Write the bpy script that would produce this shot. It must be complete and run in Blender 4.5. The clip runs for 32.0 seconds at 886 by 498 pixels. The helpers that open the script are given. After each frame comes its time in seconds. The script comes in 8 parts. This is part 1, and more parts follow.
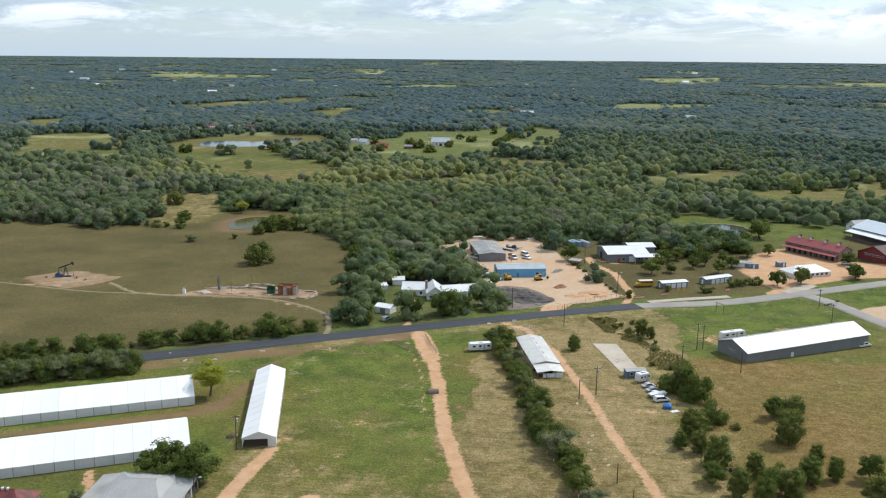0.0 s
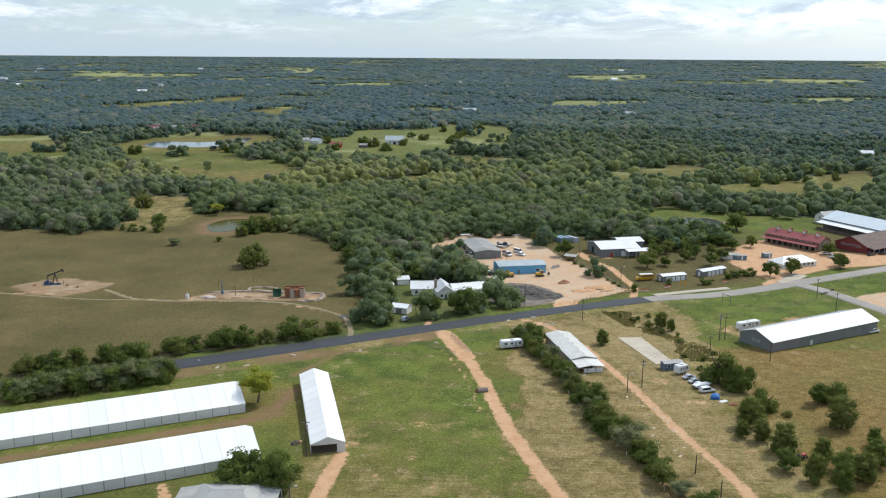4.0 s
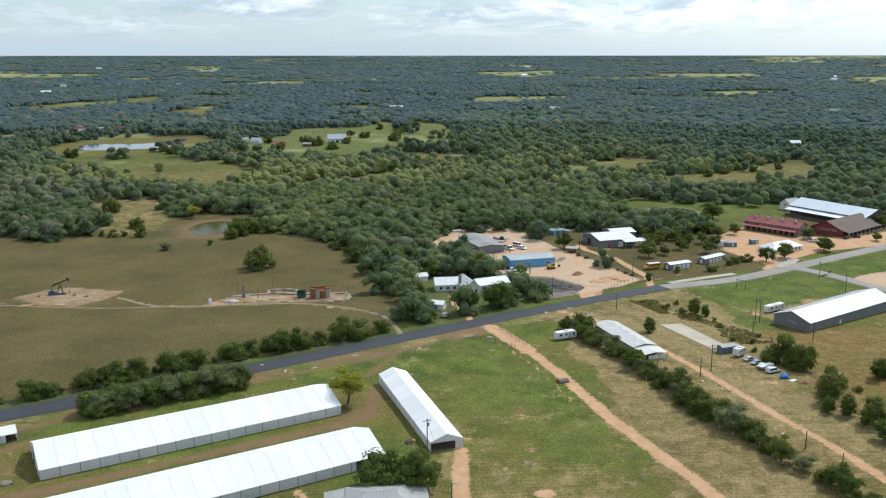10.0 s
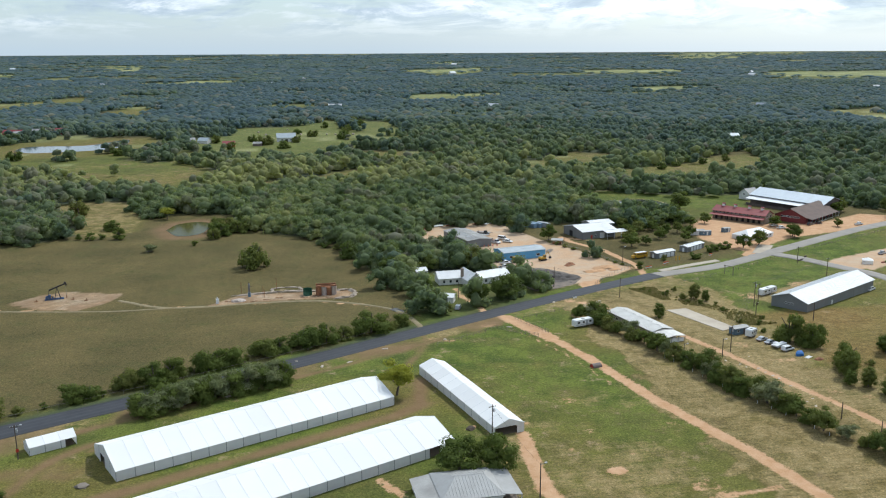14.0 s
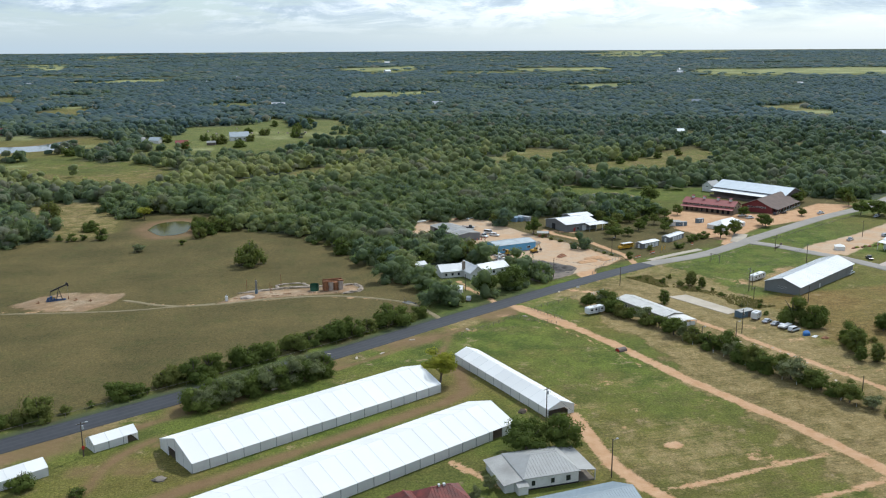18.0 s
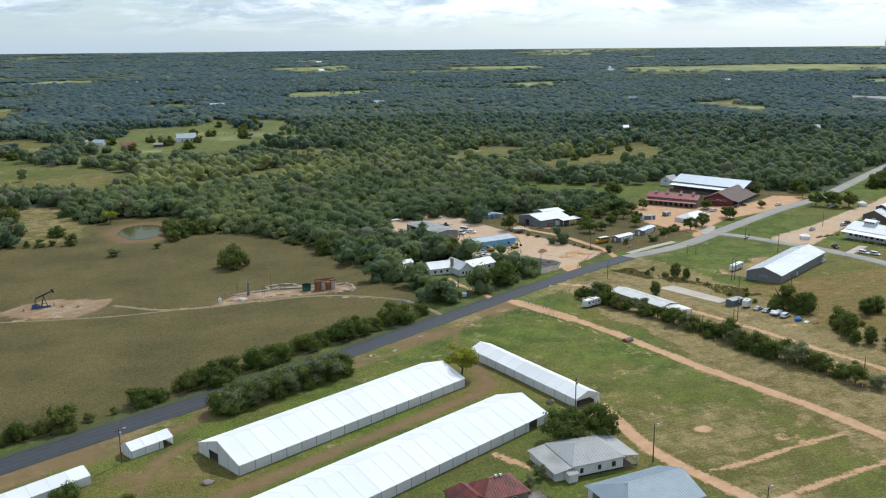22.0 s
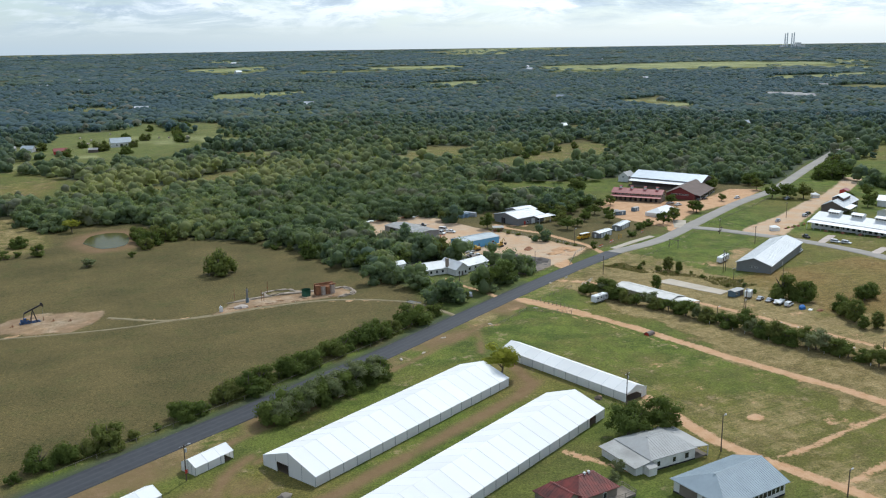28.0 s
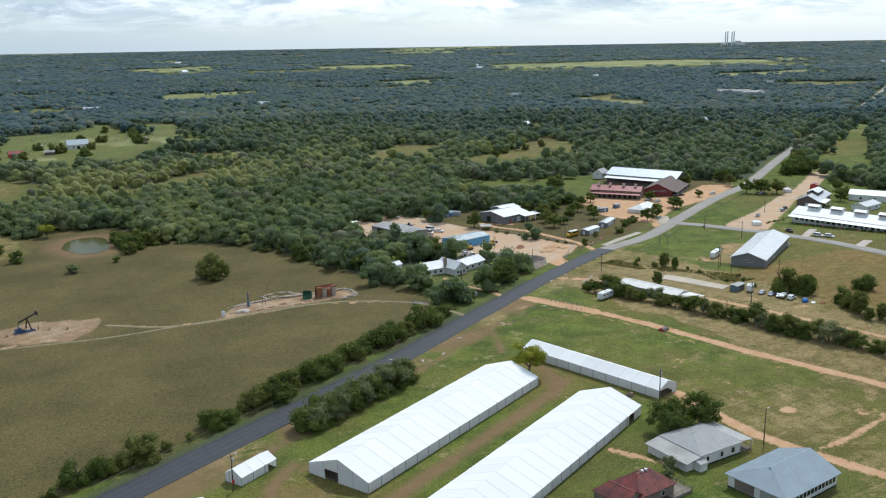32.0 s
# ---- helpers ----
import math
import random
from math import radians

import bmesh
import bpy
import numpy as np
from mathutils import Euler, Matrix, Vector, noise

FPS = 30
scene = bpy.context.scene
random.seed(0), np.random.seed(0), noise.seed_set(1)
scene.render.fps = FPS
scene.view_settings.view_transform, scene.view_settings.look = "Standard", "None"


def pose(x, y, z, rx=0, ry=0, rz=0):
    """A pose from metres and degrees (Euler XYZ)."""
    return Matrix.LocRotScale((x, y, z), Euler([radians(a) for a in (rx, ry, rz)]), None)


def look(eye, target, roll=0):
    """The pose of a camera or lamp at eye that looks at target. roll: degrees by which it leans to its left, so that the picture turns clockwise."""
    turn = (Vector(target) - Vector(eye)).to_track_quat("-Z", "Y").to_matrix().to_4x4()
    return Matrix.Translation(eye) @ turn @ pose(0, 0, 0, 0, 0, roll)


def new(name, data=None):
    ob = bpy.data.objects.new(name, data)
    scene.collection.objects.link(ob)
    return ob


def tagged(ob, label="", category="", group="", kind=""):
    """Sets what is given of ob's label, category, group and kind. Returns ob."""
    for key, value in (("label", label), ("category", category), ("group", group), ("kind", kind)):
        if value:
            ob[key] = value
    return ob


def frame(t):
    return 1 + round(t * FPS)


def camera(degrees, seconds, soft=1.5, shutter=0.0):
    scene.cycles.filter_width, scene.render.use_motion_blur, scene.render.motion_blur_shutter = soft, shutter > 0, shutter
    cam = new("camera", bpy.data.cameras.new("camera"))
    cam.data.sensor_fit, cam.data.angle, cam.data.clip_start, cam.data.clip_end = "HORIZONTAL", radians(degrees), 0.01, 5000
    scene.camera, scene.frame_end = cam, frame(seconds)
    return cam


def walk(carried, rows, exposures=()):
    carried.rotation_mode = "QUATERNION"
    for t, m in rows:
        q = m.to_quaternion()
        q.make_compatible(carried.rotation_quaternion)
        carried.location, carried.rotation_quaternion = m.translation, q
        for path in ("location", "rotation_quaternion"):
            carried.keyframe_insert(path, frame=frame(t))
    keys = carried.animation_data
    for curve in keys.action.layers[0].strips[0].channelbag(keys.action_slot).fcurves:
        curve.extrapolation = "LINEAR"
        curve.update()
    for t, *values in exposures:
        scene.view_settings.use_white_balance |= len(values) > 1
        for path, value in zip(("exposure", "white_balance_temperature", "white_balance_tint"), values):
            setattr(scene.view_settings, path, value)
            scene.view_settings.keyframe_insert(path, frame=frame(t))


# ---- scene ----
cam = camera(53.2, 32.0, 1.15)
PATH = [
    (0, (56.987, 0.343, 99.884), (56.752, 2.282, 99.455), 0.5),
    (1, (47.983, -0.641, 99.859), (47.796, 1.303, 99.428), 0.4),
    (2, (38.731, -1.17, 99.753), (38.59, 0.778, 99.322), 0.4),
    (3, (29.512, -1.422, 99.627), (29.413, 0.529, 99.196), 0.4),
    (3.5, (24.863, -1.504, 99.623), (24.781, 0.448, 99.191), 0.4),
    (5.5, (6.634, -1.7, 99.392), (6.616, 0.253, 98.96), 0.2),
    (6, (2.146, -1.592, 99.325), (2.14, 0.36, 98.893), 0.2),
    (7, (-6.858, -1.13, 99.255), (-6.837, 0.822, 98.82), 0.2),
    (8, (-15.854, -0.924, 99.227), (-15.792, 1.027, 98.791), 0.1),
    (9, (-24.824, -1.174, 99.151), (-24.714, 0.774, 98.715), 0.0),
    (10, (-33.735, -1.561, 99.047), (-33.575, 0.384, 98.61), -0.0),
    (11, (-42.704, -1.97, 98.945), (-42.498, -0.029, 98.507), -0.1),
    (12, (-51.779, -2.52, 98.921), (-51.529, -0.586, 98.481), -0.1),
    (13, (-60.704, -3.102, 98.864), (-60.412, -1.174, 98.423), -0.2),
    (14, (-69.578, -3.629, 98.924), (-69.244, -1.707, 98.482), -0.3),
    (14.5, (-73.981, -3.815, 98.88), (-73.626, -1.897, 98.437), -0.3),
    (16.5, (-91.287, -4.24, 98.675), (-90.848, -2.34, 98.23), -0.3),
    (17, (-95.531, -4.279, 98.672), (-95.073, -2.384, 98.226), -0.3),
    (18, (-103.799, -4.213, 98.614), (-103.306, -2.327, 98.168), -0.3),
    (19, (-111.366, -3.727, 98.568), (-110.837, -1.851, 98.121), -0.4),
    (20, (-118.253, -2.497, 98.549), (-117.682, -0.633, 98.101), -0.5),
    (21, (-124.502, -0.993, 98.646), (-123.892, 0.858, 98.197), -0.5),
    (22, (-130.426, 0.708, 98.682), (-129.781, 2.547, 98.233), -0.5),
    (23, (-136.401, 2.634, 98.677), (-135.72, 4.46, 98.228), -0.6),
    (24, (-142.324, 4.796, 98.754), (-141.609, 6.609, 98.305), -0.6),
    (25, (-148.077, 7.163, 98.744), (-147.333, 8.964, 98.294), -0.6),
    (25.5, (-150.782, 8.522, 98.742), (-150.024, 10.317, 98.292), -0.7),
    (27.5, (-161.696, 14.916, 98.788), (-160.882, 16.687, 98.337), -0.8),
    (28, (-164.394, 16.505, 98.797), (-163.568, 18.27, 98.346), -0.8),
    (29, (-169.586, 19.796, 98.886), (-168.735, 21.547, 98.433), -0.8),
    (30, (-174.54, 22.801, 98.928), (-173.661, 24.54, 98.474), -0.9),
    (31, (-179.615, 26.045, 98.951), (-178.708, 27.769, 98.497), -0.9),
    (32, (-184.731, 29.665, 98.888), (-183.795, 31.373, 98.433), -0.9),
]
walk(cam, [(t, look(eye, target, roll)) for t, eye, target, roll in PATH], [(0, 0.18, 6250, 8), (16, 0.08, 6080, 6), (32, 0.01, 6030, 6)])

# ---- world, sun ----
SUN_DIR = Vector((0.62, 0.50, 0.93)).normalized()
SUN_ELEV = math.asin(SUN_DIR.z)
SUN_AZ = math.atan2(SUN_DIR.x, SUN_DIR.y)

world = bpy.data.worlds.new("world")
scene.world = world
world.use_nodes = True
wn, wl = world.node_tree.nodes, world.node_tree.links
wn.clear()
w_out = wn.new("ShaderNodeOutputWorld")
w_bg = wn.new("ShaderNodeBackground")
w_sky = wn.new("ShaderNodeTexSky")
w_sky.sky_type = "NISHITA"
w_sky.sun_disc = False
w_sky.sun_elevation = SUN_ELEV
w_sky.sun_rotation = SUN_AZ
w_sky.altitude = 150
w_sky.air_density = 1.0
w_sky.dust_density = 0.6
w_co = wn.new("ShaderNodeTexCoord")
w_sep = wn.new("ShaderNodeSeparateXYZ")
wl.new(w_co.outputs["Generated"], w_sep.inputs[0])


def wmath(op, a, b=None, c=None):
    n = wn.new("ShaderNodeMath")
    n.operation = op
    for i, v in enumerate((a, b, c)):
        if v is None:
            continue
        if isinstance(v, (int, float)):
            n.inputs[i].default_value = v
        else:
            wl.new(v, n.inputs[i])
    return n.outputs[0]


# a broken layer of cumulus: directions laid onto a flat cloud deck
w_h = wmath("ADD", wmath("MAXIMUM", w_sep.outputs[2], 0.0), 0.045)
w_cx = wmath("DIVIDE", w_sep.outputs[0], w_h)
w_cy = wmath("DIVIDE", w_sep.outputs[1], w_h)
w_comb = wn.new("ShaderNodeCombineXYZ")
wl.new(w_cx, w_comb.inputs[0])
wl.new(w_cy, w_comb.inputs[1])


def wnoise(scale, detail, rough, offset):
    m = wn.new("ShaderNodeMapping")
    m.inputs["Location"].default_value = offset
    wl.new(w_comb.outputs[0], m.inputs[0])
    n = wn.new("ShaderNodeTexNoise")
    n.inputs["Scale"].default_value = scale
    n.inputs["Detail"].default_value = detail
    n.inputs["Roughness"].default_value = rough
    n.inputs["Distortion"].default_value = 0.3
    wl.new(m.outputs[0], n.inputs["Vector"])
    return n.outputs["Fac"]


def wramp(fac, stops):
    r = wn.new("ShaderNodeValToRGB")
    el = r.color_ramp.elements
    while len(el) < len(stops):
        el.new(0.5)
    for e, (p, c) in zip(el, stops):
        e.position, e.color = p, (*c, 1) if len(c) == 3 else c
    wl.new(fac, r.inputs[0])
    return r.outputs[0]


def wmix(fac, a, b, kind="MIX"):
    m = wn.new("ShaderNodeMix")
    m.data_type = "RGBA"
    m.blend_type = kind
    for sock, v in ((m.inputs[0], fac), (m.inputs[6], a), (m.inputs[7], b)):
        if isinstance(v, (int, float)):
            sock.default_value = v
        elif isinstance(v, tuple):
            sock.default_value = (*v, 1)
        else:
            wl.new(v, sock)
    return m.outputs[2]




def wpuff(scale, detail, rough, offset):
    """Noise over the sky's directions, flattened as clouds are low over the skyline."""
    m = wn.new("ShaderNodeMapping")
    m.inputs["Location"].default_value = offset
    m.inputs["Scale"].default_value = (1, 1, 4.2)
    wl.new(w_co.outputs["Generated"], m.inputs[0])
    n = wn.new("ShaderNodeTexNoise")
    n.inputs["Scale"].default_value = scale
    n.inputs["Detail"].default_value = detail
    n.inputs["Roughness"].default_value = rough
    n.inputs["Distortion"].default_value = 0.5
    wl.new(m.outputs[0], n.inputs["Vector"])
    return n.outputs["Fac"]


cover = wmath("ADD", wmath("MULTIPLY", wpuff(5.5, 9.0, 0.62, (3.1, 1.7, 0.3)), 0.75), wmath("MULTIPLY", wnoise(0.5, 6.0, 0.6, (3.1, 1.7, 0.0)), 0.25))
shade = wpuff(9.0, 9.0, 0.66, (7.3, 4.1, 2.0))
cover_f = wramp(cover, [(0.43, (0, 0, 0)), (0.53, (1, 1, 1))])
cloud_c = wramp(shade, [(0.38, (3.8, 4.6, 5.5)), (0.49, (5.1, 5.9, 6.8)), (0.58, (8.4, 8.8, 9.3))])
veil = wramp(w_sep.outputs[2], [(0.0, (1, 1, 1)), (0.05, (0.55, 0.55, 0.55)), (0.35, (0.0, 0.0, 0.0))])
sky_v = wmix(wmath("MULTIPLY", veil, 0.75), w_sky.outputs[0], (4.7, 5.9, 7.2))
fade = wramp(w_sep.outputs[2], [(0.010, (0, 0, 0)), (0.042, (0.95, 0.95, 0.95))])
# thin cloud glows towards the sun's side
sunward = wmath("ADD", wmath("MULTIPLY", w_sep.outputs[0], SUN_DIR.x / math.hypot(SUN_DIR.x, SUN_DIR.y)), wmath("MULTIPLY", w_sep.outputs[1], SUN_DIR.y / math.hypot(SUN_DIR.x, SUN_DIR.y)))
glow = wramp(sunward, [(0.70, (1.0, 1.0, 1.0)), (0.99, (1.26, 1.22, 1.18))])
clouded = wmix(1.0, wmix(wmath("MULTIPLY", cover_f, fade), sky_v, cloud_c), glow, "MULTIPLY")
# the unseen sky above the view is brightened to add fill light
overhead = wramp(w_sep.outputs[2], [(0.16, (1.0, 1.0, 1.0)), (0.60, (1.38, 1.36, 1.34))])
wl.new(wmix(1.0, clouded, overhead, "MULTIPLY"), w_bg.inputs["Color"])
w_bg.inputs["Strength"].default_value = 0.112
wl.new(w_bg.outputs[0], w_out.inputs[0])

sun_data = bpy.data.lights.new("sun", "SUN")
sun_data.energy = 3.25
sun_data.angle = radians(0.9)
sun_data.color = (1.0, 0.97, 0.92)
sun = new("sun", sun_data)
sun.matrix_world = look(tuple(SUN_DIR * 900), (0, 0, 0))

# ---- materials ----
MATS = {}


class Nodes:
    """Short-hand for a material's node tree."""

    def __init__(self, name):
        self.mat = bpy.data.materials.new(name)
        self.mat.use_nodes = True
        self.n, self.l = self.mat.node_tree.nodes, self.mat.node_tree.links
        self.bsdf = self.n["Principled BSDF"]
        self.pos = self.n.new("ShaderNodeNewGeometry").outputs["Position"]

    def put(self, sock, v):
        if isinstance(v, (int, float)):
            sock.default_value = v
        elif isinstance(v, tuple):
            sock.default_value = (*v, 1) if len(v) == 3 and sock.type == "RGBA" else v
        else:
            self.l.new(v, sock)

    def noise(self, scale, detail=4.0, rough=0.6, vec=None, stretch=None):
        v = vec if vec is not None else self.pos
        if stretch:
            m = self.n.new("ShaderNodeMapping")
            m.inputs["Scale"].default_value = stretch
            self.l.new(v, m.inputs[0])
            v = m.outputs[0]
        t = self.n.new("ShaderNodeTexNoise")
        t.inputs["Scale"].default_value = scale
        t.inputs["Detail"].default_value = detail
        t.inputs["Roughness"].default_value = rough
        self.l.new(v, t.inputs["Vector"])
        return t.outputs["Fac"]

    def ramp(self, fac, stops):
        r = self.n.new("ShaderNodeValToRGB")
        el = r.color_ramp.elements
        while len(el) < len(stops):
            el.new(0.5)
        for e, (p, c) in zip(el, stops):
            e.position = p
            e.color = (*c, 1) if isinstance(c, tuple) else (c, c, c, 1)
        self.l.new(fac, r.inputs[0])
        return r.outputs[0]

    def mix(self, fac, a, b, kind="MIX"):
        m = self.n.new("ShaderNodeMix")
        m.data_type, m.blend_type = "RGBA", kind
        self.put(m.inputs[0], fac)
        self.put(m.inputs[6], a)
        self.put(m.inputs[7], b)
        return m.outputs[2]

    def math(self, op, a, b=0.0):
        m = self.n.new("ShaderNodeMath")
        m.operation = op
        self.put(m.inputs[0], a)
        self.put(m.inputs[1], b)
        return m.outputs[0]

    def attr(self, name):
        a = self.n.new("ShaderNodeAttribute")
        a.attribute_name = name
        s = self.n.new("ShaderNodeSeparateColor")
        self.l.new(a.outputs["Color"], s.inputs[0])
        return s.outputs

    def bump(self, height, strength, distance):
        b = self.n.new("ShaderNodeBump")
        b.inputs["Strength"].default_value = strength
        b.inputs["Distance"].default_value = distance
        self.l.new(height, b.inputs["Height"])
        self.l.new(b.outputs[0], self.bsdf.inputs["Normal"])

    def done(self, colour, rough=0.8, metal=0.0, spec=0.5):
        self.put(self.bsdf.inputs["Base Color"], colour)
        self.put(self.bsdf.inputs["Roughness"], rough)
        self.put(self.bsdf.inputs["Metallic"], metal)
        self.bsdf.inputs["Specular IOR Level"].default_value = spec
        return self.mat


def worn(name, base, dark, rough=0.7, metal=0.0, fine=3.0, coarse=0.25, amount=0.6, spec=0.5, stretch=None):
    """A surface of one colour with stains at two scales."""
    k = Nodes(name)
    a = k.noise(fine, 5, 0.65, stretch=stretch)
    b = k.noise(coarse, 4, 0.6, stretch=stretch)
    f = k.math("MULTIPLY", k.ramp(b, [(0.35, 0.0), (0.7, 1.0)]), amount)
    c = k.mix(f, base, dark)
    c = k.mix(k.math("MULTIPLY", k.ramp(a, [(0.45, 0.0), (0.75, 1.0)]), amount * 0.6), c, dark)
    o = k.n.new("ShaderNodeObjectInfo")
    c = k.mix(k.math("MULTIPLY", o.outputs["Random"], 0.10), c, (0.0, 0.0, 0.0))
    k.bump(a, 0.15, 0.03)
    return k.done(c, rough, metal, spec)


def leafy(name, a, b, c, per_vertex=False):
    """Foliage: one hue for each plant, lighter and darker clumps within it, light passing through the leaves."""
    k = Nodes(name)
    if per_vertex:
        hue = k.attr("tint")
        rnd = hue[0]
    else:
        rnd = k.n.new("ShaderNodeObjectInfo").outputs["Random"]
    base = k.ramp(rnd, [(0.0, a), (0.55, b), (1.0, c)])
    clump = k.noise(0.55, 4, 0.7)
    base = k.mix(k.ramp(clump, [(0.35, 0.0), (0.7, 0.5)]), base, tuple(1.5 * v for v in b), "MIX")
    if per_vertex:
        # far crowns' base colour turns blue in place of haze
        haze_blue = k.mix(rnd, (0.082, 0.128, 0.142), (0.124, 0.172, 0.170))
        base = k.mix(hue[2], base, haze_blue)
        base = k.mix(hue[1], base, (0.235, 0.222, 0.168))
    isl = k.n.new("ShaderNodeNewGeometry").outputs["Random Per Island"]
    base = k.mix(k.math("MULTIPLY", isl, 0.28), base, tuple(0.45 * v for v in a))
    k.done(base, 0.85, 0.0, 0.1)
    if per_vertex:
        # a bluish sheen grows with that share, paling far crowns as haze would
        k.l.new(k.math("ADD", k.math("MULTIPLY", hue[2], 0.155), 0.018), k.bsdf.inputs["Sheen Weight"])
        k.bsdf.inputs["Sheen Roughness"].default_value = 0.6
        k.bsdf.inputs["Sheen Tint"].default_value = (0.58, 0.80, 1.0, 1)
    thin = k.n.new("ShaderNodeBsdfTranslucent")
    k.l.new(k.mix(1.0, base, (1.35, 1.50, 0.75), "MULTIPLY"), thin.inputs["Color"])
    both = k.n.new("ShaderNodeMixShader")
    both.inputs[0].default_value = 0.50 if per_vertex else 0.30
    k.l.new(k.bsdf.outputs[0], both.inputs[1])
    k.l.new(thin.outputs[0], both.inputs[2])
    k.l.new(both.outputs[0], k.n["Material Output"].inputs["Surface"])
    return k.mat


M_LEAF = leafy("oak_foliage", (0.066, 0.090, 0.021), (0.102, 0.126, 0.030), (0.152, 0.146, 0.045))
M_LEAF_GREY = leafy("greyish_foliage", (0.122, 0.142, 0.062), (0.172, 0.180, 0.092), (0.100, 0.125, 0.044))
M_LEAF_YEL = leafy("yellowing_foliage", (0.21, 0.215, 0.026), (0.25, 0.245, 0.035), (0.17, 0.195, 0.022))
# woodland greens lifted and blued, partly to stand for haze
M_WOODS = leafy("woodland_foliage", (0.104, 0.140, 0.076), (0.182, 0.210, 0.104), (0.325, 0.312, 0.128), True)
M_BARK = worn("bark", (0.14, 0.11, 0.085), (0.05, 0.04, 0.03), 0.95, fine=9)
M_TENT = worn("white_tent_vinyl", (0.92, 0.908, 0.88), (0.84, 0.83, 0.805), 0.6, fine=0.9, coarse=0.12, amount=0.22, spec=0.25)
M_TENTWALL = worn("white_tent_wall_vinyl", (0.90, 0.895, 0.88), (0.74, 0.735, 0.715), 0.5, fine=1.4, coarse=0.5, amount=0.45, stretch=(1, 1, 0.35))


def light_through(mat, share, colour):
    """Thin cloth: part of the light comes through."""
    n, l = mat.node_tree.nodes, mat.node_tree.links
    thin, both = n.new("ShaderNodeBsdfTranslucent"), n.new("ShaderNodeMixShader")
    thin.inputs["Color"].default_value = (*colour, 1)
    both.inputs[0].default_value = share
    l.new(n["Principled BSDF"].outputs[0], both.inputs[1])
    l.new(thin.outputs[0], both.inputs[2])
    l.new(both.outputs[0], n["Material Output"].inputs["Surface"])


light_through(M_TENT, 0.26, (0.92, 0.91, 0.89))
light_through(M_TENTWALL, 0.48, (0.92, 0.92, 0.90))
M_ROOFSEAM = worn("pale_tent_roof_seam", (0.80, 0.80, 0.79), (0.70, 0.70, 0.69), 0.6)
M_SEAM = worn("grey_tent_rail", (0.50, 0.51, 0.52), (0.36, 0.36, 0.36), 0.5, 0.2)
# near-black colour that stands for shade in openings, gaps and hollows
M_RECESS_SHADE = worn("recess_shade_black", (0.02, 0.02, 0.022), (0.01, 0.01, 0.01), 0.95)
M_ALU = worn("white_metal_roof", (0.70, 0.70, 0.69), (0.50, 0.50, 0.48), 0.6, 0.05, fine=2.0, coarse=0.2, amount=0.4)
M_GALV = worn("weathered_galvanised_roof", (0.36, 0.355, 0.34), (0.27, 0.26, 0.24), 0.7, 0.05, fine=1.5, coarse=0.3, amount=0.6)
M_PALEROOF = worn("pale_weathered_roof", (0.64, 0.62, 0.575), (0.44, 0.42, 0.38), 0.6, 0.05, fine=1.5, coarse=0.3, amount=0.6)
M_BLUEROOF = worn("blue_grey_metal_roof", (0.275, 0.330, 0.362), (0.20, 0.235, 0.258), 0.6, 0.05, fine=1.5, coarse=0.3, amount=0.5)
M_RUSTROOF = worn("red_rusting_roof", (0.23, 0.046, 0.034), (0.06, 0.022, 0.018), 0.6, 0.1, fine=1.2, coarse=0.4, amount=0.9)
M_REDROOF = worn("red_metal_roof", (0.28, 0.055, 0.050), (0.17, 0.045, 0.042), 0.5, 0.1, amount=0.5)
M_REDWALL = worn("barn_red_boards", (0.20, 0.030, 0.030), (0.10, 0.022, 0.02), 0.75, amount=0.5)
M_BROWNROOF = worn("brown_shingle_roof", (0.15, 0.105, 0.085), (0.085, 0.06, 0.05), 0.9, amount=0.6)
M_GREYROOF = worn("old_grey_roof", (0.37, 0.36, 0.335), (0.21, 0.20, 0.185), 0.75, 0.05, coarse=0.15, amount=0.8)
M_WHITEWALL = worn("white_painted_boards", (0.72, 0.71, 0.68), (0.45, 0.43, 0.40), 0.65, fine=2.5, coarse=0.5, amount=0.5)
M_GREYWALL = worn("grey_metal_siding", (0.20, 0.205, 0.21), (0.13, 0.13, 0.13), 0.55, 0.15, amount=0.4)
M_DARKWALL = worn("dark_brown_siding", (0.14, 0.105, 0.09), (0.07, 0.055, 0.05), 0.75, amount=0.5)
M_TANWALL = worn("cream_metal_siding", (0.42, 0.38, 0.30), (0.28, 0.25, 0.20), 0.6, amount=0.5)
M_STONE = worn("tan_stone_wall", (0.34, 0.27, 0.20), (0.18, 0.14, 0.11), 0.9, fine=1.2, coarse=0.5, amount=0.9)
M_BLUEWALL = worn("bright_blue_siding", (0.12, 0.36, 0.60), (0.09, 0.24, 0.40), 0.55, amount=0.4)
M_BLUEROOF2 = worn("pale_blue_roof", (0.40, 0.45, 0.47), (0.28, 0.30, 0.31), 0.55, 0.1, amount=0.6)
M_ICEROOF = worn("ice_blue_metal_roof", (0.58, 0.63, 0.66), (0.44, 0.47, 0.49), 0.5, 0.1, amount=0.4)
M_WOOD = worn("weathered_wood", (0.24, 0.20, 0.16), (0.11, 0.09, 0.07), 0.9, fine=6, amount=0.7)
M_POLE = worn("creosoted_pole", (0.105, 0.075, 0.055), (0.05, 0.04, 0.03), 0.9, fine=5)
M_GLASS = Nodes("dark_window_glass").done((0.02, 0.025, 0.03), 0.08, 0.0, 0.8)
M_TYRE = worn("tyre_rubber", (0.02, 0.02, 0.02), (0.035, 0.032, 0.03), 0.9)
M_RIM = worn("wheel_rim", (0.45, 0.45, 0.46), (0.2, 0.2, 0.2), 0.35, 0.8)
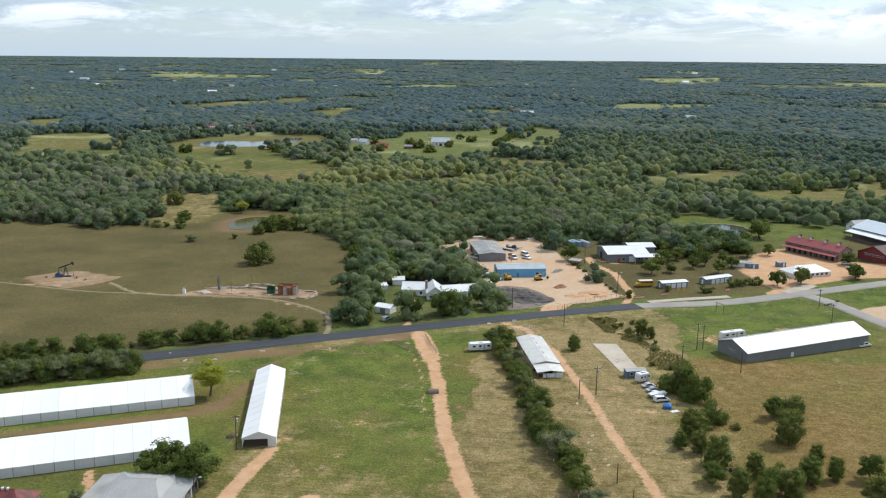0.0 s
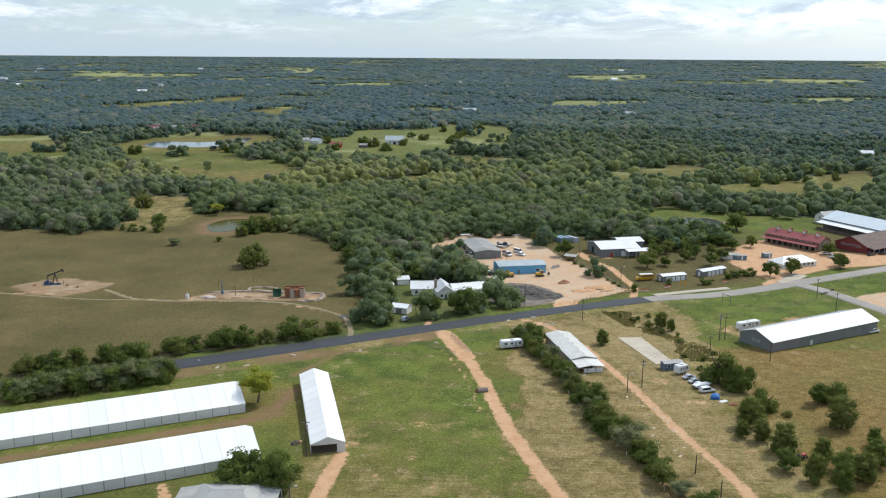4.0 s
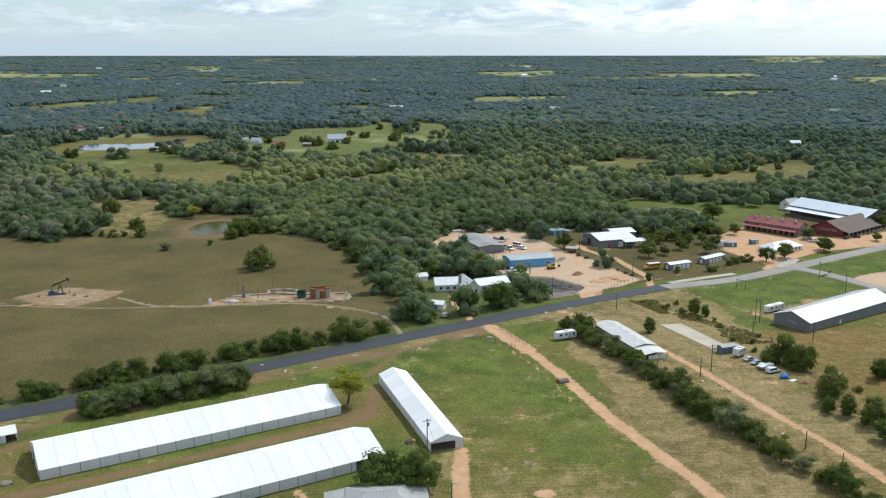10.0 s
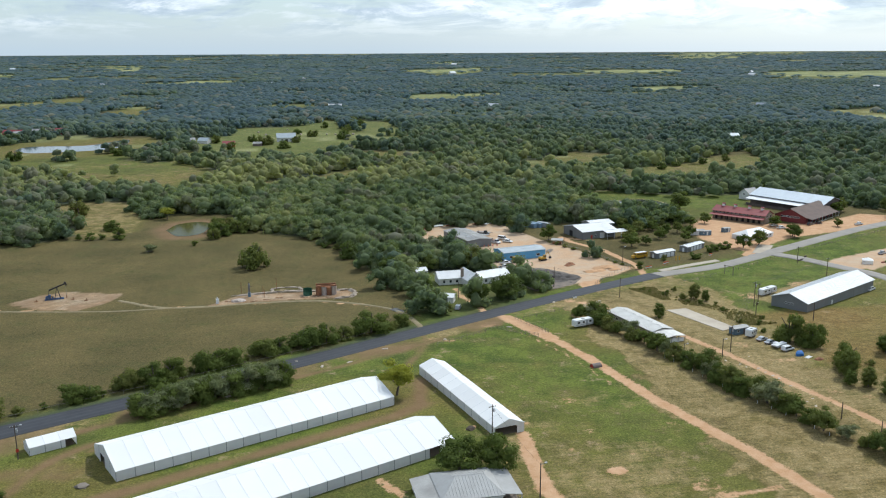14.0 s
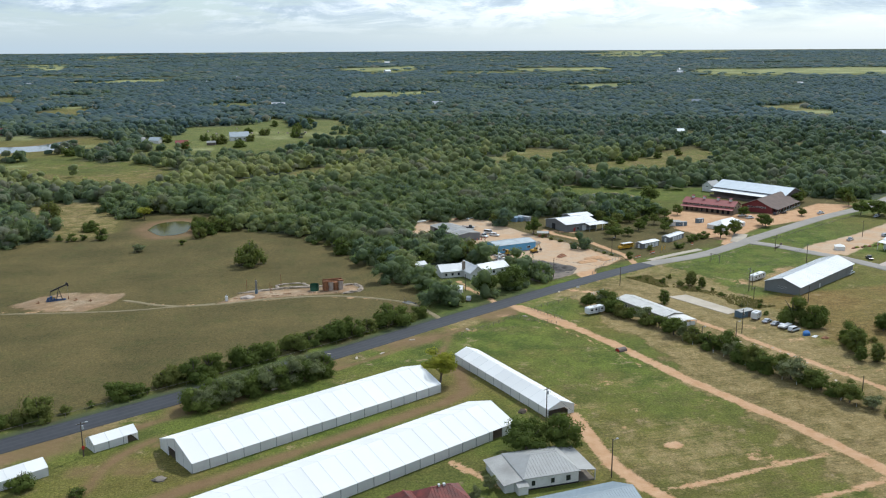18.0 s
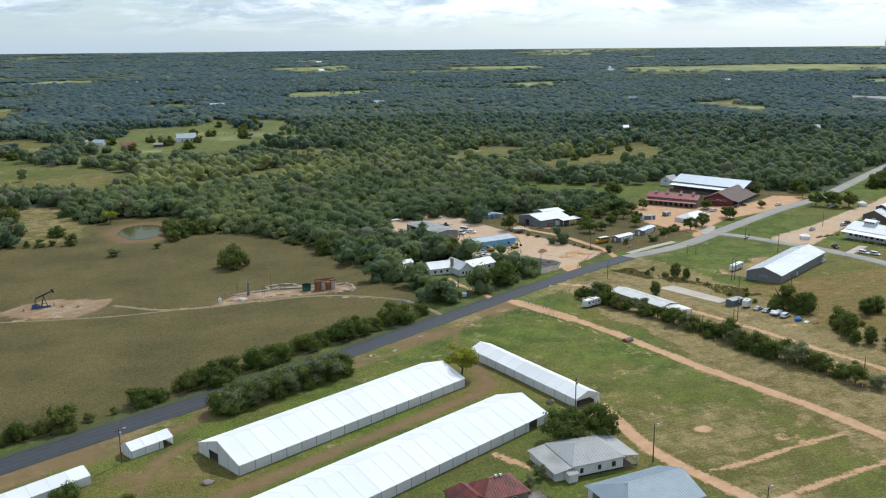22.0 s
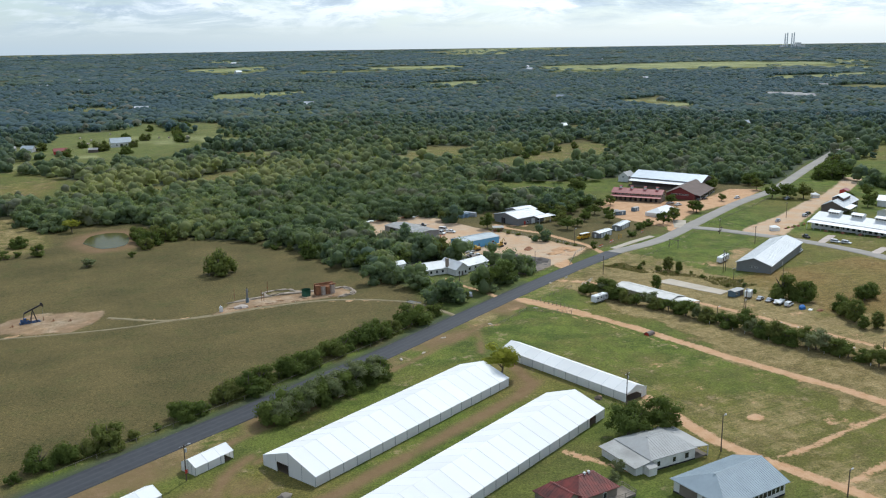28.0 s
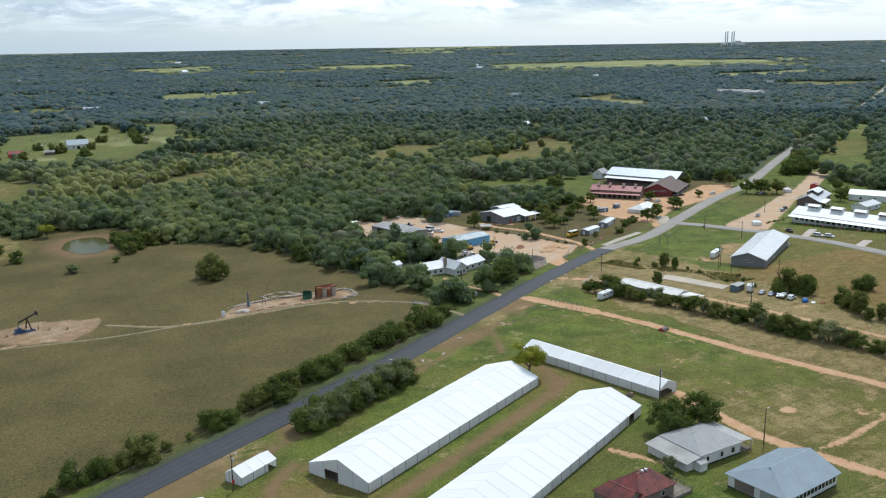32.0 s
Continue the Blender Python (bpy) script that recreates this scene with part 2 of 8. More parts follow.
M_STEEL = worn("dull_steel", (0.30, 0.31, 0.32), (0.16, 0.15, 0.14), 0.5, 0.7)
M_BLACK = worn("black_steel", (0.030, 0.032, 0.038), (0.05, 0.035, 0.025), 0.6, 0.3)
M_RUST = worn("rusted_steel", (0.34, 0.15, 0.065), (0.14, 0.06, 0.035), 0.9, 0.1, fine=2.0, coarse=0.6, amount=0.9)
M_GREENTANK = worn("green_tank_paint", (0.03, 0.12, 0.07), (0.025, 0.06, 0.04), 0.55, amount=0.6)
M_CONCRETE = worn("pale_concrete", (0.45, 0.385, 0.300), (0.32, 0.27, 0.205), 0.9, fine=2.2, coarse=0.18, amount=0.7)
M_SPOIL = worn("dark_asphalt_spoil", (0.095, 0.080, 0.068), (0.21, 0.165, 0.125), 0.95, fine=1.5, coarse=0.3, amount=0.9)
M_ROCK = worn("red_brown_stone", (0.50, 0.285, 0.14), (0.36, 0.215, 0.115), 0.95, amount=0.8)
M_RUBBLE = worn("grey_brown_rubble", (0.40, 0.325, 0.25), (0.17, 0.135, 0.10), 0.95, fine=1.1, coarse=0.35, amount=1.0)
# burnt earth's own colour, also the shade painted on tent floors
M_BURNT_AND_SHADE = worn("burnt_earth_and_tent_shade", (0.085, 0.062, 0.042), (0.05, 0.038, 0.028), 0.95, amount=0.7)
M_CRATE = worn("pale_limestone_gravel", (0.50, 0.42, 0.36), (0.34, 0.27, 0.22), 0.95, fine=1.5, coarse=0.35, amount=0.8)


def paint(name, c, rough=0.35):
    return worn(name, c, tuple(0.6 * v for v in c), rough, 0.0, amount=0.3)


M_WHITE = paint("white_paint", (0.74, 0.74, 0.73))
M_RED = paint("red_paint", (0.42, 0.03, 0.025))
M_YELLOW = paint("school_bus_yellow", (0.62, 0.34, 0.02))
M_MACHINE = paint("machine_yellow", (0.48, 0.28, 0.03), 0.6)
M_ORANGE = paint("safety_orange", (0.65, 0.10, 0.03), 0.6)
M_BLUE = paint("tarpaulin_blue", (0.03, 0.16, 0.45), 0.6)
M_SILVER = paint("silver_paint", (0.42, 0.43, 0.45), 0.3)
M_DARKCAR = paint("dark_car_paint", (0.035, 0.037, 0.042), 0.25)
M_CONT = paint("blue_grey_container_paint", (0.22, 0.31, 0.40), 0.6)
M_SLATE = paint("slate_blue_panels", (0.11, 0.17, 0.22), 0.6)
M_LIGHT = paint("pale_headlamp_lens", (0.75, 0.75, 0.70), 0.15)
M_FLOWER = worn("pink_and_orange_bloom", (0.35, 0.10, 0.08), (0.10, 0.10, 0.03), 0.9)

# ---- ground: one sheet to the horizon ----


def smooth(a, b, x):
    u = np.clip((np.asarray(x, float) - a) / (b - a), 0, 1)
    return u * u * (3 - 2 * u)


def height(x, y):
    """The lie of the land: level by the camera, a shallow dip beyond the road, a slow rise to the skyline."""
    v = -4.5 * smooth(225, 400, y)
    s = np.clip((np.hypot(np.asarray(x, float) + 60, y) - 1300) / 3550, 0, 1.0)
    return v + 78.5 * s ** 1.5


def gz(x, y):
    return float(height(x, y))


def in_poly(x, y, poly):
    inside = np.zeros(np.shape(x), bool)
    j = len(poly) - 1
    for i in range(len(poly)):
        (xi, yi), (xj, yj) = poly[i], poly[j]
        if yi != yj:
            inside ^= ((yi > y) != (yj > y)) & (x < (xj - xi) * (y - yi) / (yj - yi) + xi)
        j = i
    return inside


def line_dist(x, y, pts):
    best = np.full(np.shape(x), 1e9)
    for (ax, ay), (bx, by) in zip(pts[:-1], pts[1:]):
        dx, dy = bx - ax, by - ay
        u = np.clip(((x - ax) * dx + (y - ay) * dy) / (dx * dx + dy * dy), 0, 1)
        best = np.minimum(best, np.hypot(x - ax - u * dx, y - ay - u * dy))
    return best


def poly_mask(x, y, poly, soft=2.0):
    """1 inside, falling to 0 over soft metres past the edge."""
    d = line_dist(x, y, list(poly) + [poly[0]])
    return np.where(in_poly(x, y, poly), 1.0, np.clip(1 - d / soft, 0, 1))


def field_noise(x, y, scale, seed):
    """Smooth value noise in the plane, 0 to 1."""
    rng = np.random.RandomState(seed)
    tab = rng.rand(128, 128)
    u, v = np.asarray(x) / scale, np.asarray(y) / scale
    i, j = np.floor(u).astype(int), np.floor(v).astype(int)
    fu, fv = u - i, v - j
    fu, fv = fu * fu * (3 - 2 * fu), fv * fv * (3 - 2 * fv)
    g = lambda a, b: tab[a % 128, b % 128]
    return (g(i, j) * (1 - fu) + g(i + 1, j) * fu) * (1 - fv) + (g(i, j + 1) * (1 - fu) + g(i + 1, j + 1) * fu) * fv


ROAD = [(-420, 85), (-300, 152), (-220, 194), (-167, 222), (-137, 237.5), (-110, 251.5), (-66, 276), (-25, 301.5), (14.5, 326), (56, 350.5), (96, 371.5),
        (135, 384), (183, 411), (249, 448), (310, 477), (378, 520), (443, 562), (560, 634), (720, 728), (960, 868), (1115, 961), (1500, 1195)]
JOINT = 10  # the fresh asphalt ends here
SIDE = [(171, 404), (181, 389), (187, 372), (193, 355), (196, 330), (196, 310), (194, 290), (188, 255), (180, 210)]

PASTURE = [(-420, 100), (-300, 160), (-167, 232), (-110, 262), (-66, 286), (-25, 314), (-20, 337), (-21, 357), (-31, 393), (-43, 442), (-52, 481),
           (-85, 505), (-100, 530), (-109, 569), (-141, 578), (-160, 565), (-189, 520), (-209, 500), (-261, 509), (-330, 505), (-420, 480)]
PASTURE_2 = [(-193, 525), (-214, 571), (-239, 632), (-210, 645), (-180, 637), (-168, 590), (-162, 556), (-162, 526), (-175, 516)]
LAKE = [(-356, 996), (-350, 1034), (-290, 1037), (-258, 1095), (-250, 1038), (-262, 989), (-329, 969)]
LAKEFIELD = [(-372, 950), (-380, 1060), (-290, 1110), (-225, 1110), (-215, 985), (-250, 935), (-320, 915)]
STRIPS = [[(-629, 1080), (-565, 1117), (-436, 1021), (-413, 945), (-479, 899), (-428, 753)],
          [(-768, 1305), (-724, 1349), (-651, 1224), (-679, 1160)],
          [(-341, 830), (-275, 845), (-200, 880), (-160, 876), (-165, 850), (-270, 815)],
          [(-274, 800), (-200, 780), (-163, 824), (-147, 789), (-163, 716), (-203, 744)],
          [(115, 775), (189, 848), (234, 827), (230, 789), (182, 770), (118, 754)],
          [(204, 699), (268, 753), (330, 775), (399, 795), (368, 731), (271, 667), (228, 674)],
          [(137, 604), (162, 612), (198, 585), (250, 575), (222, 527), (180, 540), (140, 560)],
          [(433, 924), (488, 997), (515, 965), (444, 890)],
          [(745, 1118), (772, 1302), (910, 1374), (839, 1148)],
          [(-369, 1531), (-321, 1698), (-281, 1576), (-325, 1483)],
          [(-710, 1642), (-618, 1761), (-450, 2000), (-452, 1879), (-600, 1650)],
          [(1367, 1327), (1486, 1367), (1600, 1272), (1373, 1255)],
          [(-30, 880), (40, 905), (95, 930), (60, 890), (0, 860)],
          [(-120, 690), (-60, 745), (0, 760), (-40, 715)]]
FARM = [(-183, 1003), (-169, 1082), (-146, 1226), (-69, 1229), (-10, 1345), (-6, 1020), (-52, 924), (-85, 908), (-122, 938), (-164, 936)]
FARM_2 = [(2, 1232), (32, 1350), (62, 1290), (89, 1237), (80, 1160), (21, 1030), (2, 1068)]
FAR_FIELDS = [[(1395, 2656), (2006, 2489), (2400, 2042), (1738, 2185), (1374, 2379)], [(308, 3135), (551, 3231), (724, 3248), (474, 2896)],
              [(-1300, 3000), (-900, 3050), (-950, 2900), (-1350, 2860)], [(900, 2980), (1250, 2900), (1200, 2720), (880, 2820)],
              [(-500, 2500), (-250, 2620), (-180, 2560), (-420, 2450)], [(700, 2000), (900, 2080), (930, 1980), (720, 1930)],
              [(1500, 1750), (1900, 1700), (1880, 1600), (1520, 1660)], [(150, 1900), (420, 1960), (430, 1890), (170, 1850)]]
BROAD = [LAKEFIELD, FARM, FARM_2]
DEEP = (1.03, 1.06, 1.09, 1.115)
YARD = [(-2, 470), (0, 486), (12, 505), (49, 512), (56, 493), (65, 455), (77, 426), (88, 388), (78, 378), (68, 372), (59, 367), (50, 362), (40, 366), (32, 378), (30, 400), (28, 430), (18, 450)]
PILE = [(35, 384), (47, 387), (58, 371), (51, 364), (42, 361), (31, 354), (28, 366)]
OPEN_EAST = [(30, 350), (60, 372), (90, 390), (77, 428), (66, 456), (58, 492), (62, 502), (85, 503), (112, 492), (128, 476), (160, 490), (172, 525), (146, 540), (140, 575), (160, 580), (182, 560),
             (186, 530), (225, 552), (236, 570), (250, 566), (300, 512), (330, 492), (380, 525), (450, 575), (460, 560), (400, 490), (372, 455), (365, 100), (100, 100), (30, 340)]
CORRIDOR = [(392, 492), (460, 534), (560, 601), (642, 646), (825, 745), (840, 720), (722, 668), (612, 598), (500, 512), (440, 468), (410, 455)]
ORANGE = [(169, 482), (188, 502), (206, 474), (232, 470), (252, 474), (285, 492), (300, 482), (262, 458), (240, 450), (200, 438), (182, 425), (161, 415), (159, 426), (155, 445)]
DIRT_LOT = [(186, 372), (195, 384), (235, 400), (293, 431), (325, 445), (400, 492), (405, 484), (330, 436), (299, 424), (258, 398), (222, 376), (200, 362)]
PUMP_PAD = [(-188, 378), (-178, 389), (-168, 394), (-143, 385), (-148, 371), (-157, 361), (-172, 365)]
BATTERY_PAD = [(-105, 357), (-94, 371), (-75, 374), (-55, 372), (-46, 372.5), (-46, 361), (-62, 359), (-85, 360)]
POND_1 = [(-143, 526), (-138, 544), (-128, 550), (-119, 545), (-118, 528), (-122, 510), (-134, 506)]
POND_2 = [(148, 560), (152, 570), (163, 575), (175, 572), (181, 559), (175, 543), (164, 537), (153, 543)]
DIRT_ROADS = [([(10, 314), (15, 298), (19, 284)], 3.6), ([(8, 318), (14, 300), (20, 280), (24, 262), (27, 245), (31, 223), (37, 200), (42, 183), (46, 160), (48, 130)], 2.3),
              ([(40, 336), (50, 326), (60, 301), (66, 275), (71, 254), (75, 233), (79.5, 214), (83, 202), (86, 185), (90, 150)], 1.6), ([(9, 296), (13, 284), (17.5, 268), (21, 250), (24, 232)], 0.5),
              ([(-25, 298), (-25, 288), (-30, 274), (-36, 262)], 1.2),
              ([(-18, 291.5), (-59, 265.5), (-103, 241), (-135, 225)], 1.5), ([(-122, 216), (-86, 232.5), (-51, 249)], 1.6),
              ([(-12, 206), (-13.5, 192), (-14.8, 176), (-12, 163), (-8.2, 151), (-5.5, 142), (1, 120)], 2.2),
              ([(-123, 219.4), (-127, 216), (-130.5, 212), (-133.5, 206), (-136, 198), (-142, 186)], 1.9),
              ([(-140, 178), (-105, 194.5), (-75, 208.8), (-45, 223), (-36, 229), (-33, 250)], 2.3),
              ([(-52, 187), (-48, 180), (-44, 172)], 1.2),
              ([(-7, 161), (6, 162), (18, 164.5), (39, 167)], 1.1), ([(-5, 144), (8, 146.5), (22, 148.5), (44, 152)], 1.0),
              ([(-143, 374), (-124, 359), (-105, 356), (-85, 358), (-60, 356), (-43, 347), (-30, 334), (-25, 316), (-24, 304)], 0.9),
              ([(-150, 372), (-168, 362), (-190, 368)], 1.0),
              ([(59, 352), (60, 362), (64, 372)], 5.0), ([(91, 374), (95, 392), (90, 430), (80, 450), (78, 462), (92, 452)], 2.0),
              ([(160, 402), (170, 414), (176, 422)], 4.5), ([(3, 320), (4, 333), (0, 350), (0, 366)], 1.2)]
DIRT_BLOBS = [(-38, 230, 6), (-36, 246, 5), (-128, 205, 7), (-138, 206, 6), (-12, 212, 6), (4.5, 181, 2.2), (-25, 211, 2.6), (5, 225, 4), (140, 330, 9), (150, 342, 8), (118, 326, 6),
              (-50, 276, 7), (-80, 258, 6), (-20, 290, 6), (0, 305, 7), (-158, 203, 6), (12, 190, 5), (80, 232, 4), (84, 215, 5), (22, 170, 4), (95, 212, 4), (19, 281, 5), (17, 288, 4), (85, 246, 6), (80, 262, 5), (30, 205, 4), (-4, 192, 5), (8, 204, 4)]


def ragged_edge(x, y):
    """The far clearings' outlines wander; those by the road keep theirs."""
    far = smooth(560, 800, y)
    return (x + far * (70 * (field_noise(x, y, 75, 51) - 0.5) + 26 * (field_noise(x, y, 24, 52) - 0.5)),
            y + far * (70 * (field_noise(x, y, 75, 53) - 0.5) + 26 * (field_noise(x, y, 24, 54) - 0.5)))


def far_open(x, y):
    """Scattered far fields, drawn out across the view."""
    r, a = np.hypot(np.asarray(x, float) + 60, y), np.arctan2(np.asarray(x, float) + 60, y)
    n = field_noise(a * 1000, np.log(np.maximum(r, 1)) * 1000, 75, 61) * 0.62 + field_noise(a * 1000, np.log(np.maximum(r, 1)) * 1000, 34, 62) * 0.38
    n2 = field_noise(a * 1000, np.log(np.maximum(r, 1)) * 2600, 60, 63)
    return (r > 800) * smooth(0.65, 0.675, 0.55 * n + 0.45 * n2 + 0.060 * smooth(1400, 3200, r))


def axis(parts, lo, hi, grow):
    """Grid lines: even steps in the middle, ever wider ones outside."""
    out = [parts[0][0]]
    for a, b, step in parts:
        n = max(1, round((b - a) / step))
        out += [a + (b - a) * (i + 1) / n for i in range(n)]
    s = parts[-1][2]
    while out[-1] < hi:
        s *= grow
        out.append(out[-1] + s)
    s = parts[0][2]
    while out[0] > lo:
        s *= grow
        out.insert(0, out[0] - s)
    return np.array(out)


def mesh_from(name, verts, faces, mats, colours=(), smooth_shade=False):
    """A mesh straight from arrays; faces all tris or all quads; colours: (name, n x 3 array) for each vertex."""
    me = bpy.data.meshes.new(name)
    n, k = faces.shape
    me.vertices.add(len(verts))
    me.vertices.foreach_set("co", np.ascontiguousarray(verts, np.float32).ravel())
    me.loops.add(n * k)
    me.loops.foreach_set("vertex_index", np.ascontiguousarray(faces, np.int32).ravel())
    me.polygons.add(n)
    me.polygons.foreach_set("loop_start", np.arange(0, n * k, k, dtype=np.int32))
    me.polygons.foreach_set("use_smooth", np.full(n, smooth_shade))
    for cn, arr in colours:
        a = me.attributes.new(cn, "FLOAT_COLOR", "POINT")
        a.data.foreach_set("color", np.ascontiguousarray(np.concatenate([arr, np.ones((len(arr), 1))], 1), np.float32).ravel())
    for m in mats:
        me.materials.append(m)
    me.update()
    me.validate()
    return me


def build_ground():
    gx = axis([(-260, -180, 3.0), (-180, 140, 1.6), (140, 320, 3.5)], -4850, 4850, 1.05)
    gy = axis([(80, 145, 3.0), (145, 330, 1.5), (330, 560, 3.5)], -4850, 4850, 1.045)
    x, y = [a.ravel() for a in np.meshgrid(gx, gy)]
    z = height(x, y) + 0.10 * (field_noise(x, y, 9, 5) - 0.5) * (np.hypot(x, y) < 900)
    wob = 2.2 * (field_noise(x, y, 5, 1) - 0.5) + 1.0 * (field_noise(x, y, 2.1, 2) - 0.5)
    dirt, gravel, mud = np.zeros_like(x), np.zeros_like(x), np.zeros_like(x)
    for pts, half in DIRT_ROADS:
        worn_in = np.clip((half + 0.9 + wob * 0.35 - line_dist(x, y, pts)) / 2.4, 0, 1)
        if pts[0][0] < -10 and pts[0][1] < 300 and (pts[0][1] > 215 or pts[0][0] < -100):
            mud = np.maximum(mud, 1.1 * worn_in * (0.65 + 0.6 * field_noise(x, y, 6, 46)))
        else:
            dirt = np.maximum(dirt, worn_in)
    for bx, by, r in DIRT_BLOBS:
        patch = (0.2 + 0.45 * field_noise(x, y, 2.5, 48)) * np.clip((r + wob * 2.5 - np.hypot(x - bx, (y - by) * 1.2)) / (0.5 * r), 0, 1)
        if bx < -30:
            mud = np.maximum(mud, 1.3 * patch)
        else:
            dirt = np.maximum(dirt, patch)
    dirt = np.maximum(dirt, 1.2 * np.clip((2.6 - np.hypot((x - 4.8) / 1.3, y - 181.4)) / 1.6, 0, 1))
    verge = line_dist(x, y, ROAD)
    near_left = (x < 8) & (verge > 4.0) & (y < np.interp(x, [p[0] for p in ROAD], [p[1] for p in ROAD]))
    mud = np.maximum(mud, near_left * 0.9 * np.clip((15 + 3 * wob - verge) / 4, 0, 1) * np.clip(field_noise(x, y, 14, 9) * 2.2 - 0.45, 0, 1))
    gravel = np.maximum(gravel, 0.42 * np.clip((5.3 + 0.3 * wob - verge) / 0.8, 0, 1) * (x < 560))
    for poly in (YARD, DIRT_LOT):
        gravel = np.maximum(gravel, np.clip(poly_mask(x, y, poly, 3.0) + 0.15 * wob, 0, 1) * (poly_mask(x, y, poly, 3.0) > 0))
    gravel = np.maximum(gravel, 0.55 * poly_mask(x, y, PUMP_PAD, 2.0))
    pads = np.maximum(poly_mask(x, y, PUMP_PAD, 1.0), poly_mask(x, y, BATTERY_PAD, 1.0))
    gravel = np.maximum(gravel, 0.6 * poly_mask(x, y, BATTERY_PAD, 2.0))
    ring = line_dist(x, y, [(-77, 378), (-70, 381), (-64, 378), (-66, 374)])
    gravel = np.maximum(gravel, 0.5 * np.clip((2.0 - ring) / 1.5, 0, 1))
    dirt = np.maximum(dirt, 0.9 * poly_mask(x, y, ORANGE, 5.0))
    dirt = np.maximum(dirt, 0.75 * poly_mask(x, y, [(58, 377), (66, 392), (80, 398), (90, 388), (76, 376), (66, 371)], 4) * (field_noise(x, y, 7, 4) > 0.35))
    dirt = np.maximum(dirt, 0.4 * poly_mask(x, y, PUMP_PAD, 1.0) * field_noise(x, y, 9, 44))
    mud = np.maximum(mud, pads * np.clip(1.4 * field_noise(x, y, 4, 47) - 0.1, 0, 0.85))
    mud = np.maximum(mud, np.clip(1.5 - line_dist(x, y, POND_1 + [POND_1[0]]) / 8, 0, 1) * (0.55 + 0.6 * field_noise(x, y, 6, 99)))
    mud = np.maximum(mud, poly_mask(x, y, POND_1, 5.0))
    gravel = np.maximum(gravel, 0.5 * poly_mask(x, y, POND_2, 7.0))
    mud = np.maximum(mud, 0.7 * poly_mask(x, y, LAKE, 8.0))
    green = np.zeros_like(x)
    south = y < np.interp(x, [p[0] for p in ROAD], [p[1] for p in ROAD]) - 4
    green = np.where(south, 0.85 + 0.5 * (field_noise(x, y, 26, 11) - 0.5), 0.0)
    lot = poly_mask(x, y, [(-8, 215), (-24, 262), (-20, 286), (6, 298), (16, 280), (24, 245), (20, 225)], 12)
    green = np.maximum(green, lot * (0.95 + 0.6 * (field_noise(x, y, 17, 12) - 0.4)))
    xw = x + 9 * (field_noise(x, y, 8, 49) - 0.5) + 4 * (field_noise(x, y, 3, 50) - 0.5)
    green = np.where((xw > 34) & south & (xw < 92), 0.16 + 0.25 * field_noise(x, y, 15, 13), green)
    lawn = [(92, 345), (130, 364), (165, 390), (182, 378), (180, 352), (170, 334), (140, 340), (118, 318), (100, 322)]
    green = np.maximum(green, poly_mask(x, y, lawn, 6) * 0.95)
    green = np.maximum(green, 0.85 * poly_mask(x, y, [(184, 408), (290, 468), (300, 455), (250, 428), (200, 390)], 4))
    green = np.maximum(green, 1.15 * poly_mask(x, y, [(204, 364), (208, 373), (246, 381), (226, 350), (212, 345)], 2))
    green = np.maximum(green, 0.8 * poly_mask(x, y, CORRIDOR, 5))
    green = np.maximum(green, 0.95 * np.clip((13 - verge) / 4, 0, 1) * np.clip(field_noise(x, y, 8, 15) * 1.8, 0, 1))
    green = np.maximum(green, 0.7 * poly_mask(x, y, FARM, 10) + 0.4 * poly_mask(x, y, FARM_2, 10))
    green = np.maximum(green, 0.8 * poly_mask(x, y, STRIPS[6], 5))
    green = np.maximum(green, 1.0 * np.clip((9 - np.hypot(x - 108, (y - 233) * 0.7)) / 5, 0, 1))
    dry = np.zeros_like(x)
    lots = south & (xw > 34) & (xw < 106)
    dry = np.where(lots, 0.20 + 0.3 * field_noise(x, y, 18, 91), dry)
    centre = south & (xw > -25) & (xw <= 34)
    dry = np.where(centre, (0.05 + 0.35 * smooth(262, 185, y)) * np.clip(1.5 * field_noise(x, y, 21, 92) - 0.1, 0, 1), dry)
    dry = np.where(south & (xw <= -25), 0.10 * field_noise(x, y, 12, 93), dry)
    field_r = [(106, 296), (185, 300), (200, 200), (150, 120), (112, 190), (100, 240)]
    dry = np.maximum(dry, poly_mask(x, y, field_r, 8) * (0.92 + 0.4 * (field_noise(x, y, 22, 16) - 0.5)))
    straw = np.where(lots, 0.62 + 0.35 * (field_noise(x, y, 20, 94) - 0.5), 0.0)
    straw = np.where(centre, 0.05 + 0.38 * smooth(265, 190, y) + 0.5 * (field_noise(x, y, 16, 95) - 0.5), straw)
    straw = np.where(south & (xw <= -25), 0.04 + 0.5 * (field_noise(x, y, 11, 96) - 0.5), straw)
    straw = np.maximum(straw, 0.12 * poly_mask(x, y, lawn, 6))
    straw = np.maximum(straw, 0.85 * poly_mask(x, y, [(123, 313), (118, 322), (155, 345), (164, 338), (150, 330)], 4))
    near_verge = south & (x < 90) & (verge < 15)
    straw = np.where(near_verge, np.maximum(straw, 0.55 * np.clip((14.5 - verge) / 4, 0, 1) * (0.5 + field_noise(x, y, 17, 97))), straw)
    straw = np.maximum(straw, 0.55 * poly_mask(x, y, PASTURE_2, 6))
    for poly in STRIPS[:6] + STRIPS[7:]:
        m = poly_mask(x, y, poly, 12)
        straw = np.maximum(straw, 0.4 * m)
        dry, green = np.maximum(dry, 0.42 * m * field_noise(x, y, 40, 81)), np.maximum(green, 0.75 * m)
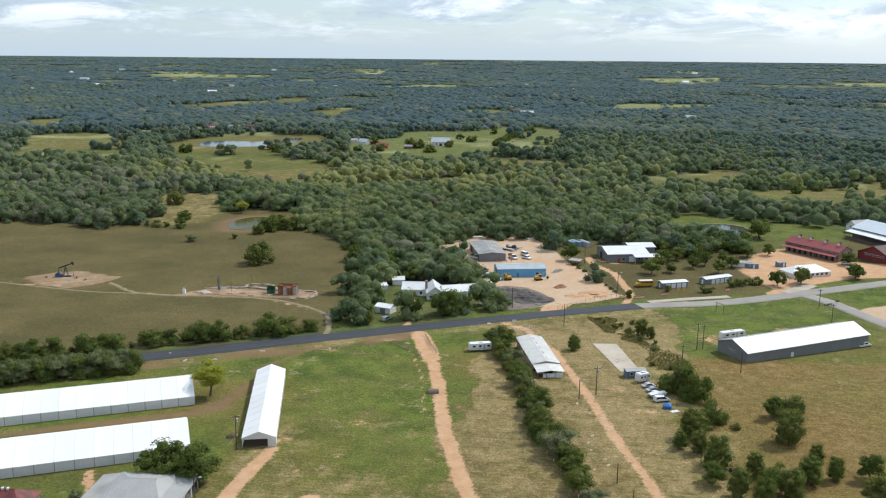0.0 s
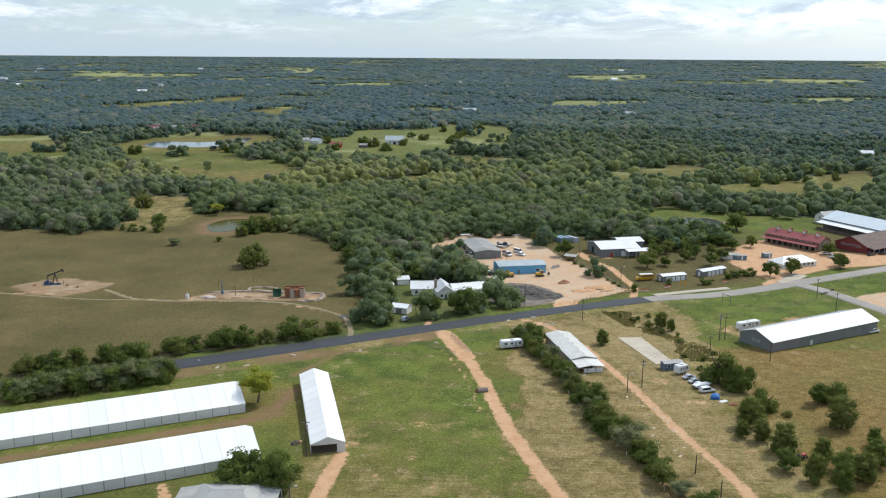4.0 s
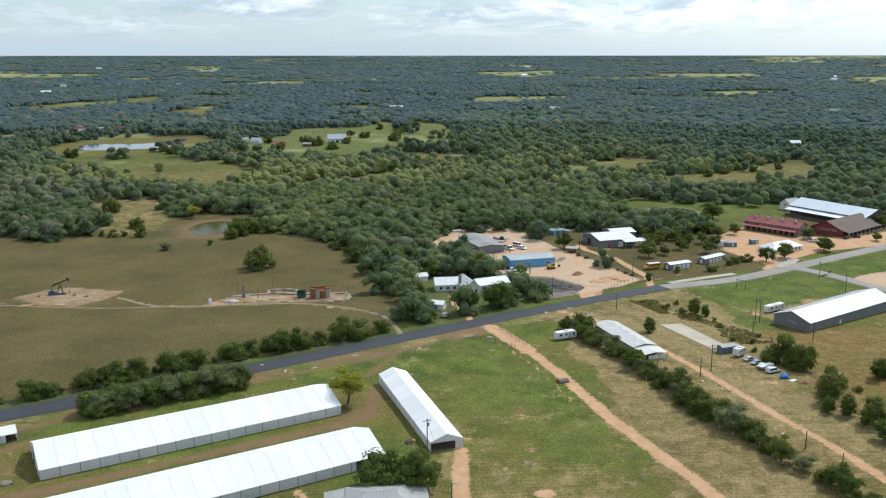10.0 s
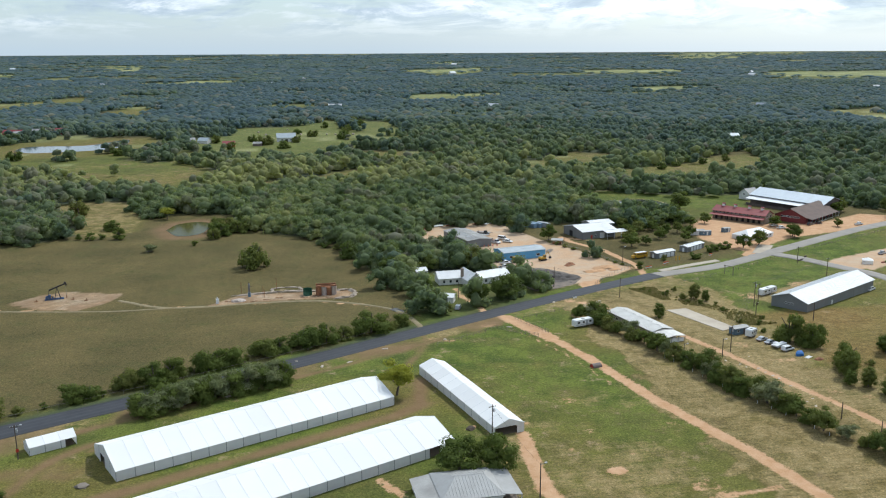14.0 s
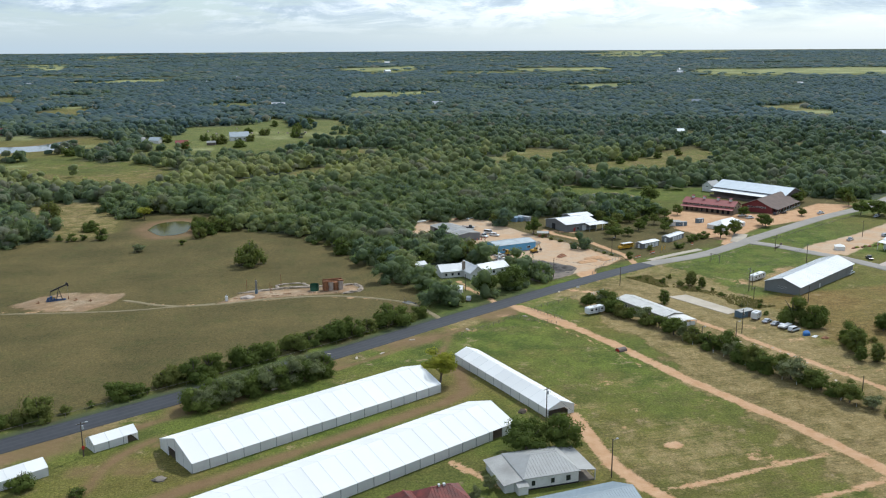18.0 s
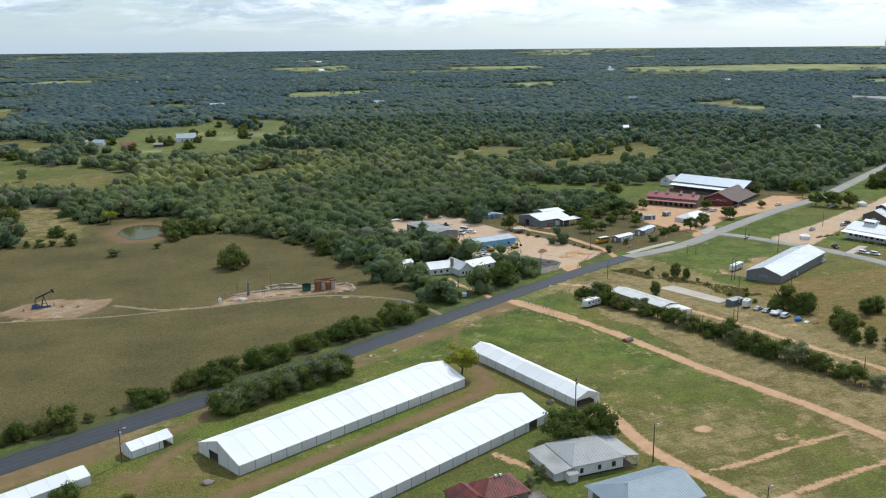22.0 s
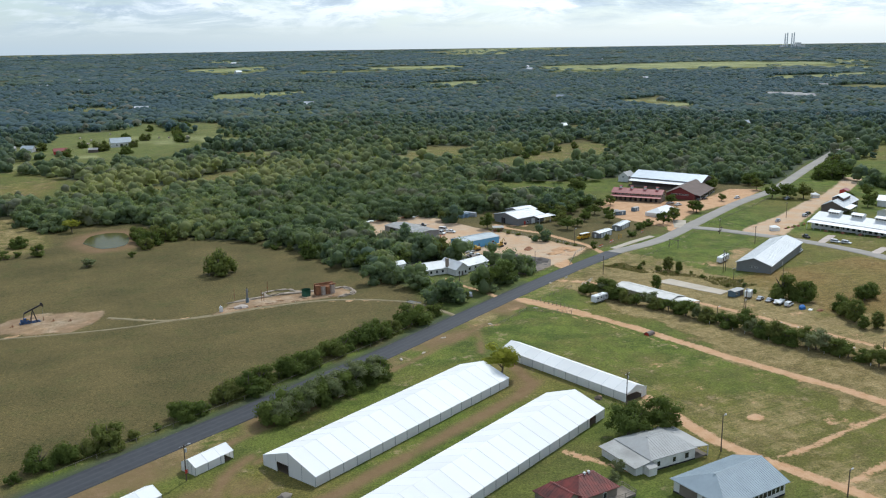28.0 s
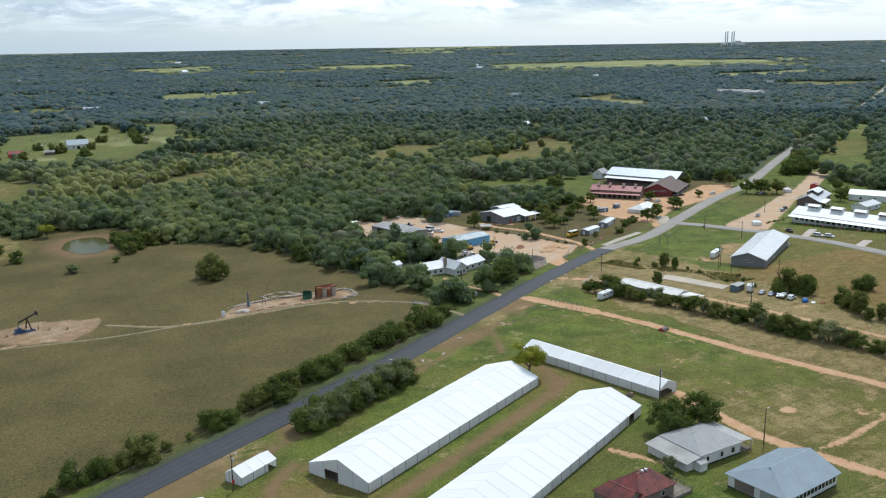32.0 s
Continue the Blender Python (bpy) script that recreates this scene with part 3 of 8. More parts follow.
    dry, green = np.maximum(dry, 0.25 * poly_mask(x, y, PASTURE_2, 6)), np.maximum(green, 0.45 * poly_mask(x, y, PASTURE_2, 6))
    dry = np.maximum(dry, 0.35 * poly_mask(x, y, LAKEFIELD, 10))
    green = np.maximum(green, 0.6 * poly_mask(x, y, LAKEFIELD, 10))
    meadow = 0.16 * np.maximum(poly_mask(x, y, FARM, 10), poly_mask(x, y, FARM_2, 10))
    for poly in FAR_FIELDS:
        m = poly_mask(x, y, poly, 40)
        green, straw, meadow = np.maximum(green, 0.9 * m), np.maximum(straw, 0.25 * m), np.maximum(meadow, m)
    dry = np.maximum(dry, np.clip(field_noise(x, y, 40, 17) * 1.4 - 0.75, 0, 0.5) * south)
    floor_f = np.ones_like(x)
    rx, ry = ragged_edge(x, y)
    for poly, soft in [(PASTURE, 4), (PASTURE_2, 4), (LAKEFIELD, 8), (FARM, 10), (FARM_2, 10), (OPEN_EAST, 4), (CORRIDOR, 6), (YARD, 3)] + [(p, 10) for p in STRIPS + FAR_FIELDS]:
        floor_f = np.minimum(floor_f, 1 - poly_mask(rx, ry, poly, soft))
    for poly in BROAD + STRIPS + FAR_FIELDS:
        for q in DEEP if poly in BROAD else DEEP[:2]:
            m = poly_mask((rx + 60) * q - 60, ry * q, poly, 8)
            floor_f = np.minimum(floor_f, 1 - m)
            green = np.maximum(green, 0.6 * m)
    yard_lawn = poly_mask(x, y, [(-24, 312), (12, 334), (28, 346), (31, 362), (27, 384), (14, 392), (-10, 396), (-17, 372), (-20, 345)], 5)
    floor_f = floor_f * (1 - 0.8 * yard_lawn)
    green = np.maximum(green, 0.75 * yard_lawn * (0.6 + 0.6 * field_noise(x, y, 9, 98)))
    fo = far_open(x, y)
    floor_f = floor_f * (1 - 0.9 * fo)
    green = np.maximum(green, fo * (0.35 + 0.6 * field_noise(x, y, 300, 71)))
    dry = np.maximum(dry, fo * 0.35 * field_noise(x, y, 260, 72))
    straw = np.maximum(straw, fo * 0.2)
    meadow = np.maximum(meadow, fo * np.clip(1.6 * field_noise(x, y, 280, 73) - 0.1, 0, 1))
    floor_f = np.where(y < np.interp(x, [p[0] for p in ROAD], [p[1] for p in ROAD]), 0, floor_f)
    nx, ny = len(gx), len(gy)
    i, j = np.meshgrid(np.arange(nx - 1), np.arange(ny - 1))
    a = (j * nx + i).ravel()
    faces = np.stack([a, a + 1, a + nx + 1, a + nx], 1)
    one = np.clip(np.stack([dirt, green, dry], 1), 0, 1.3)
    two = np.clip(np.stack([gravel, floor_f, mud], 1), 0, 1)
    k = Nodes("grass_and_dirt")
    z1, z2 = k.attr("cover"), k.attr("soil")
    big, mid, fine = k.noise(0.035, 5, 0.6), k.noise(0.32, 5, 0.65), k.noise(1.9, 6, 0.8)
    patch = k.noise(0.09, 7, 0.68)
    grass = k.mix(k.ramp(big, [(0.35, 0.0), (0.65, 1.0)]), (0.092, 0.077, 0.030), (0.140, 0.109, 0.044))
    grass = k.mix(k.ramp(patch, [(0.50, 0.0), (0.68, 0.6)]), grass, (0.088, 0.088, 0.030))
    lush = k.mix(k.ramp(patch, [(0.38, 0.0), (0.60, 1.0)]), (0.066, 0.098, 0.018), (0.130, 0.162, 0.030))
    lush = k.mix(k.ramp(k.noise(0.061, 7, 0.66), [(0.52, 0.0), (0.68, 0.55)]), lush, (0.185, 0.158, 0.046))
    lush = k.mix(k.ramp(mid, [(0.56, 0.0), (0.70, 0.5)]), lush, (0.052, 0.078, 0.018))
    c = k.mix(z1[1], grass, lush)
    gold = k.mix(k.ramp(mid, [(0.35, 0.0), (0.65, 1.0)]), (0.165, 0.106, 0.033), (0.255, 0.176, 0.068))
    gold = k.mix(k.ramp(k.noise(0.5, 5, 0.7, stretch=(0.4, 1.0, 1.0)), [(0.45, 0.0), (0.66, 0.5)]), gold, (0.120, 0.088, 0.028))
    c = k.mix(z1[2], c, gold)
    straw_a = k.attr("straw")
    straw_f = straw_a[0]
    streak = k.noise(1.0, 4, 0.6, stretch=(0.05, 0.75, 1.0))
    mixed = k.math("ADD", straw_f, k.math("MULTIPLY", k.math("SUBTRACT", k.noise(0.15, 9, 0.74), 0.5), 1.7))
    mixed = k.math("ADD", mixed, k.math("MULTIPLY", k.math("SUBTRACT", streak, 0.5), 0.5))
    straw_c = k.mix(k.ramp(mid, [(0.3, 0.0), (0.7, 1.0)]), (0.240, 0.173, 0.073), (0.370, 0.282, 0.140))
    tan = k.math("MULTIPLY", k.ramp(k.noise(0.055, 7, 0.72), [(0.50, 0.0), (0.66, 0.75)]), k.ramp(straw_f, [(0.05, 0.0), (0.3, 1.0)]))
    c = k.mix(tan, c, (0.165, 0.118, 0.055))
    c = k.mix(k.math("MULTIPLY", k.ramp(mixed, [(0.40, 0.0), (0.74, 1.0)]), 0.85), c, straw_c)
    c = k.mix(k.math("MULTIPLY", straw_a[1], 0.85), c, k.mix(k.ramp(k.noise(0.012, 5, 0.6), [(0.38, 0.0), (0.62, 1.0)]), (0.190, 0.205, 0.086), (0.330, 0.335, 0.160)))
    mown = k.n.new("ShaderNodeTexWave")
    mown.bands_direction = "Y"
    for sock, val in (("Scale", 0.19), ("Distortion", 2.5), ("Detail", 3.0), ("Detail Scale", 0.6)):
        mown.inputs[sock].default_value = val
    k.l.new(k.pos, mown.inputs["Vector"])
    c = k.mix(k.math("MULTIPLY", k.ramp(mown.outputs["Fac"], [(0.55, 0.0), (0.85, 0.30)]), k.ramp(straw_f, [(0.30, 0.0), (0.6, 1.0)])), c, (0.70, 0.72, 0.68), "MULTIPLY")
    c = k.mix(k.ramp(fine, [(0.46, 0.0), (0.58, 0.8)]), c, (0.46, 0.49, 0.47), "MULTIPLY")
    c = k.mix(k.ramp(k.noise(1.3, 5, 0.8), [(0.52, 0.0), (0.60, 0.8)]), c, (1.60, 1.48, 1.40), "MULTIPLY")
    c = k.mix(k.ramp(k.noise(0.75, 4, 0.7), [(0.53, 0.0), (0.60, 0.55)]), c, (0.66, 0.70, 0.66), "MULTIPLY")
    bare = k.math("MULTIPLY", k.ramp(k.noise(0.11, 9, 0.82), [(0.575, 0.0), (0.635, 1.0)]), k.math("MULTIPLY", z1[1], 0.6))
    c = k.mix(bare, c, (0.35, 0.255, 0.155))
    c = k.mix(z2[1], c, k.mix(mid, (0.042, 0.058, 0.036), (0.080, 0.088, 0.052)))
    soil = k.mix(k.ramp(mid, [(0.3, 0.0), (0.7, 1.0)]), (0.41, 0.232, 0.118), (0.52, 0.335, 0.200))
    edge = k.math("ADD", z1[0], k.math("MULTIPLY", k.math("SUBTRACT", k.noise(0.7, 6, 0.8), 0.5), 1.7))
    c = k.mix(k.math("MULTIPLY", k.ramp(edge, [(0.36, 0.0), (0.60, 1.0)]), k.ramp(z1[0], [(0.04, 0.0), (0.16, 1.0)])), c, soil)
    stone = k.mix(k.ramp(k.noise(0.12, 4, 0.6), [(0.35, 0.0), (0.65, 1.0)]), (0.47, 0.305, 0.180), (0.46, 0.350, 0.245))
    stone = k.mix(k.ramp(k.noise(0.5, 5, 0.75), [(0.5, 0.0), (0.75, 0.5)]), stone, (0.27, 0.21, 0.17))
    edge2 = k.math("ADD", z2[0], k.math("MULTIPLY", k.math("SUBTRACT", k.noise(0.8, 4, 0.7), 0.5), 0.6))
    c = k.mix(k.ramp(edge2, [(0.3, 0.0), (0.7, 1.0)]), c, stone)
    c = k.mix(k.math("MULTIPLY", z2[2], 0.85), c, k.mix(mid, (0.150, 0.090, 0.047), (0.235, 0.148, 0.084)))
    k.bump(k.math("ADD", fine, k.math("MULTIPLY", mid, 1.2)), 0.6, 0.35)
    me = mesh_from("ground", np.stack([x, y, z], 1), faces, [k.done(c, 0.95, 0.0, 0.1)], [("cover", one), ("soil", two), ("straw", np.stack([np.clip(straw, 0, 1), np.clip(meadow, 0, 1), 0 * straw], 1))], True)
    tagged(new("ground", me), "grassland with dirt tracks running to a wooded skyline", "ground", kind="structure")


build_ground()

# ---- helpers for things ----


def part(name, bm, material, parent, label=""):
    """Links a bmesh as one mesh object under a thing or a part."""
    me = bm
    if isinstance(bm, bmesh.types.BMesh):
        me = bpy.data.meshes.new(name)
        bm.to_mesh(me)
        bm.free()
    if material is not None and not me.materials:
        me.materials.append(material)
    ob = new(name, me)
    ob.parent = parent
    if label:
        tagged(ob, label)
    return ob


def thing(name, x, y, turn=0.0, label="", category="", group="", z=None):
    """An Empty on the ground that carries a thing's parts; turn in degrees."""
    ob = new(name)
    ob.empty_display_size = 0.5
    ob.matrix_world = pose(x, y, gz(x, y) if z is None else z, 0, 0, turn)
    return tagged(ob, label, category, group)


def box(*sizes, bm=None):
    """Boxes (x0, x1, y0, y1, z0, z1) in one bmesh."""
    bm = bm or bmesh.new()
    for x0, x1, y0, y1, z0, z1 in sizes:
        v = [bm.verts.new(p) for p in ((x0, y0, z0), (x1, y0, z0), (x1, y1, z0), (x0, y1, z0), (x0, y0, z1), (x1, y0, z1), (x1, y1, z1), (x0, y1, z1))]
        for f in ((3, 2, 1, 0), (4, 5, 6, 7), (0, 1, 5, 4), (1, 2, 6, 5), (2, 3, 7, 6), (3, 0, 4, 7)):
            bm.faces.new([v[i] for i in f])
    return bm


def prism(profile, x0, x1, bm=None):
    """A profile of (y, z) points drawn out along x."""
    bm = bm or bmesh.new()
    a = [bm.verts.new((x0, y, z)) for y, z in profile]
    b = [bm.verts.new((x1, y, z)) for y, z in profile]
    n = len(profile)
    for i in range(n):
        bm.faces.new((a[i], a[(i + 1) % n], b[(i + 1) % n], b[i]))
    bm.faces.new(a[::-1])
    bm.faces.new(b)
    bmesh.ops.recalc_face_normals(bm, faces=bm.faces)
    return bm


def side_prism(profile, y0, y1, bm=None):
    """A profile of (x, z) points drawn out along y."""
    bm = bm or bmesh.new()
    a = [bm.verts.new((x, y0, z)) for x, z in profile]
    b = [bm.verts.new((x, y1, z)) for x, z in profile]
    n = len(profile)
    for i in range(n):
        bm.faces.new((a[i], a[(i + 1) % n], b[(i + 1) % n], b[i]))
    bm.faces.new(a[::-1])
    bm.faces.new(b)
    bmesh.ops.recalc_face_normals(bm, faces=bm.faces)
    return bm


def tube(p, q, r0, r1=None, seg=8, bm=None):
    """A tapered rod from p to q."""
    bm = bm or bmesh.new()
    r1 = r0 if r1 is None else r1
    p, q = Vector(p), Vector(q)
    d = (q - p).normalized()
    u = d.orthogonal().normalized()
    w = d.cross(u)
    ring = lambda c, r: [bm.verts.new(c + r * (math.cos(2 * math.pi * i / seg) * u + math.sin(2 * math.pi * i / seg) * w)) for i in range(seg)]
    a, b = ring(p, r0), ring(q, r1)
    for i in range(seg):
        bm.faces.new((a[i], a[(i + 1) % seg], b[(i + 1) % seg], b[i]))
    bm.faces.new(a[::-1])
    bm.faces.new(b)
    return bm


def rough_lump(rx, ry, rz, seed, level=2, rough=0.25):
    """An uneven rounded heap, flat at its foot."""
    bm = bmesh.new()
    bmesh.ops.create_icosphere(bm, subdivisions=level, radius=1.0)
    for v in bm.verts:
        k = 1 + rough * noise.noise(v.co * 1.7 + Vector((seed, seed * 2, 0))) + 0.5 * rough * noise.noise(v.co * 4.1 + Vector((seed, 0, seed)))
        v.co = Vector((v.co.x * rx * k, v.co.y * ry * k, max(v.co.z * rz * k, -0.15)))
    return bm


# ---- roads ----
M_ASPHALT = Nodes("fresh_asphalt")
a1 = M_ASPHALT.noise(0.5, 4, 0.6)
uvn = M_ASPHALT.n.new("ShaderNodeUVMap")
usep = M_ASPHALT.n.new("ShaderNodeSeparateXYZ")
M_ASPHALT.l.new(uvn.outputs[0], usep.inputs[0])
track = M_ASPHALT.math("SINE", M_ASPHALT.math("MULTIPLY", usep.outputs[0], 25.13))
ac = M_ASPHALT.mix(M_ASPHALT.ramp(a1, [(0.3, 0.0), (0.7, 1.0)]), (0.029, 0.031, 0.037), (0.041, 0.043, 0.048))
ac = M_ASPHALT.mix(M_ASPHALT.math("MULTIPLY", M_ASPHALT.ramp(track, [(0.3, 0.0), (1.0, 1.0)]), 0.35), ac, (0.066, 0.067, 0.071))
M_ASPHALT.bump(M_ASPHALT.noise(6, 4, 0.7), 0.2, 0.02)
M_ASPHALT = M_ASPHALT.done(ac, 0.8, 0.0, 0.35)
M_OLDROAD = worn("old_pale_chip_seal", (0.285, 0.258, 0.222), (0.20, 0.18, 0.155), 0.9, fine=1.6, coarse=0.12, amount=0.7)


def spline(pts, step=4.0):
    """Points along a smooth line through pts."""
    p = [np.array(q, float) for q in pts]
    p = [2 * p[0] - p[1]] + p + [2 * p[-1] - p[-2]]
    out = []
    for i in range(1, len(p) - 2):
        n = max(2, int(np.linalg.norm(p[i + 1] - p[i]) / step))
        for k in range(n):
            t = k / n
            out.append(0.5 * (2 * p[i] + (p[i + 1] - p[i - 1]) * t + (2 * p[i - 1] - 5 * p[i] + 4 * p[i + 1] - p[i + 2]) * t * t + (3 * p[i] - p[i - 1] - 3 * p[i + 1] + p[i + 2]) * t ** 3))
    out.append(p[-2])
    return out


def strip(name, pts, half, mat, label, lift=0.16, ragged=0.0, kind="structure", category="road"):
    """A paved ribbon with a camber and a real edge."""
    line = spline(pts)
    bm = bmesh.new()
    uv = bm.loops.layers.uv.new("UVMap")
    rows = []
    for i, p in enumerate(line):
        d = line[min(i + 1, len(line) - 1)] - line[max(i - 1, 0)]
        d = d / np.linalg.norm(d)
        nrm = np.array((-d[1], d[0]))
        row = []
        for u in (-1.0, -0.5, 0.0, 0.5, 1.0):
            j = ragged * (noise.noise(Vector((p[0] * 0.3, p[1] * 0.3, u * 9)))) if abs(u) == 1.0 else 0.0
            q = p + nrm * u * (half + j)
            row.append((bm.verts.new((q[0], q[1], gz(q[0], q[1]) + lift + 0.10 * (1 - u * u))), u * 0.5 + 0.5))
        for s, u in ((0, -1), (-1, 1)):
            q = p + nrm * u * (half + 0.15)
            row.insert(0 if s == 0 else len(row), (bm.verts.new((q[0], q[1], gz(q[0], q[1]) - 0.1)), u * 0.5 + 0.5))
        rows.append(row)
    for i, (a, b) in enumerate(zip(rows, rows[1:])):
        for (v0, u0), (v1, u1), (v2, u2), (v3, u3) in zip(a, a[1:], b[1:], b):
            f = bm.faces.new((v3, v2, v1, v0))
            f.smooth = True
            for lp, w in zip(f.loops, ((u3, i + 1), (u2, i + 1), (u1, i), (u0, i))):
                lp[uv].uv = w
    bmesh.ops.recalc_face_normals(bm, faces=bm.faces)
    me = bpy.data.meshes.new(name)
    bm.to_mesh(me)
    bm.free()
    me.materials.append(mat)
    return tagged(new(name, me), label, category, kind=kind)


strip("road", ROAD[:JOINT + 1], 4.4, M_ASPHALT, "dark fresh asphalt country road with pale wheel tracks")
strip("road_old", ROAD[JOINT:], 3.9, M_OLDROAD, "pale worn chip-seal country road between grass verges", 0.15, 0.3)
strip("side_road", SIDE, 4.0, M_OLDROAD, "pale worn side road beside the grey barn", 0.13, 0.5)
strip("driveway", [(101, 379), (112, 384), (124, 389), (138, 394)], 1.8, M_CONCRETE, "pale concrete driveway by the storage sheds", 0.10, 0.4, category="driveway")
strip("driveway", [(166, 404), (172, 412), (180, 422)], 3.6, M_CONCRETE, "pale driveway to the event grounds", 0.10, 0.5, category="driveway")
M_TRACK = worn("worn_pasture_track", (0.24, 0.19, 0.105), (0.14, 0.115, 0.055), 0.95, fine=1.6, coarse=0.35, amount=0.9)
strip("farm_track", [(-143, 374), (-124, 359), (-105, 356), (-85, 358), (-60, 356), (-43, 347), (-30, 334), (-25, 316), (-24, 306)], 1.0, M_TRACK, "worn dry wheel track across the pasture", 0.07, 0.5, category="track")
strip("farm_track", [(-106, 357.2), (-122, 357.0), (-139, 356.4), (-152, 358.0), (-170, 361.5), (-187, 365.3), (-215, 372)], 0.8, M_TRACK, "faint worn wheel track past the well pad", 0.06, 0.5, category="track")
strip("footpath", [(193, 332), (206, 339), (219, 346)], 2.0, M_CRATE, "pinkish gravel footpath to the white pavilion", 0.1, 0.4, category="path")
strip("footpath", [(195, 301), (204, 305), (214, 309)], 2.2, M_CRATE, "pinkish gravel footpath beside the lawn", 0.1, 0.4, category="path")


def slab(name, poly, mat, label, lift, category, kind="structure"):
    """A flat sheet with an edge, following the ground."""
    bm = bmesh.new()
    zt = [gz(px, py) + lift for px, py in poly]
    top = [bm.verts.new((px, py, z)) for (px, py), z in zip(poly, zt)]
    low = [bm.verts.new((px, py, z - 0.4)) for (px, py), z in zip(poly, zt)]
    bm.faces.new(top)
    for i in range(len(poly)):
        bm.faces.new((low[i], low[(i + 1) % len(poly)], top[(i + 1) % len(poly)], top[i]))
    bmesh.ops.recalc_face_normals(bm, faces=bm.faces)
    me = bpy.data.meshes.new(name)
    bm.to_mesh(me)
    bm.free()
    me.materials.append(mat)
    return tagged(new(name, me), label, category, kind=kind)


slab("concrete_pad", [(74.3, 311), (82.9, 312), (88.5, 282), (82.0, 279.5)], M_CONCRETE, "bare pale concrete slab beside the dirt track", 0.18, "slab")


def water(name, poly, label, colour, lift=0.12, spec=0.35, rough=0.10):
    k = Nodes(name + "_surface")
    k.bump(k.noise(0.8, 3, 0.6), 0.06, 0.1)
    m = k.done(k.mix(k.noise(0.06, 3, 0.5), colour, tuple(0.6 * c for c in colour)), rough, 0.0, spec)
    pts = spline(list(poly) + [poly[0]], 5.0)[:-1]
    bm = bmesh.new()
    z = min(gz(*p) for p in poly) + lift
    bm.faces.new([bm.verts.new((p[0], p[1], z)) for p in pts])
    bmesh.ops.triangulate(bm, faces=bm.faces)
    bmesh.ops.recalc_face_normals(bm, faces=bm.faces)
    if sum(f.normal.z for f in bm.faces) < 0:
        bmesh.ops.reverse_faces(bm, faces=bm.faces)
    me = bpy.data.meshes.new(name)
    bm.to_mesh(me)
    bm.free()
    me.materials.append(m)
    return tagged(new(name, me), label, "pond", kind="structure")


def inset(poly, k):
    cx, cy = sum(p[0] for p in poly) / len(poly), sum(p[1] for p in poly) / len(poly)
    return [(cx + (px - cx) * k, cy + (py - cy) * k) for px, py in poly]


water("pond", inset(POND_1, 0.97), "muddy green stock pond in the pasture", (0.080, 0.078, 0.022), spec=0.04, rough=0.14)
water("pond", inset(POND_2, 0.95), "small pond among trees reflecting the sky", (0.07, 0.075, 0.06))
water("lake", LAKE, "long pale lake beside a far field", (0.10, 0.115, 0.12))

# ---- woods ----


def ico(level):
    bm = bmesh.new()
    bmesh.ops.create_icosphere(bm, subdivisions=level, radius=1.0)
    v = np.array([q.co[:] for q in bm.verts])
    f = np.array([[q.index for q in p.verts] for p in bm.faces])
    bm.free()
    return v, f


ICO0, ICO1, ICO2 = ico(1), ico(2), ico(3)


def crown(rng, lobes, leaves, leaf, level=1, spread=0.55, flat=1.0, core=0.76, cut=-2.0, size=(0.16, 0.12)):
    """A crown about one unit wide and high over its foot: lobed cores set with many leaf clumps."""
    base_v, base_f = (ICO0, ICO1)[level]
    vs, fs, n = [], [], 0
    for i in range(lobes):
        a, rad = rng.rand() * 6.283, spread * 0.5 * math.sqrt(rng.rand())
        c = np.array((rad * math.cos(a), rad * math.sin(a), 0.24 + 0.50 * rng.rand() * (1.15 - 1.1 * rad)))
        if i % 3 == 1:
            c = np.array((c[0] * 1.1, c[1] * 1.1, 0.18 + 0.14 * rng.rand()))
        r = (size[0] + size[1] * rng.rand()) * (1.0 if i else 1.35)
        jag = 1 + 0.12 * rng.randn(len(base_v), 1)
        vs.append(base_v * jag * r * core * np.array((1, 1, 0.85 * flat)) + c)
        fs.append(base_f[base_v[base_f][:, :, 2].mean(1) > cut] + n)
        n += len(base_v)
        if leaves:
            d = rng.randn(leaves, 3)
            d[:, 2] = np.abs(d[:, 2]) * 0.9 - 0.25
            d /= np.linalg.norm(d, axis=1, keepdims=True)
            q = c + d * r * np.array((1, 1, 0.85 * flat)) * (0.80 + 0.36 * rng.rand(leaves, 1))
            face = d + np.array((0, 0, 0.35)) + 0.40 * rng.randn(leaves, 3)
            u = np.cross(face, rng.randn(leaves, 3))
            u /= np.linalg.norm(u, axis=1, keepdims=True)
            w = np.cross(face, u)
            w /= np.linalg.norm(w, axis=1, keepdims=True)
            s = leaf * (0.6 + 0.8 * rng.rand(leaves, 1))
            vs.append(np.stack([q - u * s - w * s * 0.5, q + u * s * 0.8 - w * s * 0.6, q + w * s * 1.1 + u * s * 0.3 * rng.randn(leaves, 1)], 1).reshape(-1, 3))
            fs.append(np.arange(leaves)[:, None] * 3 + n + [0, 1, 2])
            n += leaves * 3
    return np.concatenate(vs), np.concatenate(fs)


OPENINGS = [PASTURE, PASTURE_2, LAKE, LAKEFIELD, FARM, FARM_2, YARD, OPEN_EAST, CORRIDOR, *STRIPS, *FAR_FIELDS]
DEEP_OPENINGS = [LAKE, *BROAD, *STRIPS, *FAR_FIELDS]  # these reach on towards the road, behind the trees before them
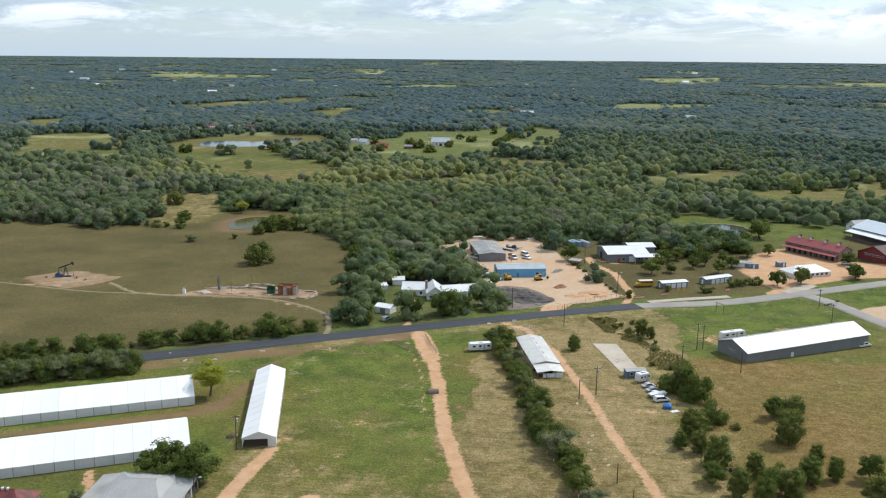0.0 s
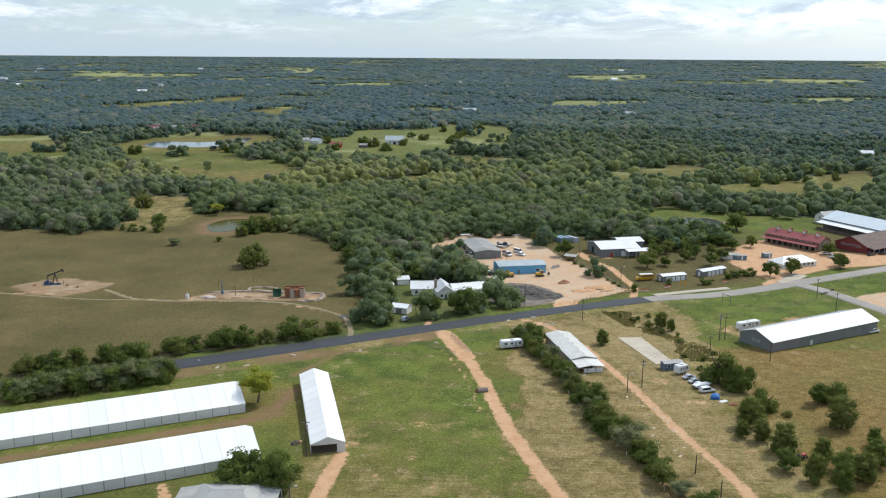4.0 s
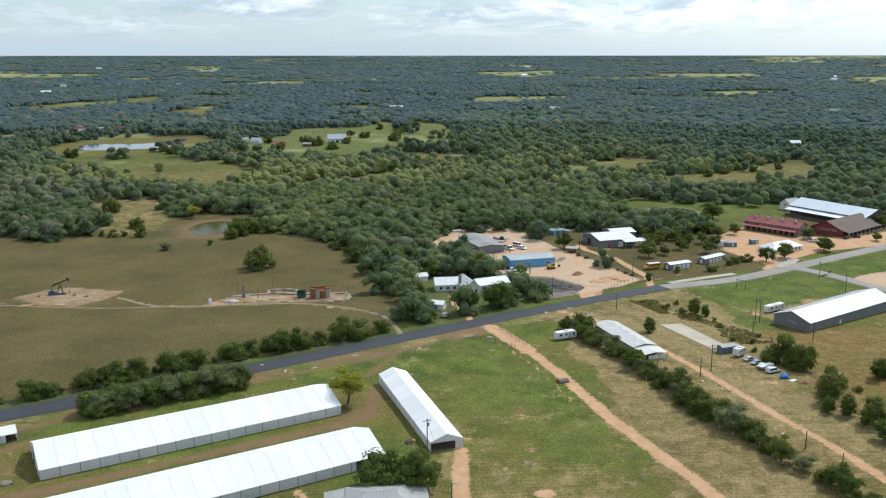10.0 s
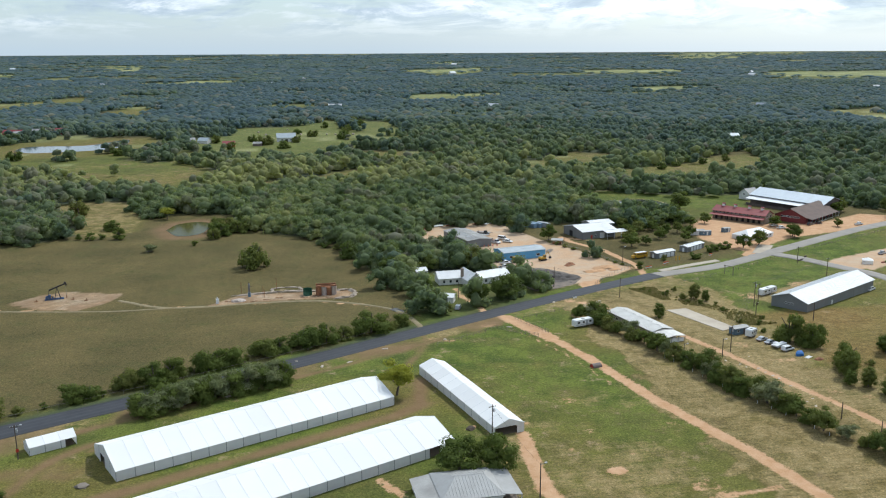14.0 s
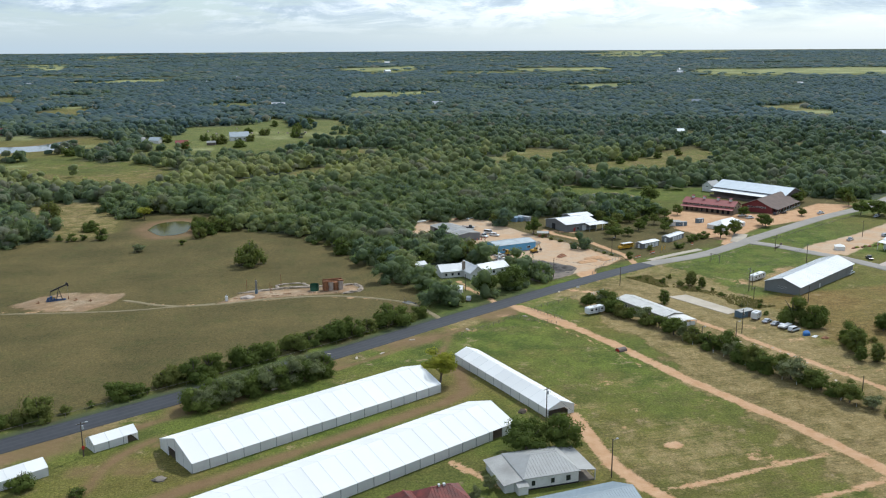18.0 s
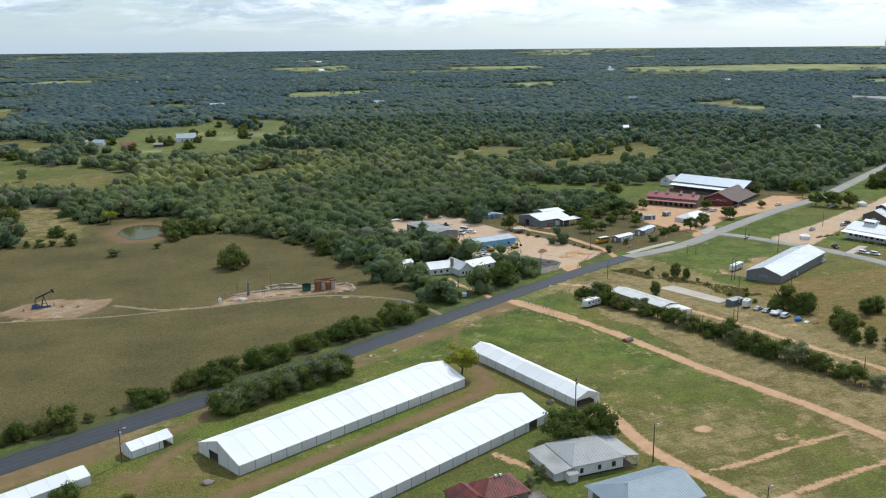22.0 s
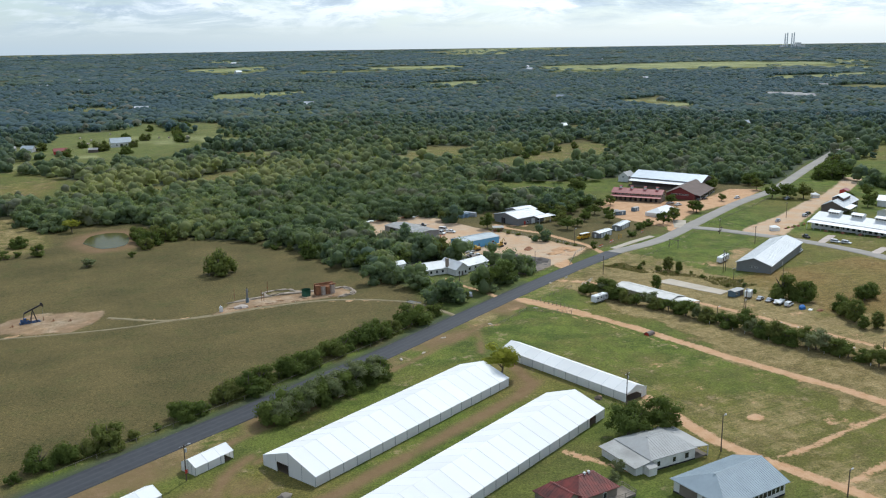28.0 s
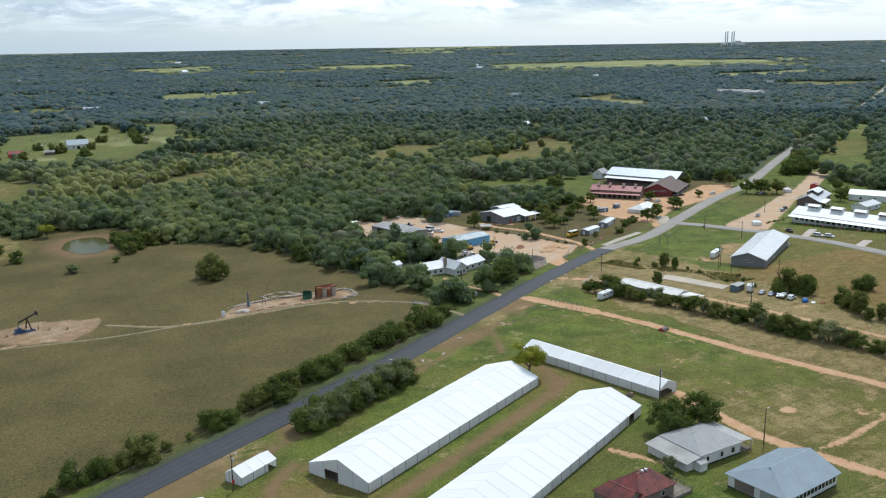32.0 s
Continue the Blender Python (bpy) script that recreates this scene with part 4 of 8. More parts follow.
HOUSE_LOTS = [(5, 374, 22), (20, 374, 14), (-6, 345, 11), (-12, 393, 6), (-17, 382, 5), (3, 352, 14), (248, 953, 0), (430, 952, 26), (624, 837, 14), (247, 570, 12), (-400, 1163, 30), (1098, 1238, 34), (1092, 1196, 30), (1070, 1175, 26), (1345, 1372, 26), (-5, 330, 5), (25, 440, 11), (26, 415, 9), (12, 460, 14), (30, 393, 9), (2, 475, 12)]


def scatter(r0, r1, cell, seed, keep=1.0):
    """Tree places in a ring of the view's sector, clear of the openings."""
    rng = np.random.RandomState(seed)
    g = np.arange(-r1, r1, cell)
    x, y = [a.ravel() for a in np.meshgrid(g, np.arange(200, r1, cell))]
    x, y = x + cell * 0.9 * (rng.rand(len(x)) - 0.5), y + cell * 0.9 * (rng.rand(len(x)) - 0.5)
    r, az = np.hypot(x + 60, y), np.degrees(np.arctan2(x + 60, y))
    ok = (r >= r0) & (r < r1) & (az > -40) & (az < 64) & (rng.rand(len(x)) < keep)
    x, y = x[ok], y[ok]
    roady = np.interp(x, [p[0] for p in ROAD], [p[1] for p in ROAD])
    ok = (y > roady + 12) | (x > 330)
    ok &= line_dist(x, y, ROAD) > np.interp(x, [455, 465, 595, 605, 845, 855], [13.0, 8.0, 8.0, 5.0, 5.0, 9.0])
    ok &= ~((x < -25) & (y < 330))
    wx_, wy_ = ragged_edge(x, y)
    jx, jy = wx_ + 3 * rng.randn(len(x)), wy_ + 3 * rng.randn(len(x))
    for poly in OPENINGS:
        ok &= ~in_poly(jx, jy, poly)
    lone = (rng.rand(len(x)) < 0.02) | ((field_noise(x, y, 28, 39) > 0.80) & (y > 640))
    for poly in DEEP_OPENINGS:
        for k in DEEP if poly in BROAD else DEEP[:2]:
            ok &= ~in_poly((jx + 60) * k - 60, jy * k, poly) | lone
    ok &= (far_open(x, y) < 0.5) | (rng.rand(len(x)) < 0.10)
    for hx, hy, hr in HOUSE_LOTS:
        ok &= np.hypot(x - hx, y - hy) > hr
    return x[ok], y[ok]


def woods(name, x, y, templates, width, tall, seed, label, mat=None):
    """Many trees in one mesh, each a turned and stretched copy of a crown."""
    rng = np.random.RandomState(seed)
    pick = rng.randint(len(templates), size=len(x))
    vs, fs, ts, qs, js, n = [], [], [], [], [], 0
    pale = (rng.rand(len(x)) < 0.05 + 0.10 * (field_noise(x, y, 60, 33) > 0.72)) * (0.4 + 0.6 * rng.rand(len(x)))
    pale = np.maximum(pale, (rng.rand(len(x)) < 0.45 * np.exp(-(((x + 290) / 110) ** 2 + ((y - 610) / 120) ** 2))) * (0.35 + 0.5 * rng.rand(len(x))))
    hue = 0.30 + 0.75 * (field_noise(x, y, 120, 31) - 0.42) + 0.55 * (field_noise(x, y, 35, 32) - 0.45)
    gold = np.exp(-(((x + 60) / 280) ** 2 + ((y - 730) / 80) ** 2)) * (0.45 + 0.75 * field_noise(x, y, 26, 38))
    # brighter tint painted onto the trees of one sunlit stretch of wood
    gold = gold + 0.42 * np.exp(-(((x + 70) / 130) ** 2 + ((y - 560) / 75) ** 2)) * (0.4 + 0.9 * field_noise(x, y, 22, 40))
    tint = np.clip(hue * 0.75 - 0.12 + gold + 0.25 * rng.randn(len(x)), 0, 1)
    # each tree's share of painted haze blue, growing with distance
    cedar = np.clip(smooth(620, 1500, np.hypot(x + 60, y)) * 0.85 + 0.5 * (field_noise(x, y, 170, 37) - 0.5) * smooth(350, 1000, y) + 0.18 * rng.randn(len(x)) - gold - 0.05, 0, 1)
    for k, (tv, tf) in enumerate(templates):
        m = np.where(pick == k)[0]
        if not len(m):
            continue
        a = rng.rand(len(m)) * 6.283
        age = rng.rand(len(m))
        w = width * (0.62 + 0.55 * age + 0.28 * rng.rand(len(m)))
        h = tall * (0.60 + 0.50 * age + 0.36 * rng.rand(len(m)))
        c, s = np.cos(a)[:, None], np.sin(a)[:, None]
        px = (tv[None, :, 0] * c - tv[None, :, 1] * s) * w[:, None] + x[m][:, None]
        py = (tv[None, :, 0] * s + tv[None, :, 1] * c) * w[:, None] + y[m][:, None]
        pz = (tv[None, :, 2] - 0.12) * h[:, None] * 1.12 + height(x[m], y[m])[:, None]
        vs.append(np.stack([px, py, pz], 2).reshape(-1, 3))
        fs.append((tf[None] + (np.arange(len(m)) * len(tv))[:, None, None] + n).reshape(-1, 3))
        ts.append(np.repeat(tint[m], len(tv)))
        qs.append(np.repeat(pale[m], len(tv)))
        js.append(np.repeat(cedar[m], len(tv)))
        n += len(m) * len(tv)
    t = np.concatenate(ts)
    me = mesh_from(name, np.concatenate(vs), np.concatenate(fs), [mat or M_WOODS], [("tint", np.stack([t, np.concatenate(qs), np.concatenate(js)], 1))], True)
    return tagged(new(name, me), label, "woodland", kind="stuff")


rng0 = np.random.RandomState(7)
near_t = [crown(rng0, 6, 52, 0.040, 0, 0.66, core=0.82, cut=-0.7) for _ in range(8)]
mid_t = [crown(rng0, 4, 7, 0.060, 0, 0.55, core=0.92, cut=-0.3) for _ in range(8)]
far_t = [crown(rng0, 1, 0, 0.1, 0, 0.2, flat=1.25, core=1.9, cut=-0.1) for _ in range(7)]
wx, wy = scatter(250, 640, 7.2, 21)
woods("woodland_edge", wx, wy, near_t, 11.5, 11.0, 22, "dense mixed oak woodland in early autumn green")
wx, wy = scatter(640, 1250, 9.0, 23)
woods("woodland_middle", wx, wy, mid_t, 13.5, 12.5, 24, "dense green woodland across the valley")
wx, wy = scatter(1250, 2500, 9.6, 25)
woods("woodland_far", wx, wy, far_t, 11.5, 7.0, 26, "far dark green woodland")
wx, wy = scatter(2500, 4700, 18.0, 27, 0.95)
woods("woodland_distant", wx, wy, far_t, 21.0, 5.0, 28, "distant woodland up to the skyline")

# ---- single trees ----
TREE_MESHES = {}


def tree_meshes(kind, k, far=False):
    """Trunk with limbs, and crown, of one of a few shapes of a kind; one unit high."""
    if (kind, k, far) in TREE_MESHES:
        return TREE_MESHES[kind, k, far]
    n, big = (58, 1.0) if far else (140, 0.64)
    rng = np.random.RandomState(100 + 17 * k + len(kind))
    mat = {"oak": M_LEAF, "cedar": M_LEAF, "grey": M_LEAF_GREY, "yellow": M_LEAF_YEL, "bush": M_LEAF, "hedge": M_LEAF}[kind]
    if kind == "cedar":
        v, f = crown(rng, 22, n, 0.034 * big, 0, 0.9, core=0.62)
        per = len(v) // 22
        for i in range(22):
            q = v[i * per:(i + 1) * per]
            z = 0.14 + 0.70 * (i / 21.0)
            a, rad = 2.4 * i, 0.36 * math.sqrt(max(0.05, 1 - ((z - 0.40) / 0.56) ** 2)) * (0.5 + 0.5 * rng.rand())
            q -= q[:12].mean(0)
            q *= 1.05 - 0.35 * z
            q += (rad * math.cos(a), rad * math.sin(a), z)
    elif kind == "hedge":
        v, f = crown(rng, 24, n, 0.036 * big, 0, 0.84, core=0.64, size=(0.11, 0.13))
        v[:, 2] = (v[:, 2] - 0.15) * 1.15
        low = v[:, 2] < 0.02
        v[low, 2] = 0.02
    elif kind == "bush":
        v, f = crown(rng, 8, n, 0.045 * big, 0, 0.75, core=0.64)
        v[:, 2] = (v[:, 2] - 0.10) * 1.05
    else:
        v, f = crown(rng, 21, n, 0.037 * big, 0, 0.80, core=0.62, size=(0.11, 0.12))
    if kind in ("oak", "grey", "yellow"):
        v[:, 2] = 0.07 + 0.98 * v[:, 2]
    if kind == "yellow":
        v[:, 2] = 0.22 + 0.80 * v[:, 2]
    me = mesh_from("crown", v, f, [mat])
    bm = bmesh.new()
    lean = 0.04 * rng.randn(2)
    tube((0, 0, -0.03), (lean[0], lean[1], 0.26), 0.035, 0.026, 8, bm)
    for i in range(5):
        a = 6.283 * i / 5 + rng.rand()
        tube((lean[0], lean[1], 0.22 + 0.02 * i), (lean[0] + 0.26 * math.cos(a), lean[1] + 0.26 * math.sin(a), 0.48 + 0.15 * rng.rand()), 0.018, 0.007, 6, bm)
    tube((lean[0], lean[1], 0.25), (lean[0] * 1.5, lean[1] * 1.5, 0.7), 0.024, 0.008, 6, bm)
    tm = bpy.data.meshes.new("trunk")
    bm.to_mesh(tm)
    bm.free()
    tm.materials.append(M_BARK)
    TREE_MESHES[kind, k, far] = (tm, me)
    return tm, me


TREE_LABEL = {"oak": "spreading green oak tree with a full rounded crown", "cedar": "dark green cedar with a dense rounded crown", "grey": "grey-green shrubby tree losing its leaves",
              "yellow": "young tree with yellow-green leaves", "bush": "low dark green bush", "hedge": "bushy green hedge tree leafy down to the ground"}
TREE_RNG = random.Random(5)


def tree(kind, x, y, tall, wide=None, group="", label=""):
    k = TREE_RNG.randrange(5)
    tm, cm = tree_meshes(kind, k, y > 395)
    wide = wide or tall * TREE_RNG.uniform(*{"cedar": (0.72, 0.95), "oak": (0.85, 1.1)}.get(kind, (0.9, 1.2)))
    name = {"oak": "oak_tree", "cedar": "cedar_tree", "grey": "shrubby_tree", "yellow": "young_tree", "bush": "bush", "hedge": "hedge_tree"}[kind]
    ob = new(name)
    ob.empty_display_size = 0.5
    ob.matrix_world = Matrix.LocRotScale((x, y, gz(x, y)), Euler((0, 0, TREE_RNG.uniform(0, 6.28))), (wide, wide, tall))
    part("trunk", tm, None, ob)
    part("crown", cm, None, ob)
    return tagged(ob, label or TREE_LABEL[kind], "bush" if kind == "bush" else "tree", group)


def trees(kind, places, tall, group="", label="", vary=0.2):
    for p in places:
        h = p[2] if len(p) > 2 else tall * TREE_RNG.uniform(1 - vary, 1 + vary)
        tree(kind, p[0], p[1], h, group=group, label=label)


# pasture
tree("hedge", -89, 424, 16.0, 14.5, label="lone spreading oak in the open pasture")
trees("bush", [(-187, 508), (-181, 506), (-175, 507), (-122, 480), (-52, 462), (-47, 455)], 5.0, "bushes in the pasture")
trees("hedge", [(-165, 506, 8), (-174, 533, 8.5), (-42, 437, 11), (-110, 503, 11), (-101, 512, 10), (-113, 496, 8), (-106, 518, 11), (-95, 525, 10), (-204, 588, 13), (-236, 560, 9)], 9, "trees round the pasture")
tree("yellow", -146, 562, 9, 9)
tree("grey", -144, 469, 5.0, 8.0, label="pale bare-twigged bush in the open pasture")
trees("hedge", [(-114, 516, 8), (-112, 522, 9), (-114, 529, 8), (-112, 537, 7), (-114, 508, 6)], 8, "trees on the pond bank")
# both sides of the road
trees("hedge", [(-170, 236.5, 7.5), (-164, 238.5, 7), (-160, 239.5, 5.5), (-153.5, 241, 9), (-134, 251.5, 8), (-130, 253.5, 5.5), (-121, 259.5, 8.5), (-117.5, 260.5, 7), (-113, 262, 9), (-107.5, 266, 9), (-98, 272.5, 9), (-95, 274, 7), (-91.5, 276, 8.5), (-80.5, 284, 8.5), (-75, 287, 7),
                (-67, 291.5, 10), (-63.5, 293, 8), (-59.5, 294.5, 9.5), (-53, 298, 6.5), (-43, 304, 11), (-37, 308, 7.5), (-31, 311.5, 6.5)], 8.0, "hedge trees along the road")
trees("bush", [(-147, 244.5, 3.8), (-141, 247, 2.5), (-127, 255, 2.8), (-102, 270, 3.5), (-86, 279.5, 3), (-48, 301, 3.5), (-176, 231, 3.8), (-190, 224, 3.5), (-205, 215, 4), (-159, 239.5, 3.5)], 4.0, "hedge bushes along the road", vary=0.3)
trees("hedge", [(-112, 237.5, 8.5), (-107, 240, 9.5), (-97.5, 244.5, 9.5), (-89, 248.5, 9.5), (-81.5, 252, 9), (-74.5, 255.5, 8.5)], 8.0, "thicket between the road and the tents")
trees("grey", [(-110, 239, 8.5), (-102, 242.5, 9.5), (-94, 246, 9), (-92, 248.5, 8), (-85, 250.5, 9.5), (-78, 254, 9), (-104, 239.5, 7)], 8.5, "thicket between the road and the tents")
# by the tents and the houses
tree("yellow", -41.5, 238.5, 11.5, 11.0, label="young tree with yellow-green leaves at the end of a tent")
tree("oak", -33, 187, 11.5, 11.5, "oaks by the white cottage")
tree("oak", -23.5, 185.5, 11.0, 10.5, "oaks by the white cottage")
tree("oak", -28, 189, 8.5, 9.0, "oaks by the white cottage")
tree("bush", -151, 200.5, 6.0, 6.5)
tree("bush", -138, 193, 3.2, 4.0)
tree("grey", -52, 167, 4.5, 3.5)
tree("grey", -47, 172, 4.2, 3.0)
# the hedgerow between the lots
HEDGE = spline([(38, 312), (42, 297), (46, 280), (50, 262), (54, 244), (57, 226), (61, 213), (64.5, 203), (67.5, 193), (71, 182), (75, 168), (80, 150)], 4.2)
for i, p in enumerate(HEDGE):
    tree(("hedge", "oak", "grey", "hedge", "oak")[i % 5], p[0] + TREE_RNG.uniform(-1.4, 1.4), p[1], TREE_RNG.uniform(4.6, 8.8), group="hedgerow between the lots")
tree("oak", 42, 303, 8.5, 9.0, group="hedgerow between the lots")
# field on the right
trees("cedar", [(96.7, 228, 9), (97.5, 219, 6.5), (101, 212, 8.5), (109, 207, 7), (103, 196, 8), (122, 228, 10), (126, 217, 5.5), (121, 205, 7.5), (128, 208, 6.5), (115, 197, 8), (93, 221, 5), (108, 192, 8)], 8, "cedars in the dry field")
for px, py, hh, ww in ((98, 262, 14.0, 11.0), (102.5, 256.5, 11.5, 9.0), (104.5, 240, 8.5, 8.0), (100, 234, 7.0, 7.0), (127, 248, 8.0, 9.0)):
    tree("hedge", px, py, hh, ww, "oaks along the dry field", "dense dark green tree leafy down to the dry grass")
trees("oak", [(122, 245, 7), (112, 200, 8), (98, 202, 6), (134, 196, 8), (142, 190, 8), (136.5, 209, 7.5)], 8, "oaks along the dry field")
trees("bush", [(95, 275), (93, 288), (104, 292), (99, 284), (110, 236)], 2.3, "bushes by the slab", vary=0.3)
trees("cedar", [(67.5, 302, 6.0), (93, 326, 7), (96, 322, 5)], 6, "cedars by the slab")
trees("bush", [(86.8, 338), (91, 341), (89, 327), (80, 341, 2), (84, 334, 2.4), (97, 315, 2), (92, 318, 2.5), (88, 322, 2), (96, 306, 2.5), (78, 345, 2.2), (47, 309, 3.5)], 3.5, "bushes in the rough strip", vary=0.3)
# round the houses across the road
trees("oak", [(4, 337, 11), (17, 343, 12), (24, 349, 8), (-15, 332, 9), (-16, 358, 9), (12, 416, 10), (17, 408, 11), (6, 447, 8), (-7, 402, 10), (14, 400, 11), (69, 455, 11), (58, 488, 9), (-12, 324, 6), (62, 490, 7), (-26, 402, 9), (-22, 420, 11)],
      11, "trees round the farmhouse")
trees("bush", [(88, 394), (86.5, 399), (84.5, 405), (82.5, 411), (80.5, 417), (78.5, 423), (75.5, 431), (73, 437), (70.5, 444), (68, 450)], 2.2, "bushes along the yard fence", vary=0.4)
# orchard and grounds
trees("oak", [(164, 417, 9), (176, 423, 10), (205, 436, 9), (212, 468, 8), (181, 531, 14), (206, 440, 8), (247, 460, 6), (290, 445, 12), (299, 440, 12), (295, 450, 10), (283, 452, 11), (271, 497, 10), (298, 481, 10), (320, 422, 7), (309, 398, 9), (322, 405, 9), (340, 425, 10), (391, 489, 14), (278, 505, 10), (310, 500, 12)],
      9, "trees on the event grounds")
trees("bush", [(142, 412, 5), (146, 414, 5), (149, 416, 5), (153, 418, 5), (156, 419, 5), (128, 400, 4.5), (131, 401, 4), (112, 399, 4), (94, 385, 5)], 5, "clipped trees along the road")
ORCHARD = [(130, 447), (137, 454), (118, 436), (117, 458), (175, 484), (136, 470), (129, 473), (147, 461), (158, 488), (150, 451), (124, 465), (142, 478), (150, 492), (140, 488), (166, 495), (160, 505), (150, 512), (168, 512), (144, 505), (158, 520), (132, 486), (125, 492), (136, 500), (120, 478), (141, 438), (112, 445), (108, 432), (163, 478)]
trees("oak", [(px, py, TREE_RNG.uniform(5.8, 9.0)) for px, py in ORCHARD], 5, "orchard trees on the event grounds", "small round orchard tree on dry grass")
for i in range(34):
    px, py = TREE_RNG.uniform(112, 168), TREE_RNG.uniform(482, 532)
    if py - 482 < 0.9 * (px - 112) + 12:
        tree("oak", px, py, TREE_RNG.uniform(5.0, 8.0), group="orchard trees on the event grounds", label="small round orchard tree on dry grass")
trees("hedge", [(372, 494, 11), (381, 500, 13), (389, 505, 13), (397, 510, 13.5), (406, 516, 13), (416, 522, 13.5), (384, 492, 11), (394, 497, 12), (427, 530, 13), (438, 538, 13), (450, 546, 13)], 11, "trees beside the far road")
# far farm
trees("hedge", [(-95, 1000, 16), (-60, 1020, 12), (-110, 1040, 12), (-40, 1085, 12), (-20, 1200, 11), (-58, 1120, 9), (30, 1230, 11), (-150, 1030, 12), (-130, 960, 11), (-75, 960, 12), (-240, 930, 13), (-330, 905, 14), (250, 720, 8), (300, 745, 8), (330, 760, 9), (285, 690, 9), (270, 735, 7)], 12, "far trees on the farm fields")


# the hedge line between the far farm's two fields
for i in range(24):
    tree("hedge", -7.5 + 1.5 * i + TREE_RNG.uniform(-1.5, 1.5), 1045 + 12.5 * i, TREE_RNG.uniform(8, 11), group="hedge line on the far farm", label="dark green tree in a straight far hedge line")

# ---- grass tufts and weeds on the near lots ----


def tufts(name, x, y, tall, seed, mat, label):
    """Many small clumps of blades in one mesh: three leaning triangles each."""
    rng = np.random.RandomState(seed)
    n = len(x)
    h = tall * (0.5 + rng.rand(n))
    z = height(x, y)
    vs = []
    for k in range(3):
        a = rng.rand(n) * 6.283
        w = h * (0.45 + 0.4 * rng.rand(n))
        bx, by = np.cos(a) * w, np.sin(a) * w
        lean = 0.5 * h * rng.randn(n)
        vs += [np.stack([x - bx, y - by, z - 0.02], 1), np.stack([x + bx, y + by, z - 0.02], 1), np.stack([x + lean, y + 0.4 * lean, z + h], 1)]
    v = np.stack(vs, 1).reshape(-1, 3)
    f = np.arange(len(v)).reshape(-1, 3)
    t = np.repeat(rng.rand(n), 9)
    me = mesh_from(name, v, f, [mat], [("tint", np.stack([t, t * 0, t], 1))])
    return tagged(new(name, me), label, "grass", kind="stuff")


def blades(name, a, b, c):
    k = Nodes(name)
    col = k.ramp(k.attr("tint")[0], [(0.0, a), (0.5, b), (1.0, c)])
    return k.done(col, 0.9, 0.0, 0.1)


def near_lot(n, seed, x0, x1, y0, y1, keep):
    rng = np.random.RandomState(seed)
    x, y = x0 + (x1 - x0) * rng.rand(n), y0 + (y1 - y0) * rng.rand(n)
    ok = keep(x, y) & (rng.rand(n) < np.clip(2.2 * field_noise(x, y, 11, seed) - 0.5, 0.05, 1))
    for pts, half in DIRT_ROADS:
        ok &= line_dist(x, y, pts) > half + 0.4
    ok &= line_dist(x, y, ROAD) > 6
    ok &= line_dist(x, y, SIDE) > 5
    for tx, ty, L, w in ((-113.2, 170.3, 87, 9.6), (-116.8, 205.7, 78, 9.6)):
        d = np.array((math.cos(radians(TURN_T)), math.sin(radians(TURN_T))))
        u, v = (x - tx) * d[0] + (y - ty) * d[1], -(x - tx) * d[1] + (y - ty) * d[0]
        ok &= ~((u > -0.5) & (u < L) & (np.abs(v) < w))
    ok &= ~in_poly(x, y, [(-20, 205), (-11, 207), (-24, 259), (-34, 256)])
    ok &= ~in_poly(x, y, [(73.5, 312), (83.5, 313), (89.5, 281), (81, 278)])
    return x[ok], y[ok]


TURN_T = math.degrees(math.atan2(33.6, 69.6))
M_WEED = blades("weed_blades", (0.17, 0.165, 0.055), (0.29, 0.225, 0.10), (0.38, 0.28, 0.15))


def road_y(x):
    return np.interp(x, [q[0] for q in ROAD], [q[1] for q in ROAD])


light_through(M_WEED, 0.4, (0.20, 0.20, 0.06))
gx_, gy_ = near_lot(12000, 305, 74, 112, 284, 350, lambda x, y: line_dist(x, y, [(78, 347), (88, 326), (97, 304), (101, 284)]) < 1.0 + 7.5 * field_noise(x, y, 6, 77))
tufts("weeds", gx_, gy_, 0.45, 306, M_WEED, "tall brown and green weeds in the rough strip")

# ---- tents ----


def sheet(p00, p10, p11, p01, sag, nu, nv, out=None):
    """A stretched sheet between four corners, hollowed by sag metres; two-sided with a small thickness."""
    bm = bmesh.new()
    p00, p10, p11, p01 = [Vector(p) for p in (p00, p10, p11, p01)]
    nrm = (p10 - p00).cross(p01 - p00).normalized()
    g = [[bm.verts.new((p00.lerp(p10, u / nu)).lerp(p01.lerp(p11, u / nu), v / nv) - nrm * sag * math.sin(math.pi * u / nu) * math.sin(math.pi * v / nv)) for v in range(nv + 1)] for u in range(nu + 1)]
    for u in range(nu):
        for v in range(nv):
            f = bm.faces.new((g[u][v], g[u + 1][v], g[u + 1][v + 1], g[u][v + 1]))
            f.smooth = False
    ext = bmesh.ops.extrude_face_region(bm, geom=bm.faces[:])
    for e in ext["geom"]:
        if isinstance(e, bmesh.types.BMVert):
            e.co -= nrm * 0.03
    bmesh.ops.recalc_face_normals(bm, faces=bm.faces)
    return bm


def as_mesh(bm, name, mat):
    me = bpy.data.meshes.new(name)
    bm.to_mesh(me)
    bm.free()
    me.materials.append(mat)
    return me


